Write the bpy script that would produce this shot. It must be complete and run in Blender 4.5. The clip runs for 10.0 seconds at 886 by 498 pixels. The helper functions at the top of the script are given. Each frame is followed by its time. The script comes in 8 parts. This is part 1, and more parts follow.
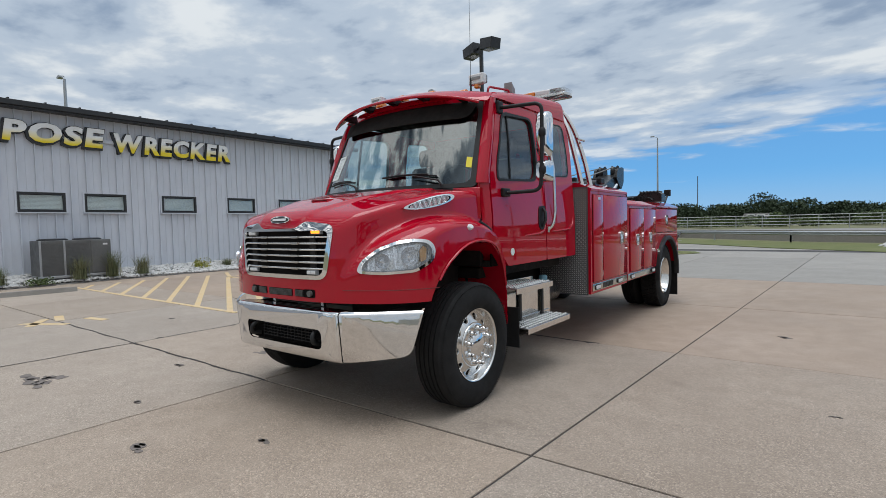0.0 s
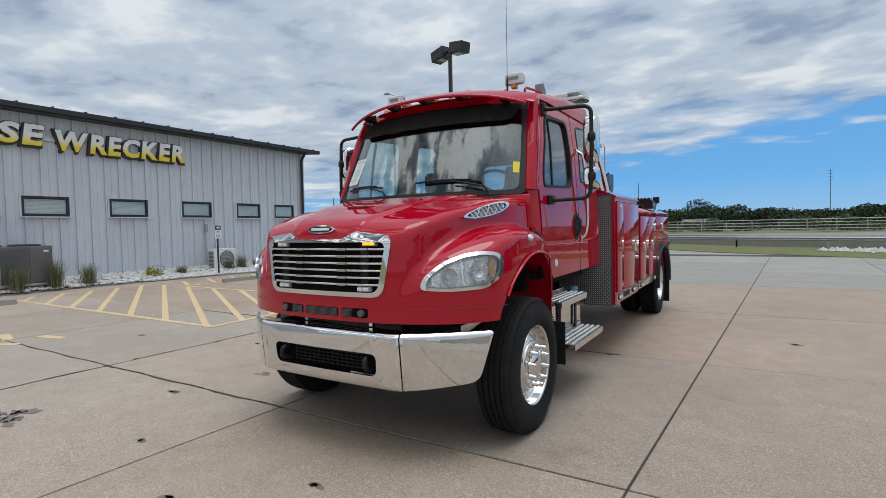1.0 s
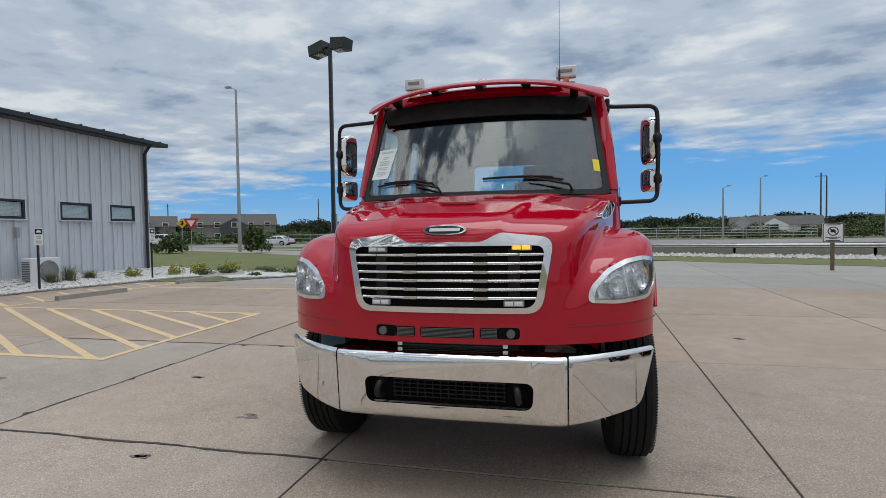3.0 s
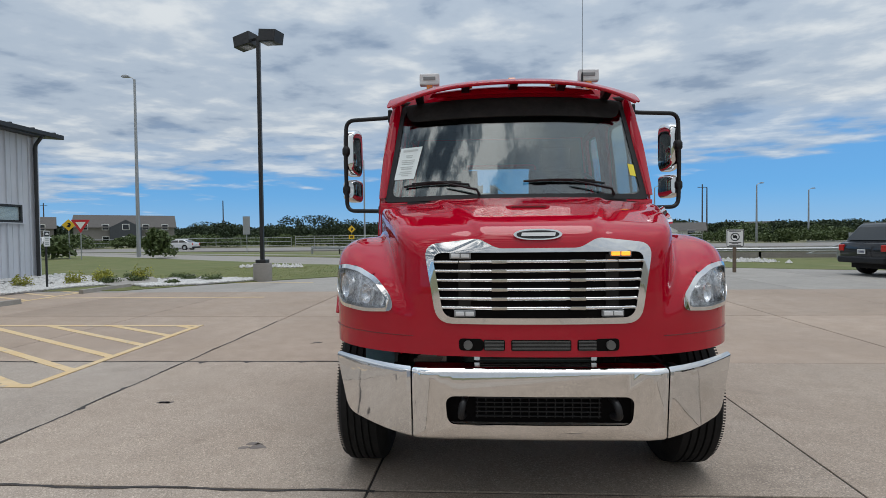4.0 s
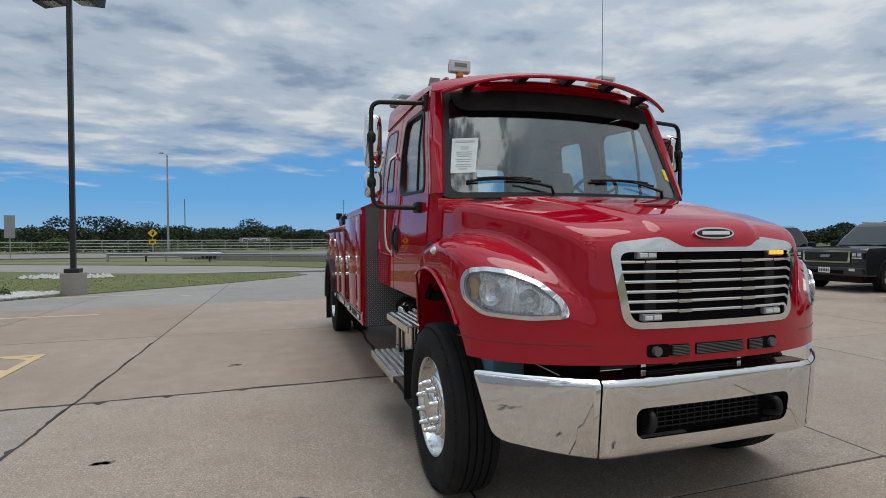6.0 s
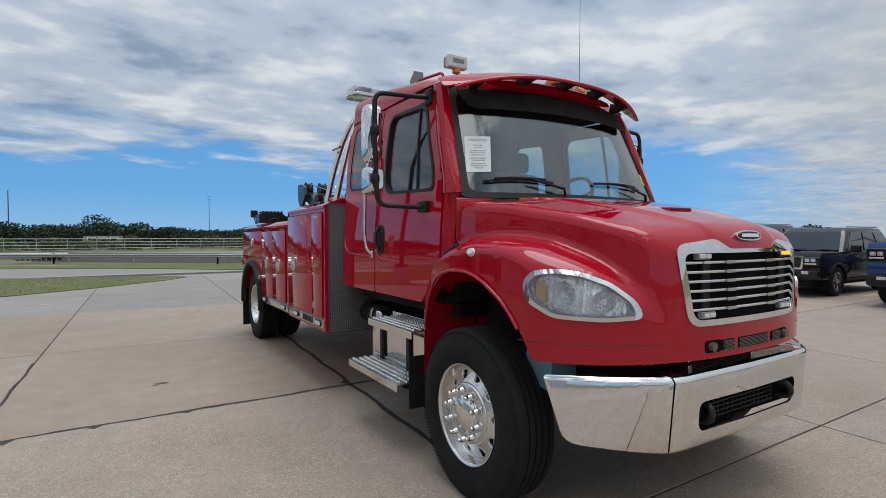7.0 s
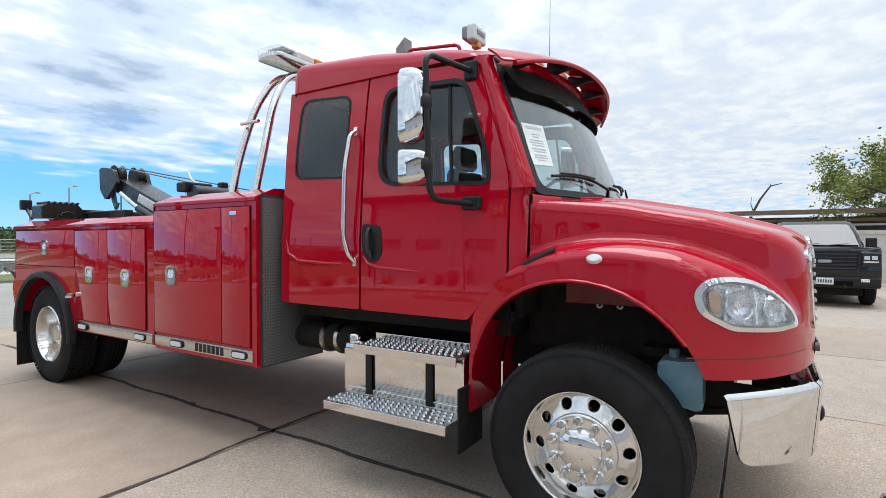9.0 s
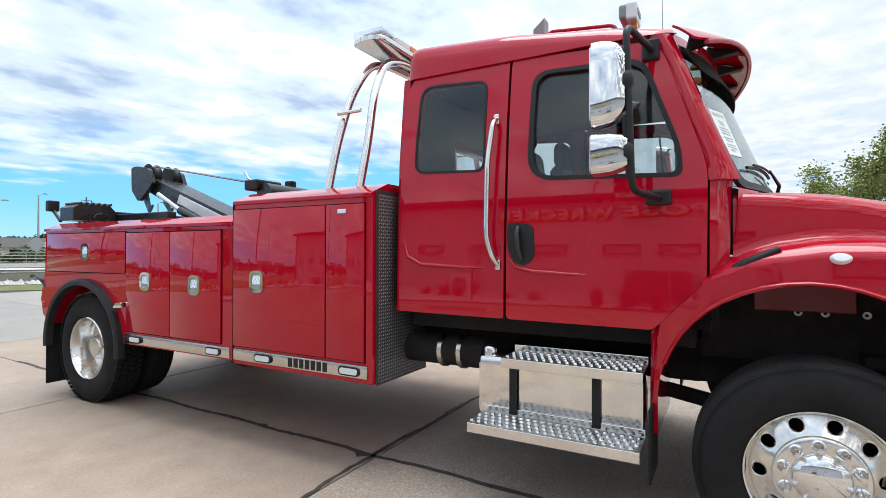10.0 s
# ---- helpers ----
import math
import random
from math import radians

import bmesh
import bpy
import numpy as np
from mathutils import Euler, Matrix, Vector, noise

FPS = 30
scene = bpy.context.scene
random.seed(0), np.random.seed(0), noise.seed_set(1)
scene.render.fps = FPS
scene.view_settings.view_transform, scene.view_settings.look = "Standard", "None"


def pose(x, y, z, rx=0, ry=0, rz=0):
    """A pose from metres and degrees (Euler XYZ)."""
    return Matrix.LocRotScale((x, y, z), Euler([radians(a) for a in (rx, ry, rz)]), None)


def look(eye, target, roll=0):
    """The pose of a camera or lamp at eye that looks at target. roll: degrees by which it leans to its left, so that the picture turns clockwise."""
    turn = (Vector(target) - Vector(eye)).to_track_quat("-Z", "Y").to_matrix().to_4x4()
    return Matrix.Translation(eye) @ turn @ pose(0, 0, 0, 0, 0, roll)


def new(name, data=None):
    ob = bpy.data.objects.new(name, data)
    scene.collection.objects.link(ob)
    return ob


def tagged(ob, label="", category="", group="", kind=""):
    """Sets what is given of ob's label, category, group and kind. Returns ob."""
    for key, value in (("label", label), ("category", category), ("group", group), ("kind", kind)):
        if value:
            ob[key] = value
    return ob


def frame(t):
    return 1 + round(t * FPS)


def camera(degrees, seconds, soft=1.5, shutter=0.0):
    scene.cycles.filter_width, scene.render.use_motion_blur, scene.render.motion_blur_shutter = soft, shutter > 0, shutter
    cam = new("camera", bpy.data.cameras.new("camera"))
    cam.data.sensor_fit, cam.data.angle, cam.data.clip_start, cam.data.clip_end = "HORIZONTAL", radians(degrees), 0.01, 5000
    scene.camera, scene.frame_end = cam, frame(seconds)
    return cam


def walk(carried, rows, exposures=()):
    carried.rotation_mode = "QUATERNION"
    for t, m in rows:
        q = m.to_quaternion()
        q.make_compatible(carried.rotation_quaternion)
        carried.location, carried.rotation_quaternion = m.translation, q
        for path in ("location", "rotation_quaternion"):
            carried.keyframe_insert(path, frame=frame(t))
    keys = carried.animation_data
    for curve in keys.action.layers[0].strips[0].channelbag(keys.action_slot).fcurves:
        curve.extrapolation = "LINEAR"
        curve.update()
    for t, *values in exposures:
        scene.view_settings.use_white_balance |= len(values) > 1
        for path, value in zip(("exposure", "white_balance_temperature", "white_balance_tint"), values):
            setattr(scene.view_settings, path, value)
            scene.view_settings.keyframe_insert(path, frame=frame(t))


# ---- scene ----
cam = camera(82.3, 10.0, 0.6)
EXPOSURES = [(0.0, 0.05), (1.0, 0.04), (2.0, -0.08), (3.5, -0.07), (4.5, -0.03), (6.5, -0.2), (7.0, -0.06), (7.5, 0.12), (8.5, 0.50), (9.5, 0.78), (10.0, 0.82)]
PATH = [
    (0, (3.308, -3.27, 1.424), (2.101, -1.677, 1.33), -1.3),
    (0.5, (2.887, -3.291, 1.445), (1.759, -1.641, 1.356), -1.3),
    (1, (2.465, -3.42, 1.481), (1.425, -1.714, 1.4), -1.2),
    (1.5, (1.994, -3.467, 1.472), (1.045, -1.707, 1.4), -1.2),
    (2, (1.538, -3.549, 1.463), (0.707, -1.731, 1.396), -1.1),
    (3.5, (0.121, -3.557, 1.484), (-0.134, -1.575, 1.426), -0.7),
    (4, (-0.333, -3.44, 1.488), (-0.438, -1.443, 1.437), -0.6),
    (4.5, (-0.785, -3.337, 1.477), (-0.736, -1.338, 1.433), -0.6),
    (5, (-1.196, -3.21, 1.473), (-0.966, -1.223, 1.432), -0.6),
    (6.5, (-2.361, -2.631, 1.456), (-1.542, -0.806, 1.425), -0.15),
    (7, (-2.732, -2.361, 1.476), (-1.687, -0.655, 1.438), -0.2),
    (7.5, (-2.983, -2.016, 1.499), (-1.726, -0.461, 1.45), -0.3),
    (8, (-3.187, -1.612, 1.486), (-1.728, -0.245, 1.453), 0.0),
    (8.5, (-3.403, -1.189, 1.48), (-1.788, -0.009, 1.458), 0.2),
    (9, (-3.528, -0.686, 1.487), (-1.824, 0.361, 1.457), 0.0),
    (9.5, (-3.689, -0.147, 1.472), (-1.954, 0.849, 1.453), -0.1),
    (10, (-3.737, 0.376, 1.429), (-1.988, 1.344, 1.441), 0.1),
]
walk(cam, [(t, look(eye, target, roll)) for t, eye, target, roll in PATH], EXPOSURES)

# ---- light ----
SUN_EL, SUN_AZ = 84.0, 105.0  # elevation; azimuth from +y towards +x
_e, _a = radians(SUN_EL), radians(SUN_AZ)
sun_way = Vector((math.sin(_a) * math.cos(_e), math.cos(_a) * math.cos(_e), math.sin(_e)))
sun = new("sun", bpy.data.lights.new("sun", "SUN"))
sun.data.energy, sun.data.angle, sun.data.color = 1.4, radians(40.0), (1.0, 0.98, 0.95)
sun.matrix_world = look(sun_way * 60, (0, 0, 0))

world = bpy.data.worlds.new("world")
scene.world = world
world.use_nodes = True
_n, _l = world.node_tree.nodes, world.node_tree.links
_n.clear()


def wn(kind, **inputs):
    nd = _n.new(kind)
    for k, v in inputs.items():
        nd.inputs[k].default_value = v
    return nd


def wmath(op, a, b=None, c=None):
    nd = _n.new("ShaderNodeMath")
    nd.operation = op
    for i, v in enumerate((a, b, c)):
        if v is None:
            continue
        if isinstance(v, (int, float)):
            nd.inputs[i].default_value = v
        else:
            _l.new(v, nd.inputs[i])
    return nd.outputs[0]


def wramp(src, stops):
    nd = _n.new("ShaderNodeValToRGB")
    nd.color_ramp.interpolation = "EASE"
    els = nd.color_ramp.elements
    while len(els) < len(stops):
        els.new(0.5)
    for e, (p, c) in zip(els, stops):
        e.position = p
        e.color = (*c, 1) if isinstance(c, tuple) else (c, c, c, 1)
    _l.new(src, nd.inputs[0])
    return nd.outputs[0]


def wmix(f, a, b):
    nd = _n.new("ShaderNodeMix")
    nd.data_type = "RGBA"
    for i, v in ((0, f), (6, a), (7, b)):
        if isinstance(v, (int, float)):
            nd.inputs[i].default_value = v
        elif isinstance(v, tuple):
            nd.inputs[i].default_value = (*v, 1)
        else:
            _l.new(v, nd.inputs[i])
    return nd.outputs[2]


sky = _n.new("ShaderNodeTexSky")
sky.sky_type, sky.sun_disc = "NISHITA", False
sky.sun_elevation, sky.sun_rotation = radians(SUN_EL), radians(SUN_AZ)
sky.air_density, sky.dust_density, sky.ozone_density = 1.3, 0.2, 1.6
_g = _n.new("ShaderNodeTexCoord").outputs["Generated"]
_s = _n.new("ShaderNodeSeparateXYZ")
_l.new(_g, _s.inputs[0])
dx, dy, dz = _s.outputs
# clear dry air: the blue keeps its depth low down
lifted = _n.new("ShaderNodeCombineXYZ")
_l.new(dx, lifted.inputs[0])
_l.new(dy, lifted.inputs[1])
_l.new(wmath("ADD", wmath("MAXIMUM", dz, 0.0), 0.22), lifted.inputs[2])
_l.new(lifted.outputs[0], sky.inputs[0])
deep = _n.new("ShaderNodeMix")
deep.data_type, deep.blend_type = "RGBA", "MULTIPLY"
deep.inputs[0].default_value, deep.inputs[7].default_value = 1.0, (0.66, 1.17, 1.45, 1)
_l.new(sky.outputs[0], deep.inputs[6])
sky_dim = deep.outputs[2]
# a flat cloud deck seen in perspective
up = wmath("ADD", wmath("MAXIMUM", dz, 0.0), 0.07)
deck = _n.new("ShaderNodeCombineXYZ")
_l.new(wmath("DIVIDE", dx, up), deck.inputs[0])
_l.new(wmath("DIVIDE", dy, up), deck.inputs[1])
turned = _n.new("ShaderNodeMapping")
turned.inputs["Rotation"].default_value = (0, 0, radians(20))
turned.inputs["Scale"].default_value = (0.85, 1.0, 1.0)
_l.new(deck.outputs[0], turned.inputs[0])


def wnoise(scale, detail, rough, dist=0.0, shift=0.0):
    nd = wn("ShaderNodeTexNoise", Scale=scale, Detail=detail, Roughness=rough, Distortion=dist)
    mp = wn("ShaderNodeMapping", Location=(shift, shift * 0.7, 0))
    _l.new(turned.outputs[0], mp.inputs[0])
    _l.new(mp.outputs[0], nd.inputs["Vector"])
    return nd.outputs[0]


big, puffs, fine = wnoise(0.45, 4, 0.5, 0.2, 3.1), wnoise(1.9, 6, 0.52, 0.15, 0.7), wnoise(6.5, 5, 0.55, 0.1, 5.0)
mass = wmath("ADD", wmath("MULTIPLY", big, 0.55), wmath("MULTIPLY", puffs, 0.45))
# the deck ends above the horizon, with a clear band towards the highway
clear = wmath("MAXIMUM", wmath("ADD", wmath("MULTIPLY", dx, 0.45), wmath("MULTIPLY", dy, 0.89)), 0.0)
rim = wmath("SUBTRACT", wmath("SUBTRACT", dz, 0.03), wmath("MULTIPLY", clear, 0.13))
lift = wmath("MULTIPLY", wmath("MINIMUM", wmath("MAXIMUM", rim, -0.16), 0.14), 2.6)
cover = wramp(wmath("ADD", mass, lift), [(0.45, 0.0), (0.56, 0.8), (0.70, 1.0)])
tone = wmath("ADD", wmath("MULTIPLY", puffs, 0.78), wmath("MULTIPLY", fine, 0.22))
cloud = wramp(tone, [(0.34, (0.25, 0.33, 0.45)), (0.48, (0.43, 0.51, 0.61)), (0.64, (0.68, 0.725, 0.76))])
# unseen sky towards -y: dark bellies and bright edges added for the windscreen's reflections
heavy = wramp(wmath("MULTIPLY", dy, -1.0), [(0.05, 0.0), (0.40, 1.0)])
belly = wmath("ADD", wmath("MULTIPLY", puffs, 0.35), wmath("MULTIPLY", fine, 0.65))
cloud = wmix(heavy, cloud, wramp(belly, [(0.45, (0.10, 0.13, 0.17)), (0.50, (0.32, 0.37, 0.42)), (0.555, (1.15, 1.15, 1.15))]))
# towards +x the deck breaks into small bright puffs with blue between them
broken = wramp(wmath("SUBTRACT", dx, wmath("MULTIPLY", dy, 0.8)), [(0.38, 0.0), (0.75, 1.0)])
small = wmath("ADD", wmath("MULTIPLY", fine, 0.6), wmath("MULTIPLY", puffs, 0.4))
flecks = wramp(wmath("ADD", small, wmath("MULTIPLY", wmath("MINIMUM", wmath("MAXIMUM", wmath("SUBTRACT", dz, 0.02), 0.0), 0.2), 0.55)), [(0.40, 0.30), (0.47, 0.93), (0.58, 1.0)])
white = wramp(small, [(0.42, (0.43, 0.48, 0.54)), (0.62, (0.52, 0.56, 0.59))])
cover = wmix(broken, cover, flecks)
cloud = wmix(broken, cloud, white)
# thin haze low over the horizon
haze = wramp(dz, [(0.0, 0.6), (0.09, 0.0)])
blue = wmix(haze, sky_dim, (3.4, 5.0, 6.9))
SKY = 0.10
cloud_up = _n.new("ShaderNodeVectorMath")
cloud_up.operation = "SCALE"
cloud_up.inputs["Scale"].default_value = 1.0 / SKY
_l.new(cloud, cloud_up.inputs[0])
full = wmix(cover, blue, cloud_up.outputs[0])
# the sun glows through the deck overhead
near_sun = wmath("ADD", wmath("ADD", wmath("MULTIPLY", dx, sun_way.x), wmath("MULTIPLY", dy, sun_way.y)), wmath("MULTIPLY", dz, sun_way.z))
glow = wmath("ADD", wmath("MULTIPLY", wmath("EXPONENT", wmath("MULTIPLY", wmath("SUBTRACT", near_sun, 1.0), 5.0)), 2.0), 1.0)
bright = _n.new("ShaderNodeVectorMath")
bright.operation = "SCALE"
_l.new(full, bright.inputs[0])
_l.new(glow, bright.inputs["Scale"])
full = bright.outputs[0]
back = wn("ShaderNodeBackground", Strength=SKY)
_l.new(full, back.inputs[0])
_o = _n.new("ShaderNodeOutputWorld")
_l.new(back.outputs[0], _o.inputs[0])

# ---- materials ----
def material(name, base, rough=0.5, metal=0.0, second=None, scale=6.0, amount=0.5, bump=0.0, bump_scale=60.0, coat=0.0,
             spots=None, spot_scale=1.2, spot_size=0.62, random_tint=0.0, emit=None, emit_strength=0.0, rough_var=0.1, stretch=(1, 1, 1), ior=1.5, grain=0.0, piece_tint=None, pebbles=0.0, pebble_scale=140.0, gloss=0.5):
    """Base colour broken up at two scales, with fine relief."""
    m = bpy.data.materials.new(name)
    m.use_nodes = True
    nt = m.node_tree
    N, L = nt.nodes, nt.links
    b = N["Principled BSDF"]
    b.inputs["Base Color"].default_value = (*base, 1)
    b.inputs["Roughness"].default_value, b.inputs["Metallic"].default_value = rough, metal
    b.inputs["Coat Weight"].default_value = coat
    if coat >= 1.0:
        b.inputs["Specular IOR Level"].default_value = 0.0
    else:
        b.inputs["Specular IOR Level"].default_value = gloss
    b.inputs["Coat Roughness"].default_value = 0.02
    b.inputs["Coat IOR"].default_value = 1.5
    b.inputs["IOR"].default_value = ior
    tc = N.new("ShaderNodeTexCoord")
    geo = N.new("ShaderNodeMapping")
    geo.inputs["Scale"].default_value = stretch
    gp = N.new("ShaderNodeNewGeometry")
    L.new(gp.outputs["Position"], geo.inputs[0])

    def noise_tex(s, detail=6.0, r=0.6):
        nd = N.new("ShaderNodeTexNoise")
        nd.inputs["Scale"].default_value, nd.inputs["Detail"].default_value, nd.inputs["Roughness"].default_value = s, detail, r
        L.new(geo.outputs[0], nd.inputs["Vector"])
        return nd.outputs[0]

    def ramp(src, lo, hi, a=0.0, c=1.0):
        nd = N.new("ShaderNodeMapRange")
        for i, v in enumerate((lo, hi, a, c)):
            nd.inputs[i + 1].default_value = v
        L.new(src, nd.inputs[0])
        return nd.outputs[0]

    def mix(f, a, c, mode="MIX"):
        nd = N.new("ShaderNodeMix")
        nd.data_type, nd.blend_type = "RGBA", mode
        for i, v in ((0, f), (6, a), (7, c)):
            if isinstance(v, (int, float)):
                nd.inputs[i].default_value = v
            elif isinstance(v, tuple):
                nd.inputs[i].default_value = (*v, 1)
            else:
                L.new(v, nd.inputs[i])
        return nd.outputs[2]

    col = None
    if second:
        col = mix(ramp(noise_tex(scale), 0.35, 0.65, 0, amount), base, second)
        col = mix(ramp(noise_tex(scale * 9, 4), 0.3, 0.7, 0, amount * 0.6), col, tuple(v * 0.8 for v in second))
    if spots:
        src = col if col is not None else base
        col = mix(ramp(noise_tex(spot_scale, 8, 0.65), spot_size, spot_size + 0.12, 0, 0.8), src, spots)
    if grain:
        # light and dark grit
        src = col if col is not None else base
        col = mix(ramp(noise_tex(54.0, 4, 0.85), 0.53, 0.66, 0, grain), src, tuple(v * 0.42 for v in base))
        col = mix(ramp(noise_tex(75.0, 4, 0.85), 0.54, 0.68, 0, grain * 0.7), col, tuple(min(1.0, v * 1.5) for v in base))
    if pebbles:
        # exposed aggregate: small stones, each of its own tone
        vo = N.new("ShaderNodeTexVoronoi")
        vo.inputs["Scale"].default_value = pebble_scale
        L.new(geo.outputs[0], vo.inputs["Vector"])
        sp = N.new("ShaderNodeSeparateColor")
        L.new(vo.outputs["Color"], sp.inputs[0])
        worn = ramp(noise_tex(1.7, 4, 0.6), 0.30, 0.62, 0.45, 1.0)
        k_ = N.new("ShaderNodeMath")
        k_.operation = "MULTIPLY"
        L.new(worn, k_.inputs[0])
        L.new(ramp(sp.outputs[0], 0.62, 1.0, 0.0, pebbles), k_.inputs[1])
        col = mix(k_.outputs[0], col if col is not None else base, tuple(min(1.0, v * 1.65) for v in base))
        k2 = N.new("ShaderNodeMath")
        k2.operation = "MULTIPLY"
        L.new(worn, k2.inputs[0])
        L.new(ramp(sp.outputs[1], 0.58, 1.0, 0.0, pebbles), k2.inputs[1])
        col = mix(k2.outputs[0], col, tuple(v * 0.38 for v in base))
    if piece_tint:
        # pieces lean towards another colour, each by its own share
        info = N.new("ShaderNodeObjectInfo")
        fr = N.new("ShaderNodeMath")
        fr.operation = "FRACT"
        ml = N.new("ShaderNodeMath")
        ml.operation = "MULTIPLY"
        ml.inputs[1].default_value = 7.3
        L.new(info.outputs["Random"], ml.inputs[0])
        L.new(ml.outputs[0], fr.inputs[0])
        col = mix(ramp(fr.outputs[0], 0, 1, 0.0, 1.0), col if col is not None else base, mix(1.0, col if col is not None else base, piece_tint, "MULTIPLY"))
    if random_tint:
        info = N.new("ShaderNodeObjectInfo")
        hs = N.new("ShaderNodeHueSaturation")
        L.new(ramp(info.outputs["Random"], 0, 1, 1 - random_tint, 1 + random_tint), hs.inputs["Value"])
        if col is not None:
            L.new(col, hs.inputs["Color"])
        else:
            hs.inputs["Color"].default_value = (*base, 1)
        col = hs.outputs[0]
    if col is not None:
        L.new(col, b.inputs["Base Color"])
    if rough_var:
        L.new(ramp(noise_tex(scale * 2.3), 0.3, 0.7, max(0.0, rough - rough_var), min(1.0, rough + rough_var)), b.inputs["Roughness"])
    if bump:
        bp = N.new("ShaderNodeBump")
        bp.inputs["Strength"].default_value, bp.inputs["Distance"].default_value = bump, 0.01
        L.new(noise_tex(bump_scale, 5), bp.inputs["Height"])
        L.new(bp.outputs[0], b.inputs["Normal"])
    if emit:
        b.inputs["Emission Color"].default_value = (*emit, 1)
        b.inputs["Emission Strength"].default_value = emit_strength
    return m


def glass(name, tint, rough=0.02, mirror=0.06):
    """A thin pane: clear straight on, mirror-like at a slant."""
    m = bpy.data.materials.new(name)
    m.use_nodes = True
    N, L = m.node_tree.nodes, m.node_tree.links
    N.clear()
    tr = N.new("ShaderNodeBsdfTransparent")
    tr.inputs[0].default_value = (*tint, 1)
    gl = N.new("ShaderNodeBsdfGlossy")
    gl.inputs["Roughness"].default_value = rough
    lw = N.new("ShaderNodeLayerWeight")
    lw.inputs[0].default_value = 0.5
    pw = N.new("ShaderNodeMath")
    pw.operation = "POWER"
    pw.inputs[1].default_value = 4.0
    ad = N.new("ShaderNodeMath")
    ad.operation = "MULTIPLY_ADD"
    ad.inputs[1].default_value, ad.inputs[2].default_value = 1.0 - mirror, mirror
    mx = N.new("ShaderNodeMixShader")
    out = N.new("ShaderNodeOutputMaterial")
    L.new(lw.outputs["Facing"], pw.inputs[0])
    L.new(pw.outputs[0], ad.inputs[0])
    L.new(ad.outputs[0], mx.inputs[0])
    L.new(tr.outputs[0], mx.inputs[1])
    L.new(gl.outputs[0], mx.inputs[2])
    L.new(mx.outputs[0], out.inputs[0])
    return m


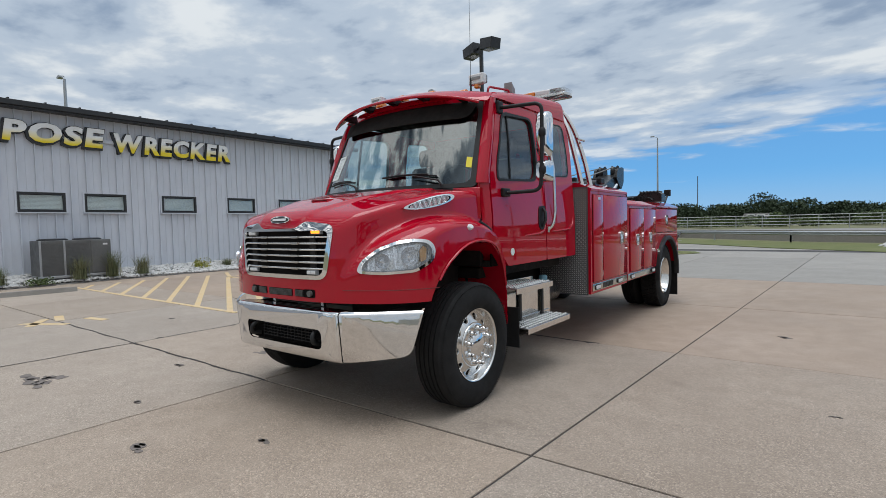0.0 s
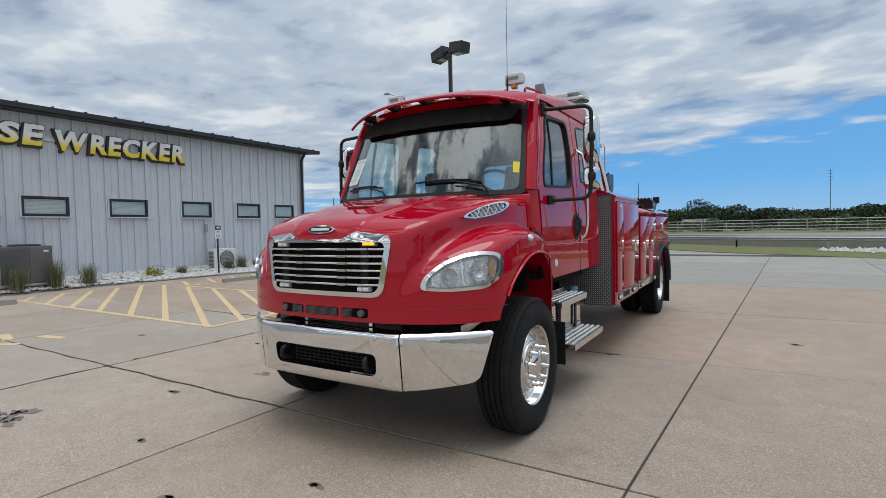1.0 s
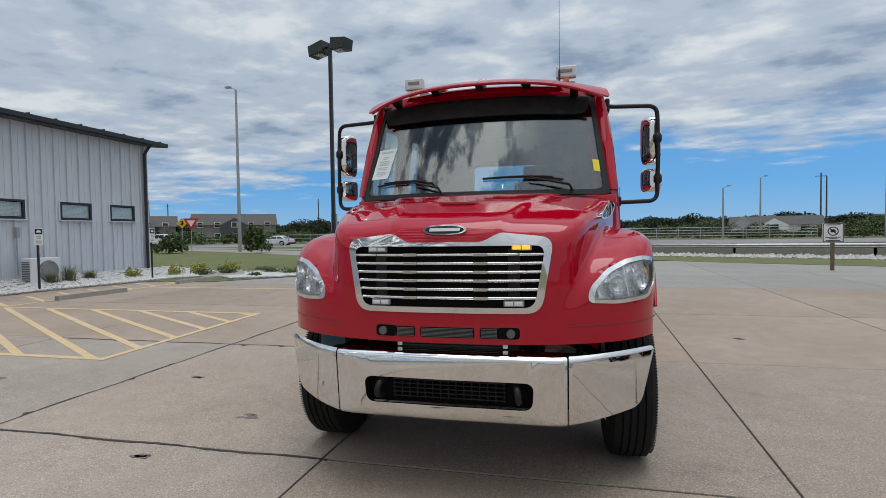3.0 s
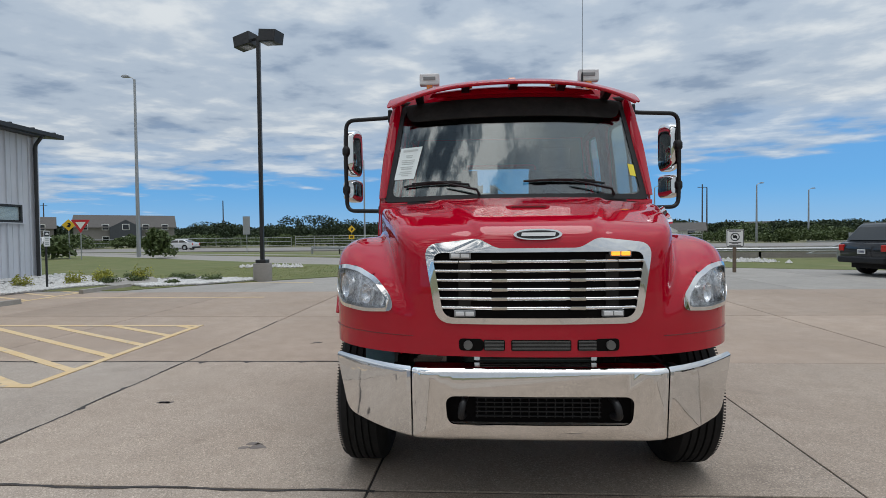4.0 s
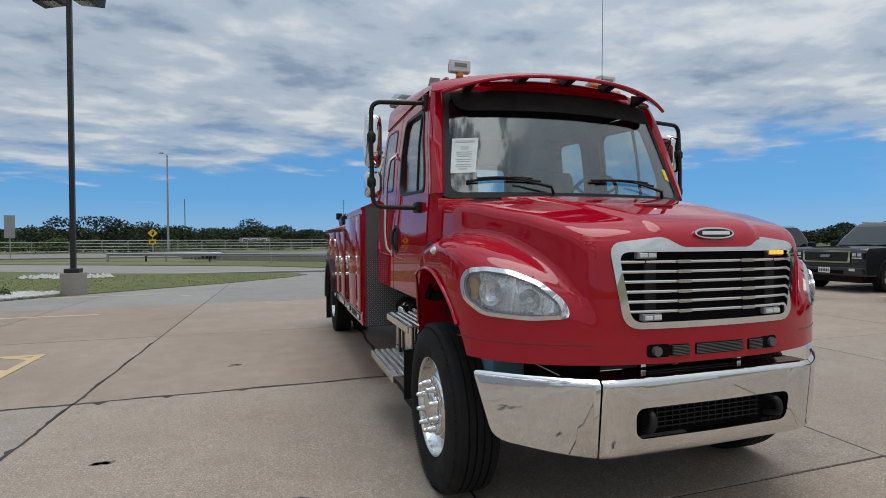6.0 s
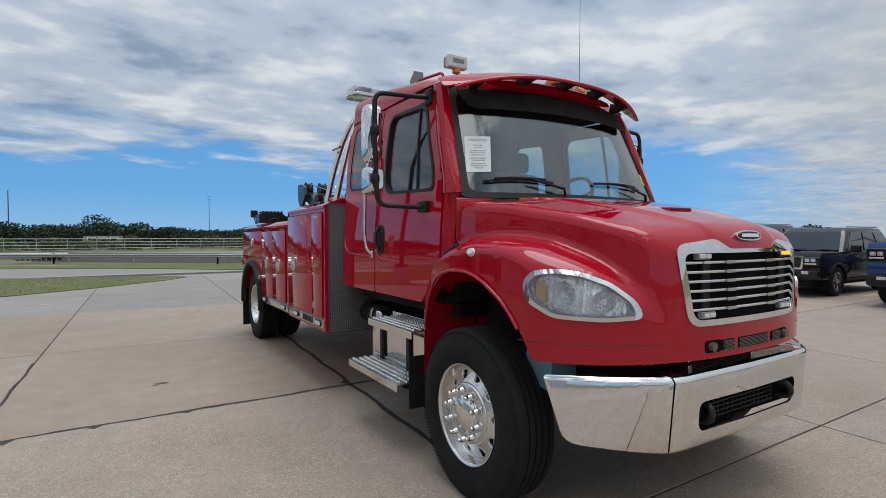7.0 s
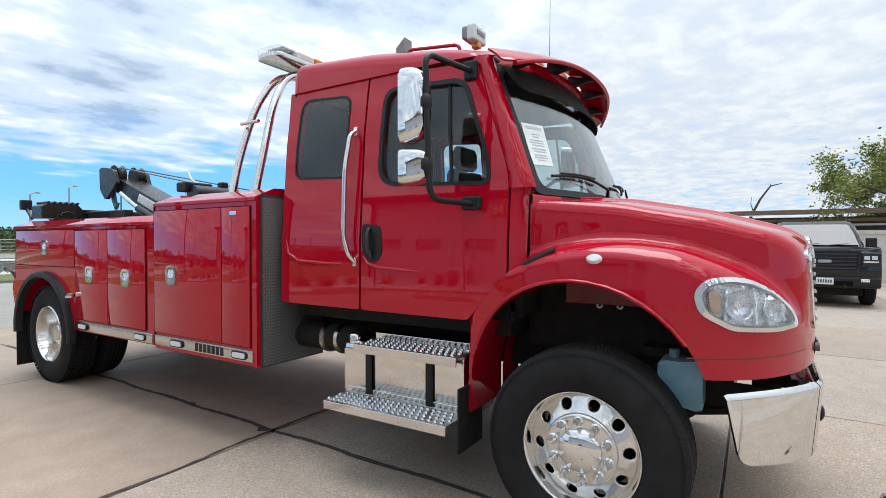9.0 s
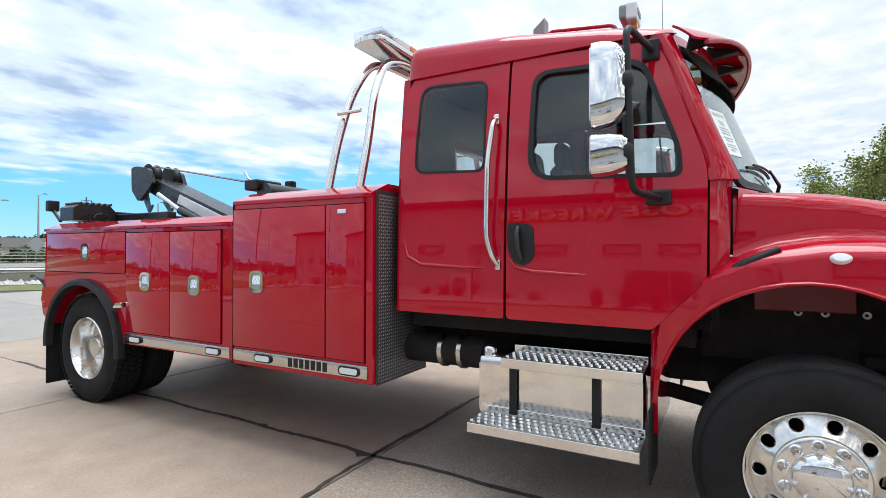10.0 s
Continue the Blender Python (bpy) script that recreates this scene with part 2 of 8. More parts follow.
M = dict(
    red=material("red paint", (0.41, 0.0016, 0.016), 0.28, 0.0, coat=1.0, second=(0.37, 0.0015, 0.0145), scale=1.5, amount=0.4, rough_var=0.04),
    # darker, duller red than the body paint
    red_matt=material("dark matt red paint", (0.20, 0.004, 0.008), 0.45, 0.0, second=(0.10, 0.01, 0.01), scale=5, amount=0.5),
    chrome=material("chrome", (0.80, 0.80, 0.80), 0.05, 1.0, second=(0.66, 0.65, 0.63), scale=3.0, amount=0.4, rough_var=0.03),
    alu=material("polished aluminium", (0.78, 0.77, 0.75), 0.14, 1.0, second=(0.62, 0.6, 0.57), scale=5.0, amount=0.5, rough_var=0.06),
    steel=material("stainless steel", (0.62, 0.60, 0.56), 0.2, 1.0, second=(0.5, 0.48, 0.45), scale=4.0, amount=0.4, rough_var=0.06),
    tread=material("aluminium tread plate", (0.46, 0.46, 0.46), 0.38, 1.0, second=(0.5, 0.5, 0.5), scale=6, amount=0.5),
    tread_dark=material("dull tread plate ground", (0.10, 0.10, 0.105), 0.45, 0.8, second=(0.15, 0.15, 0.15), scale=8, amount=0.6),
    rubber=material("tyre rubber", (0.007, 0.007, 0.0075), 0.85, second=(0.018, 0.0175, 0.017), scale=4, amount=0.5, bump=0.2, bump_scale=90, gloss=0.3),
    black=material("black plastic", (0.008, 0.008, 0.009), 0.5, second=(0.016, 0.016, 0.017), scale=10, amount=0.5, bump=0.1, bump_scale=300, gloss=0.35),
    black_paint=material("black painted steel", (0.010, 0.010, 0.011), 0.3, second=(0.03, 0.028, 0.026), scale=6, amount=0.5),
    dark=material("dark chassis", (0.012, 0.011, 0.011), 0.8, second=(0.03, 0.027, 0.024), scale=8, amount=0.6, bump=0.3, bump_scale=40, gloss=0.2),
    # near-black colour that stands in for shade inside seams and openings
    gap=material("seam and opening shadow", (0.006, 0.005, 0.005), 0.9, rough_var=0, gloss=0.1),
    glass=glass("windscreen glass", (0.74, 0.83, 0.83), 0.01, 0.125),
    glass_side=glass("tinted side glass", (0.84, 0.88, 0.88), 0.02, 0.045),
    lens=glass("clear lens", (0.95, 0.96, 0.97), 0.04, 0.05),
    lamp_silver=material("matt silver lamp housing", (0.92, 0.93, 0.94), 0.28, 0.5, second=(0.8, 0.8, 0.82), scale=25, amount=0.5),
    reflector=material("lamp reflector", (0.90, 0.91, 0.92), 0.22, 0.75, second=(0.78, 0.78, 0.8), scale=25, amount=0.6),
    amber=material("amber lens", (0.75, 0.22, 0.02), 0.2, coat=0.6, second=(0.6, 0.15, 0.01), scale=30, amount=0.5),
    amber_pale=material("pale amber lens", (0.62, 0.38, 0.20), 0.25, coat=0.5, second=(0.5, 0.3, 0.15), scale=30, amount=0.5),
    faint=material("faint print", (0.52, 0.57, 0.56), 0.7, rough_var=0),
    amber_lit=material("lit amber lamp", (0.9, 0.4, 0.05), 0.3, emit=(1.0, 0.30, 0.02), emit_strength=1.6),
    white_plastic=material("white plastic", (0.72, 0.73, 0.74), 0.35, second=(0.6, 0.6, 0.6), scale=12, amount=0.4),
    grey_plastic=material("grey plastic", (0.25, 0.26, 0.27), 0.4, second=(0.2, 0.2, 0.2), scale=12, amount=0.4),
    cloth=material("dark seat cloth", (0.035, 0.035, 0.037), 0.9, second=(0.05, 0.05, 0.052), scale=20, amount=0.5, bump=0.3, bump_scale=400),
    trim=material("grey cab trim", (0.055, 0.055, 0.058), 0.7, second=(0.042, 0.042, 0.045), scale=8, amount=0.5),
    paper=material("white paper", (0.74, 0.82, 0.80), 0.7, second=(0.74, 0.76, 0.75), scale=9, amount=0.3, rough_var=0),
    print=material("grey print", (0.35, 0.38, 0.37), 0.7, rough_var=0),
    sticker=material("yellow sticker", (0.78, 0.66, 0.04), 0.5, second=(0.7, 0.6, 0.05), scale=20, amount=0.4, rough_var=0),
    blue_plastic=material("washer bottle plastic", (0.14, 0.30, 0.36), 0.4, second=(0.1, 0.2, 0.26), scale=8, amount=0.6),
    green_paint=material("dark teal engine paint", (0.02, 0.07, 0.075), 0.5, second=(0.03, 0.05, 0.05), scale=9, amount=0.5),
    red_lens=material("red lens", (0.5, 0.01, 0.01), 0.2, coat=0.6, rough_var=0),
    wire=material("steel wire rope", (0.3, 0.29, 0.27), 0.4, 0.8, second=(0.2, 0.19, 0.18), scale=60, amount=0.5),
    # place
    concrete=material("concrete slab", (0.385, 0.330, 0.278), 0.85, second=(0.300, 0.250, 0.205), scale=0.5, amount=0.8, bump=0.5, bump_scale=110, piece_tint=(0.95, 0.89, 0.83),
                      spots=(0.20, 0.168, 0.142), spot_scale=1.0, spot_size=0.62, random_tint=0.09, grain=0.40, pebbles=0.62),
    smooth=material("smooth tan concrete", (0.375, 0.296, 0.234), 0.8, second=(0.285, 0.220, 0.170), scale=0.45, amount=0.9, bump=0.2, bump_scale=120, piece_tint=(0.97, 0.95, 0.92),
                    spots=(0.22, 0.18, 0.15), spot_scale=0.8, spot_size=0.62, random_tint=0.10, grain=0.45, pebbles=0.22),
    kerb=material("pale concrete", (0.310, 0.290, 0.262), 0.85, second=(0.250, 0.232, 0.208), scale=0.8, amount=0.8, bump=0.3, bump_scale=90, random_tint=0.07, grain=0.3, pebbles=0.2),
    joint=material("dark joint", (0.022, 0.019, 0.018), 0.8, second=(0.06, 0.05, 0.045), scale=7, amount=0.8),
    paint_line=material("worn yellow-white road paint", (0.60, 0.41, 0.19), 0.7, second=(0.60, 0.47, 0.29), scale=3, amount=0.8,
                        spots=(0.36, 0.32, 0.28), spot_scale=5.0, spot_size=0.56),
    stain=material("dark oil stain", (0.13, 0.11, 0.10), 0.8, second=(0.2, 0.17, 0.15), scale=9, amount=0.8),
    grass=material("mown grass", (0.088, 0.115, 0.026), 0.95, second=(0.135, 0.140, 0.042), scale=0.7, amount=0.9, bump=0.6, bump_scale=30,
                   spots=(0.17, 0.155, 0.07), spot_scale=0.35, spot_size=0.55),
    blade=material("grass blades", (0.18, 0.22, 0.065), 0.8, second=(0.27, 0.26, 0.11), scale=1.5, amount=0.9),
    ornamental=material("ornamental grass blades", (0.10, 0.13, 0.06), 0.8, second=(0.2, 0.19, 0.1), scale=3, amount=0.8),
    field=material("dry field", (0.19, 0.17, 0.10), 0.95, second=(0.12, 0.13, 0.05), scale=0.08, amount=0.9, bump=0.5, bump_scale=3),
    asphalt=material("highway surface", (0.24, 0.225, 0.21), 0.9, second=(0.19, 0.18, 0.17), scale=0.3, amount=0.6),
    siding=material("grey metal siding", (0.60, 0.625, 0.68), 0.45, 0.0, second=(0.545, 0.57, 0.625), scale=0.7, amount=0.6, bump=0.03, bump_scale=5, stretch=(1, 1, 0.25)),
    dark_trim=material("black metal trim", (0.016, 0.017, 0.019), 0.45, second=(0.03, 0.03, 0.032), scale=5, amount=0.5),
    pane=material("dark building glass", (0.20, 0.23, 0.22), 0.12, coat=0.5, second=(0.15, 0.18, 0.17), scale=1.5, amount=0.5),
    blind=material("pale window blind", (0.66, 0.73, 0.69), 0.6, second=(0.58, 0.65, 0.61), scale=2, amount=0.5),
    sign_white=material("white sign face", (0.80, 0.80, 0.78), 0.4, second=(0.74, 0.74, 0.72), scale=3, amount=0.4),
    hvac=material("grey hvac casing", (0.15, 0.15, 0.145), 0.5, 0.3, second=(0.10, 0.10, 0.10), scale=3, amount=0.6),
    rock=material("white river rock", (0.66, 0.65, 0.63), 0.8, second=(0.42, 0.41, 0.395), scale=7, amount=0.9, bump=0.2, bump_scale=40),
    bed=material("gravel bed", (0.34, 0.33, 0.315), 0.95, second=(0.2, 0.19, 0.18), scale=12, amount=0.9, bump=1.0, bump_scale=25),
    shrub=material("green shrub leaves", (0.045, 0.075, 0.02), 0.7, second=(0.085, 0.115, 0.03), scale=5, amount=0.8),
    gold_shrub=material("golden shrub leaves", (0.34, 0.31, 0.03), 0.7, second=(0.20, 0.23, 0.03), scale=6, amount=0.8),
    leaf=material("tree leaves", (0.16, 0.21, 0.045), 0.65, second=(0.27, 0.30, 0.08), scale=0.9, amount=0.9),
    far_leaf=material("distant foliage", (0.018, 0.034, 0.015), 0.9, second=(0.036, 0.056, 0.022), scale=0.12, amount=0.9),
    bark=material("grey bark", (0.10, 0.085, 0.07), 0.9, second=(0.06, 0.05, 0.042), scale=8, amount=0.8, bump=0.6, bump_scale=30),
    galv=material("galvanised steel", (0.42, 0.43, 0.44), 0.45, 0.7, second=(0.33, 0.34, 0.35), scale=5, amount=0.5),
    pole_black=material("black lamp post paint", (0.013, 0.013, 0.014), 0.4, second=(0.025, 0.025, 0.026), scale=4, amount=0.5),
    vinyl=material("cream vinyl fence", (0.60, 0.57, 0.52), 0.5, second=(0.54, 0.51, 0.46), scale=1.5, amount=0.5),
    shed_wood=material("weathered brown boards", (0.20, 0.145, 0.10), 0.85, second=(0.12, 0.09, 0.065), scale=2.5, amount=0.8, stretch=(1, 1, 6)),
    corrugated=material("galvanised corrugated sheet", (0.38, 0.41, 0.44), 0.45, 0.5, second=(0.3, 0.32, 0.34), scale=3, amount=0.5),
    sign_yellow=material("yellow road sign", (0.75, 0.48, 0.02), 0.5, second=(0.68, 0.43, 0.02), scale=4, amount=0.3),
    sign_red=material("red road sign", (0.55, 0.02, 0.03), 0.5, second=(0.48, 0.02, 0.03), scale=4, amount=0.3),
    house_grey=material("grey house siding", (0.24, 0.225, 0.21), 0.8, second=(0.2, 0.19, 0.18), scale=0.8, amount=0.5),
    house_dark=material("dark house siding", (0.07, 0.078, 0.09), 0.8, second=(0.06, 0.065, 0.075), scale=0.8, amount=0.5),
    roof=material("shingle roof", (0.10, 0.092, 0.085), 0.9, second=(0.075, 0.07, 0.065), scale=2, amount=0.6),
    car_grey=material("dark grey car paint", (0.035, 0.037, 0.042), 0.3, 0.3, coat=1.0, second=(0.03, 0.032, 0.036), scale=1.5, amount=0.4, rough_var=0.03),
    car_black=material("black car paint", (0.010, 0.010, 0.012), 0.3, coat=1.0, second=(0.015, 0.015, 0.016), scale=1.5, amount=0.4, rough_var=0.03),
    car_blue=material("blue car paint", (0.015, 0.045, 0.17), 0.3, 0.3, coat=1.0, second=(0.013, 0.04, 0.15), scale=1.5, amount=0.4, rough_var=0.03),
    car_white=material("white car paint", (0.7, 0.71, 0.72), 0.3, coat=1.0, second=(0.64, 0.65, 0.66), scale=1.5, amount=0.4, rough_var=0.03),
    car_glass=material("dark car glass", (0.01, 0.013, 0.015), 0.05, coat=0.3, rough_var=0),
    plate_bar=material("dark plate marks", (0.08, 0.09, 0.14), 0.6, rough_var=0),
)


# ---- mesh helpers ----
def part(name, bm, mat, parent=None, label="", smooth=None):
    """Links bm as one mesh object. smooth: degrees under which edges shade smoothly."""
    me = bpy.data.meshes.new(name)
    bmesh.ops.recalc_face_normals(bm, faces=bm.faces)
    bm.to_mesh(me)
    bm.free()
    me.materials.append(M[mat] if isinstance(mat, str) else mat)
    if smooth:
        me.shade_smooth()
        me.set_sharp_from_angle(angle=radians(smooth))
    ob = new(name, me)
    if parent is not None:
        ob.parent = parent
    if label:
        ob["label"] = label
    return ob


def thing(name, label, category, group="", at=(0, 0, 0), turn=0.0, kind=""):
    ob = new(name)
    ob.matrix_basis = pose(*at, 0, 0, turn)
    return tagged(ob, label, category, group, kind)


def shared(name, ob, parent, m):
    """Another object on ob's mesh."""
    o = new(name, ob.data)
    o.parent = parent
    o.matrix_basis = m
    return o


def box(bm, c, s, bevel=0.0, seg=2, m=None):
    mat = Matrix.Translation(c) @ Matrix.Diagonal((*s, 1))
    if m is not None:
        mat = m @ mat
    r = bmesh.ops.create_cube(bm, size=1.0, matrix=mat)
    if bevel:
        es = {e for v in r["verts"] for e in v.link_edges}
        bmesh.ops.bevel(bm, geom=list(es), offset=bevel, segments=seg, profile=0.5, affect="EDGES")
    return bm


def boxed(c, s, bevel=0.0, seg=2, m=None):
    return box(bmesh.new(), c, s, bevel, seg, m)


def tube(bm, pts, r, seg=10, closed=False, caps=True):
    """A round bar along pts; r is one radius or one for each point."""
    pts = [Vector(p) for p in pts]
    n = len(pts)
    rings = []
    side = None
    for i, p in enumerate(pts):
        a, b = pts[(i - 1) % n if closed else max(i - 1, 0)], pts[(i + 1) % n if closed else min(i + 1, n - 1)]
        d = (b - a).normalized()
        if side is None:
            side = d.cross(Vector((0, 0, 1)))
            if side.length < 0.05:
                side = d.cross(Vector((1, 0, 0)))
        side = (side - d * side.dot(d)).normalized()
        u = d.cross(side)
        rr = r[i] if isinstance(r, (list, tuple)) else r
        rings.append([bm.verts.new(p + rr * (math.cos(k * math.tau / seg) * side + math.sin(k * math.tau / seg) * u)) for k in range(seg)])
    for i in range(n if closed else n - 1):
        a, b = rings[i], rings[(i + 1) % n]
        for k in range(seg):
            bm.faces.new((a[k], a[(k + 1) % seg], b[(k + 1) % seg], b[k]))
    if caps and not closed:
        bm.faces.new(rings[0])
        bm.faces.new(rings[-1])
    return bm


def tubed(pts, r, seg=10, closed=False):
    return tube(bmesh.new(), pts, r, seg, closed)


def bent(pts, radius=0.05, n=5):
    """Rounds the inner corners of a polyline."""
    pts = [Vector(p) for p in pts]
    out = [pts[0]]
    for a, p, b in zip(pts, pts[1:], pts[2:]):
        u, v = (a - p), (b - p)
        r = min(radius, u.length * 0.45, v.length * 0.45)
        s, e = p + u.normalized() * r, p + v.normalized() * r
        for i in range(n + 1):
            t = i / n
            out.append(s * (1 - t) ** 2 + p * 2 * t * (1 - t) + e * t * t)
    return out + [pts[-1]]


def lathe(bm, profile, seg=48, m=None):
    """Turns (radius, x) pairs about the x axis."""
    rings = []
    for r, x in profile:
        ring = [bm.verts.new((x, r * math.cos(k * math.tau / seg), r * math.sin(k * math.tau / seg))) for k in range(seg)] if r > 1e-5 else [bm.verts.new((x, 0, 0))]
        rings.append(ring)
    for a, b in zip(rings, rings[1:]):
        for k in range(seg):
            q = [a[k % len(a)], a[(k + 1) % len(a)], b[(k + 1) % len(b)], b[k % len(b)]]
            q = list(dict.fromkeys(q))
            if len(q) > 2:
                bm.faces.new(q)
    if m is not None:
        bmesh.ops.transform(bm, matrix=m, verts=[v for ring in rings for v in ring])
    return bm


def rounded(pts, radius, n=4):
    """A closed 2D outline with rounded corners; radius is one number or one for each corner."""
    out, k = [], len(pts)
    for i in range(k):
        p = Vector(pts[i])
        u, v = Vector(pts[i - 1]) - p, Vector(pts[(i + 1) % k]) - p
        r = radius[i] if isinstance(radius, (list, tuple)) else radius
        r = min(r, u.length * 0.48, v.length * 0.48)
        if r <= 0:
            out.append(tuple(p))
            continue
        s, e = p + u.normalized() * r, p + v.normalized() * r
        for j in range(n + 1):
            t = j / n
            q = s * (1 - t) ** 2 + p * 2 * t * (1 - t) + e * t * t
            out.append((q.x, q.y))
    return out


def sheet(outline, holes, shape, thick, cuts=(), bm=None):
    """A plate cut from a 2D outline with holes, laid on shape(u, v) -> point, and thickened along shape's normal by thick."""
    bm = bm or bmesh.new()
    flat = bmesh.new()
    for loop in (outline, *holes):
        vs = [flat.verts.new((u, v, 0)) for u, v in loop]
        for i in range(len(vs)):
            flat.edges.new((vs[i - 1], vs[i]))
    bmesh.ops.triangle_fill(flat, use_beauty=True, use_dissolve=False, edges=list(flat.edges))
    for axis, value in cuts:
        no = (1, 0, 0) if axis == "u" else (0, 1, 0)
        bmesh.ops.bisect_plane(flat, geom=list(flat.verts) + list(flat.edges) + list(flat.faces), plane_co=tuple(value * c for c in no), plane_no=no)
    flat.verts.index_update()
    e = 1e-3
    front, rear = [], []
    for v in flat.verts:
        u, w = v.co.x, v.co.y
        p = Vector(shape(u, w))
        no = (Vector(shape(u + e, w)) - Vector(shape(u - e, w))).cross(Vector(shape(u, w + e)) - Vector(shape(u, w - e))).normalized()
        front.append(bm.verts.new(p))
        rear.append(bm.verts.new(p - no * thick))
    for f in flat.faces:
        ids = [v.index for v in f.verts]
        bm.faces.new([front[i] for i in ids])
        bm.faces.new([rear[i] for i in reversed(ids)])
    for ed in flat.edges:
        if len(ed.link_faces) == 1:
            a, b = (v.index for v in ed.verts)
            bm.faces.new((front[a], front[b], rear[b], rear[a]))
    flat.free()
    return bm


def prism(outline, axis, a, b, bevel=0.0, bm=None):
    """A 2D outline pushed along an axis from a to b."""
    bm = bm or bmesh.new()
    put = {"x": lambda u, v, w: (w, u, v), "y": lambda u, v, w: (u, w, v), "z": lambda u, v, w: (u, v, w)}[axis]
    lo, hi = ([bm.verts.new(put(u, v, w)) for u, v in outline] for w in (a, b))
    n = len(outline)
    fs = [bm.faces.new(lo), bm.faces.new(hi)]
    for i in range(n):
        bm.faces.new((lo[i - 1], lo[i], hi[i], hi[i - 1]))
    if bevel:
        es = [e for f in fs for e in f.edges]
        bmesh.ops.bevel(bm, geom=es, offset=bevel, segments=2, profile=0.5, affect="EDGES")
    return bm


def grid_mesh(bm, rows, close_u=False):
    """Joins rows of points into quads."""
    vs = [[bm.verts.new(p) for p in r] for r in rows]
    for a, b in zip(vs, vs[1:]):
        n = len(a)
        for k in range(n if close_u else n - 1):
            bm.faces.new((a[k], a[(k + 1) % n], b[(k + 1) % n], b[k]))
    return vs


def mirrored(bm):
    """A copy of bm on the other side of x = 0."""
    o = bm.copy()
    bmesh.ops.scale(o, vec=(-1, 1, 1), verts=o.verts)
    bmesh.ops.reverse_faces(o, faces=o.faces)
    return o


def both(name, make, mat, parent, label="", smooth=None):
    """The same part on both sides; make(s) with s = -1, 1."""
    return [part(name, make(s), mat, parent, label, smooth) for s in (-1, 1)]


def level(fn, lo, hi, step, mat=None):
    """Surface nets: the surface fn = 0 within a box. fn takes arrays x, y, z; several functions give crisp edges where they meet."""
    fns = fn if isinstance(fn, (list, tuple)) else [fn]
    dims = [int(round((b - a) / step)) + 1 for a, b in zip(lo, hi)]
    ax = [a + step * np.arange(n) for a, n in zip(lo, dims)]
    X, Y, Z = np.meshgrid(*ax, indexing="ij")
    F = np.maximum.reduce([g(X, Y, Z) for g in fns])
    inside = F < 0
    c = [slice(0, -1), slice(1, None)]
    corners = [(i, j, k) for i in (0, 1) for j in (0, 1) for k in (0, 1)]
    count = sum(inside[c[i], c[j], c[k]].astype(int) for i, j, k in corners)
    cell = (count > 0) & (count < 8)
    idx = -np.ones(cell.shape, int)
    where = np.argwhere(cell)
    idx[cell] = np.arange(len(where))
    acc, wsum = np.zeros((len(where), 3)), np.zeros(len(where))
    for a in corners:
        for axis in range(3):
            if a[axis]:
                continue
            b = list(a)
            b[axis] = 1
            fa, fb = F[tuple((where + a).T)], F[tuple((where + b).T)]
            cross = (fa < 0) != (fb < 0)
            t = np.where(cross, fa / np.where(fa == fb, 1, fa - fb), 0)
            p = where + np.array(a, float)
            p[:, axis] += t
            acc[cross] += p[cross]
            wsum += cross
    P = np.array(lo) + step * acc / wsum[:, None]
    # settle the points on the surface, and on edges where two surfaces meet
    e = step * 0.2
    for _ in range(4):
        for g in fns:
            v = g(*P.T)
            G = np.stack([(g(*(P + e * d).T) - g(*(P - e * d).T)) / (2 * e) for d in np.eye(3)], 1)
            near = np.abs(v) < step * 0.75
            others = np.maximum.reduce([h(*P.T) for h in fns])
            near &= (others - v) < step * 0.75
            P[near] -= (v / np.maximum((G**2).sum(1), 1e-4))[near, None] * G[near] * 0.9
    faces = []
    for axis in range(3):
        sl = [slice(None)] * 3
        lo_s, hi_s = list(sl), list(sl)
        lo_s[axis], hi_s[axis] = slice(0, -1), slice(1, None)
        ch = inside[tuple(lo_s)] != inside[tuple(hi_s)]
        u, w = [k for k in range(3) if k != axis]
        q = np.argwhere(ch)
        q = q[(q[:, u] > 0) & (q[:, w] > 0) & (q[:, u] < cell.shape[u]) & (q[:, w] < cell.shape[w])]
        first = inside[tuple(q.T)]
        quad = []
        for du, dw in ((1, 1), (0, 1), (0, 0), (1, 0)):
            r = q.copy()
            r[:, u] -= du
            r[:, w] -= dw
            quad.append(idx[tuple(r.T)])
        quad = np.stack(quad, 1)
        flip = first ^ (axis == 1)
        quad[~flip] = quad[~flip][:, ::-1]
        faces.append(quad)
    return P, np.concatenate(faces)


def solid(name, P, faces, mat, parent, label="", smooth=40):
    me = bpy.data.meshes.new(name)
    me.from_pydata([tuple(p) for p in P], [], [tuple(int(i) for i in f) for f in faces])
    me.validate()
    me.materials.append(M[mat])
    me.shade_smooth()
    me.set_sharp_from_angle(angle=radians(smooth))
    ob = new(name, me)
    ob.parent = parent
    if label:
        ob["label"] = label
    return ob

# ---- the place ----
rng = random.Random(7)


def structure(name, bm, mat, label="", category="", smooth=None):
    return tagged(part(name, bm, mat, None, "", smooth), label, category or name.split("_")[0], kind="structure")


def flat(outline, z, mat, name, label, thick=0.02, category=""):
    return structure(name, prism(outline, "z", z - thick, z), mat, label, category)


ground = structure("ground", prism([(-900, -500), (900, -500), (900, 1500), (-900, 1500)], "z", -0.5, -0.06), "field",
                   "dry mown grassland reaching to the horizon", "ground")

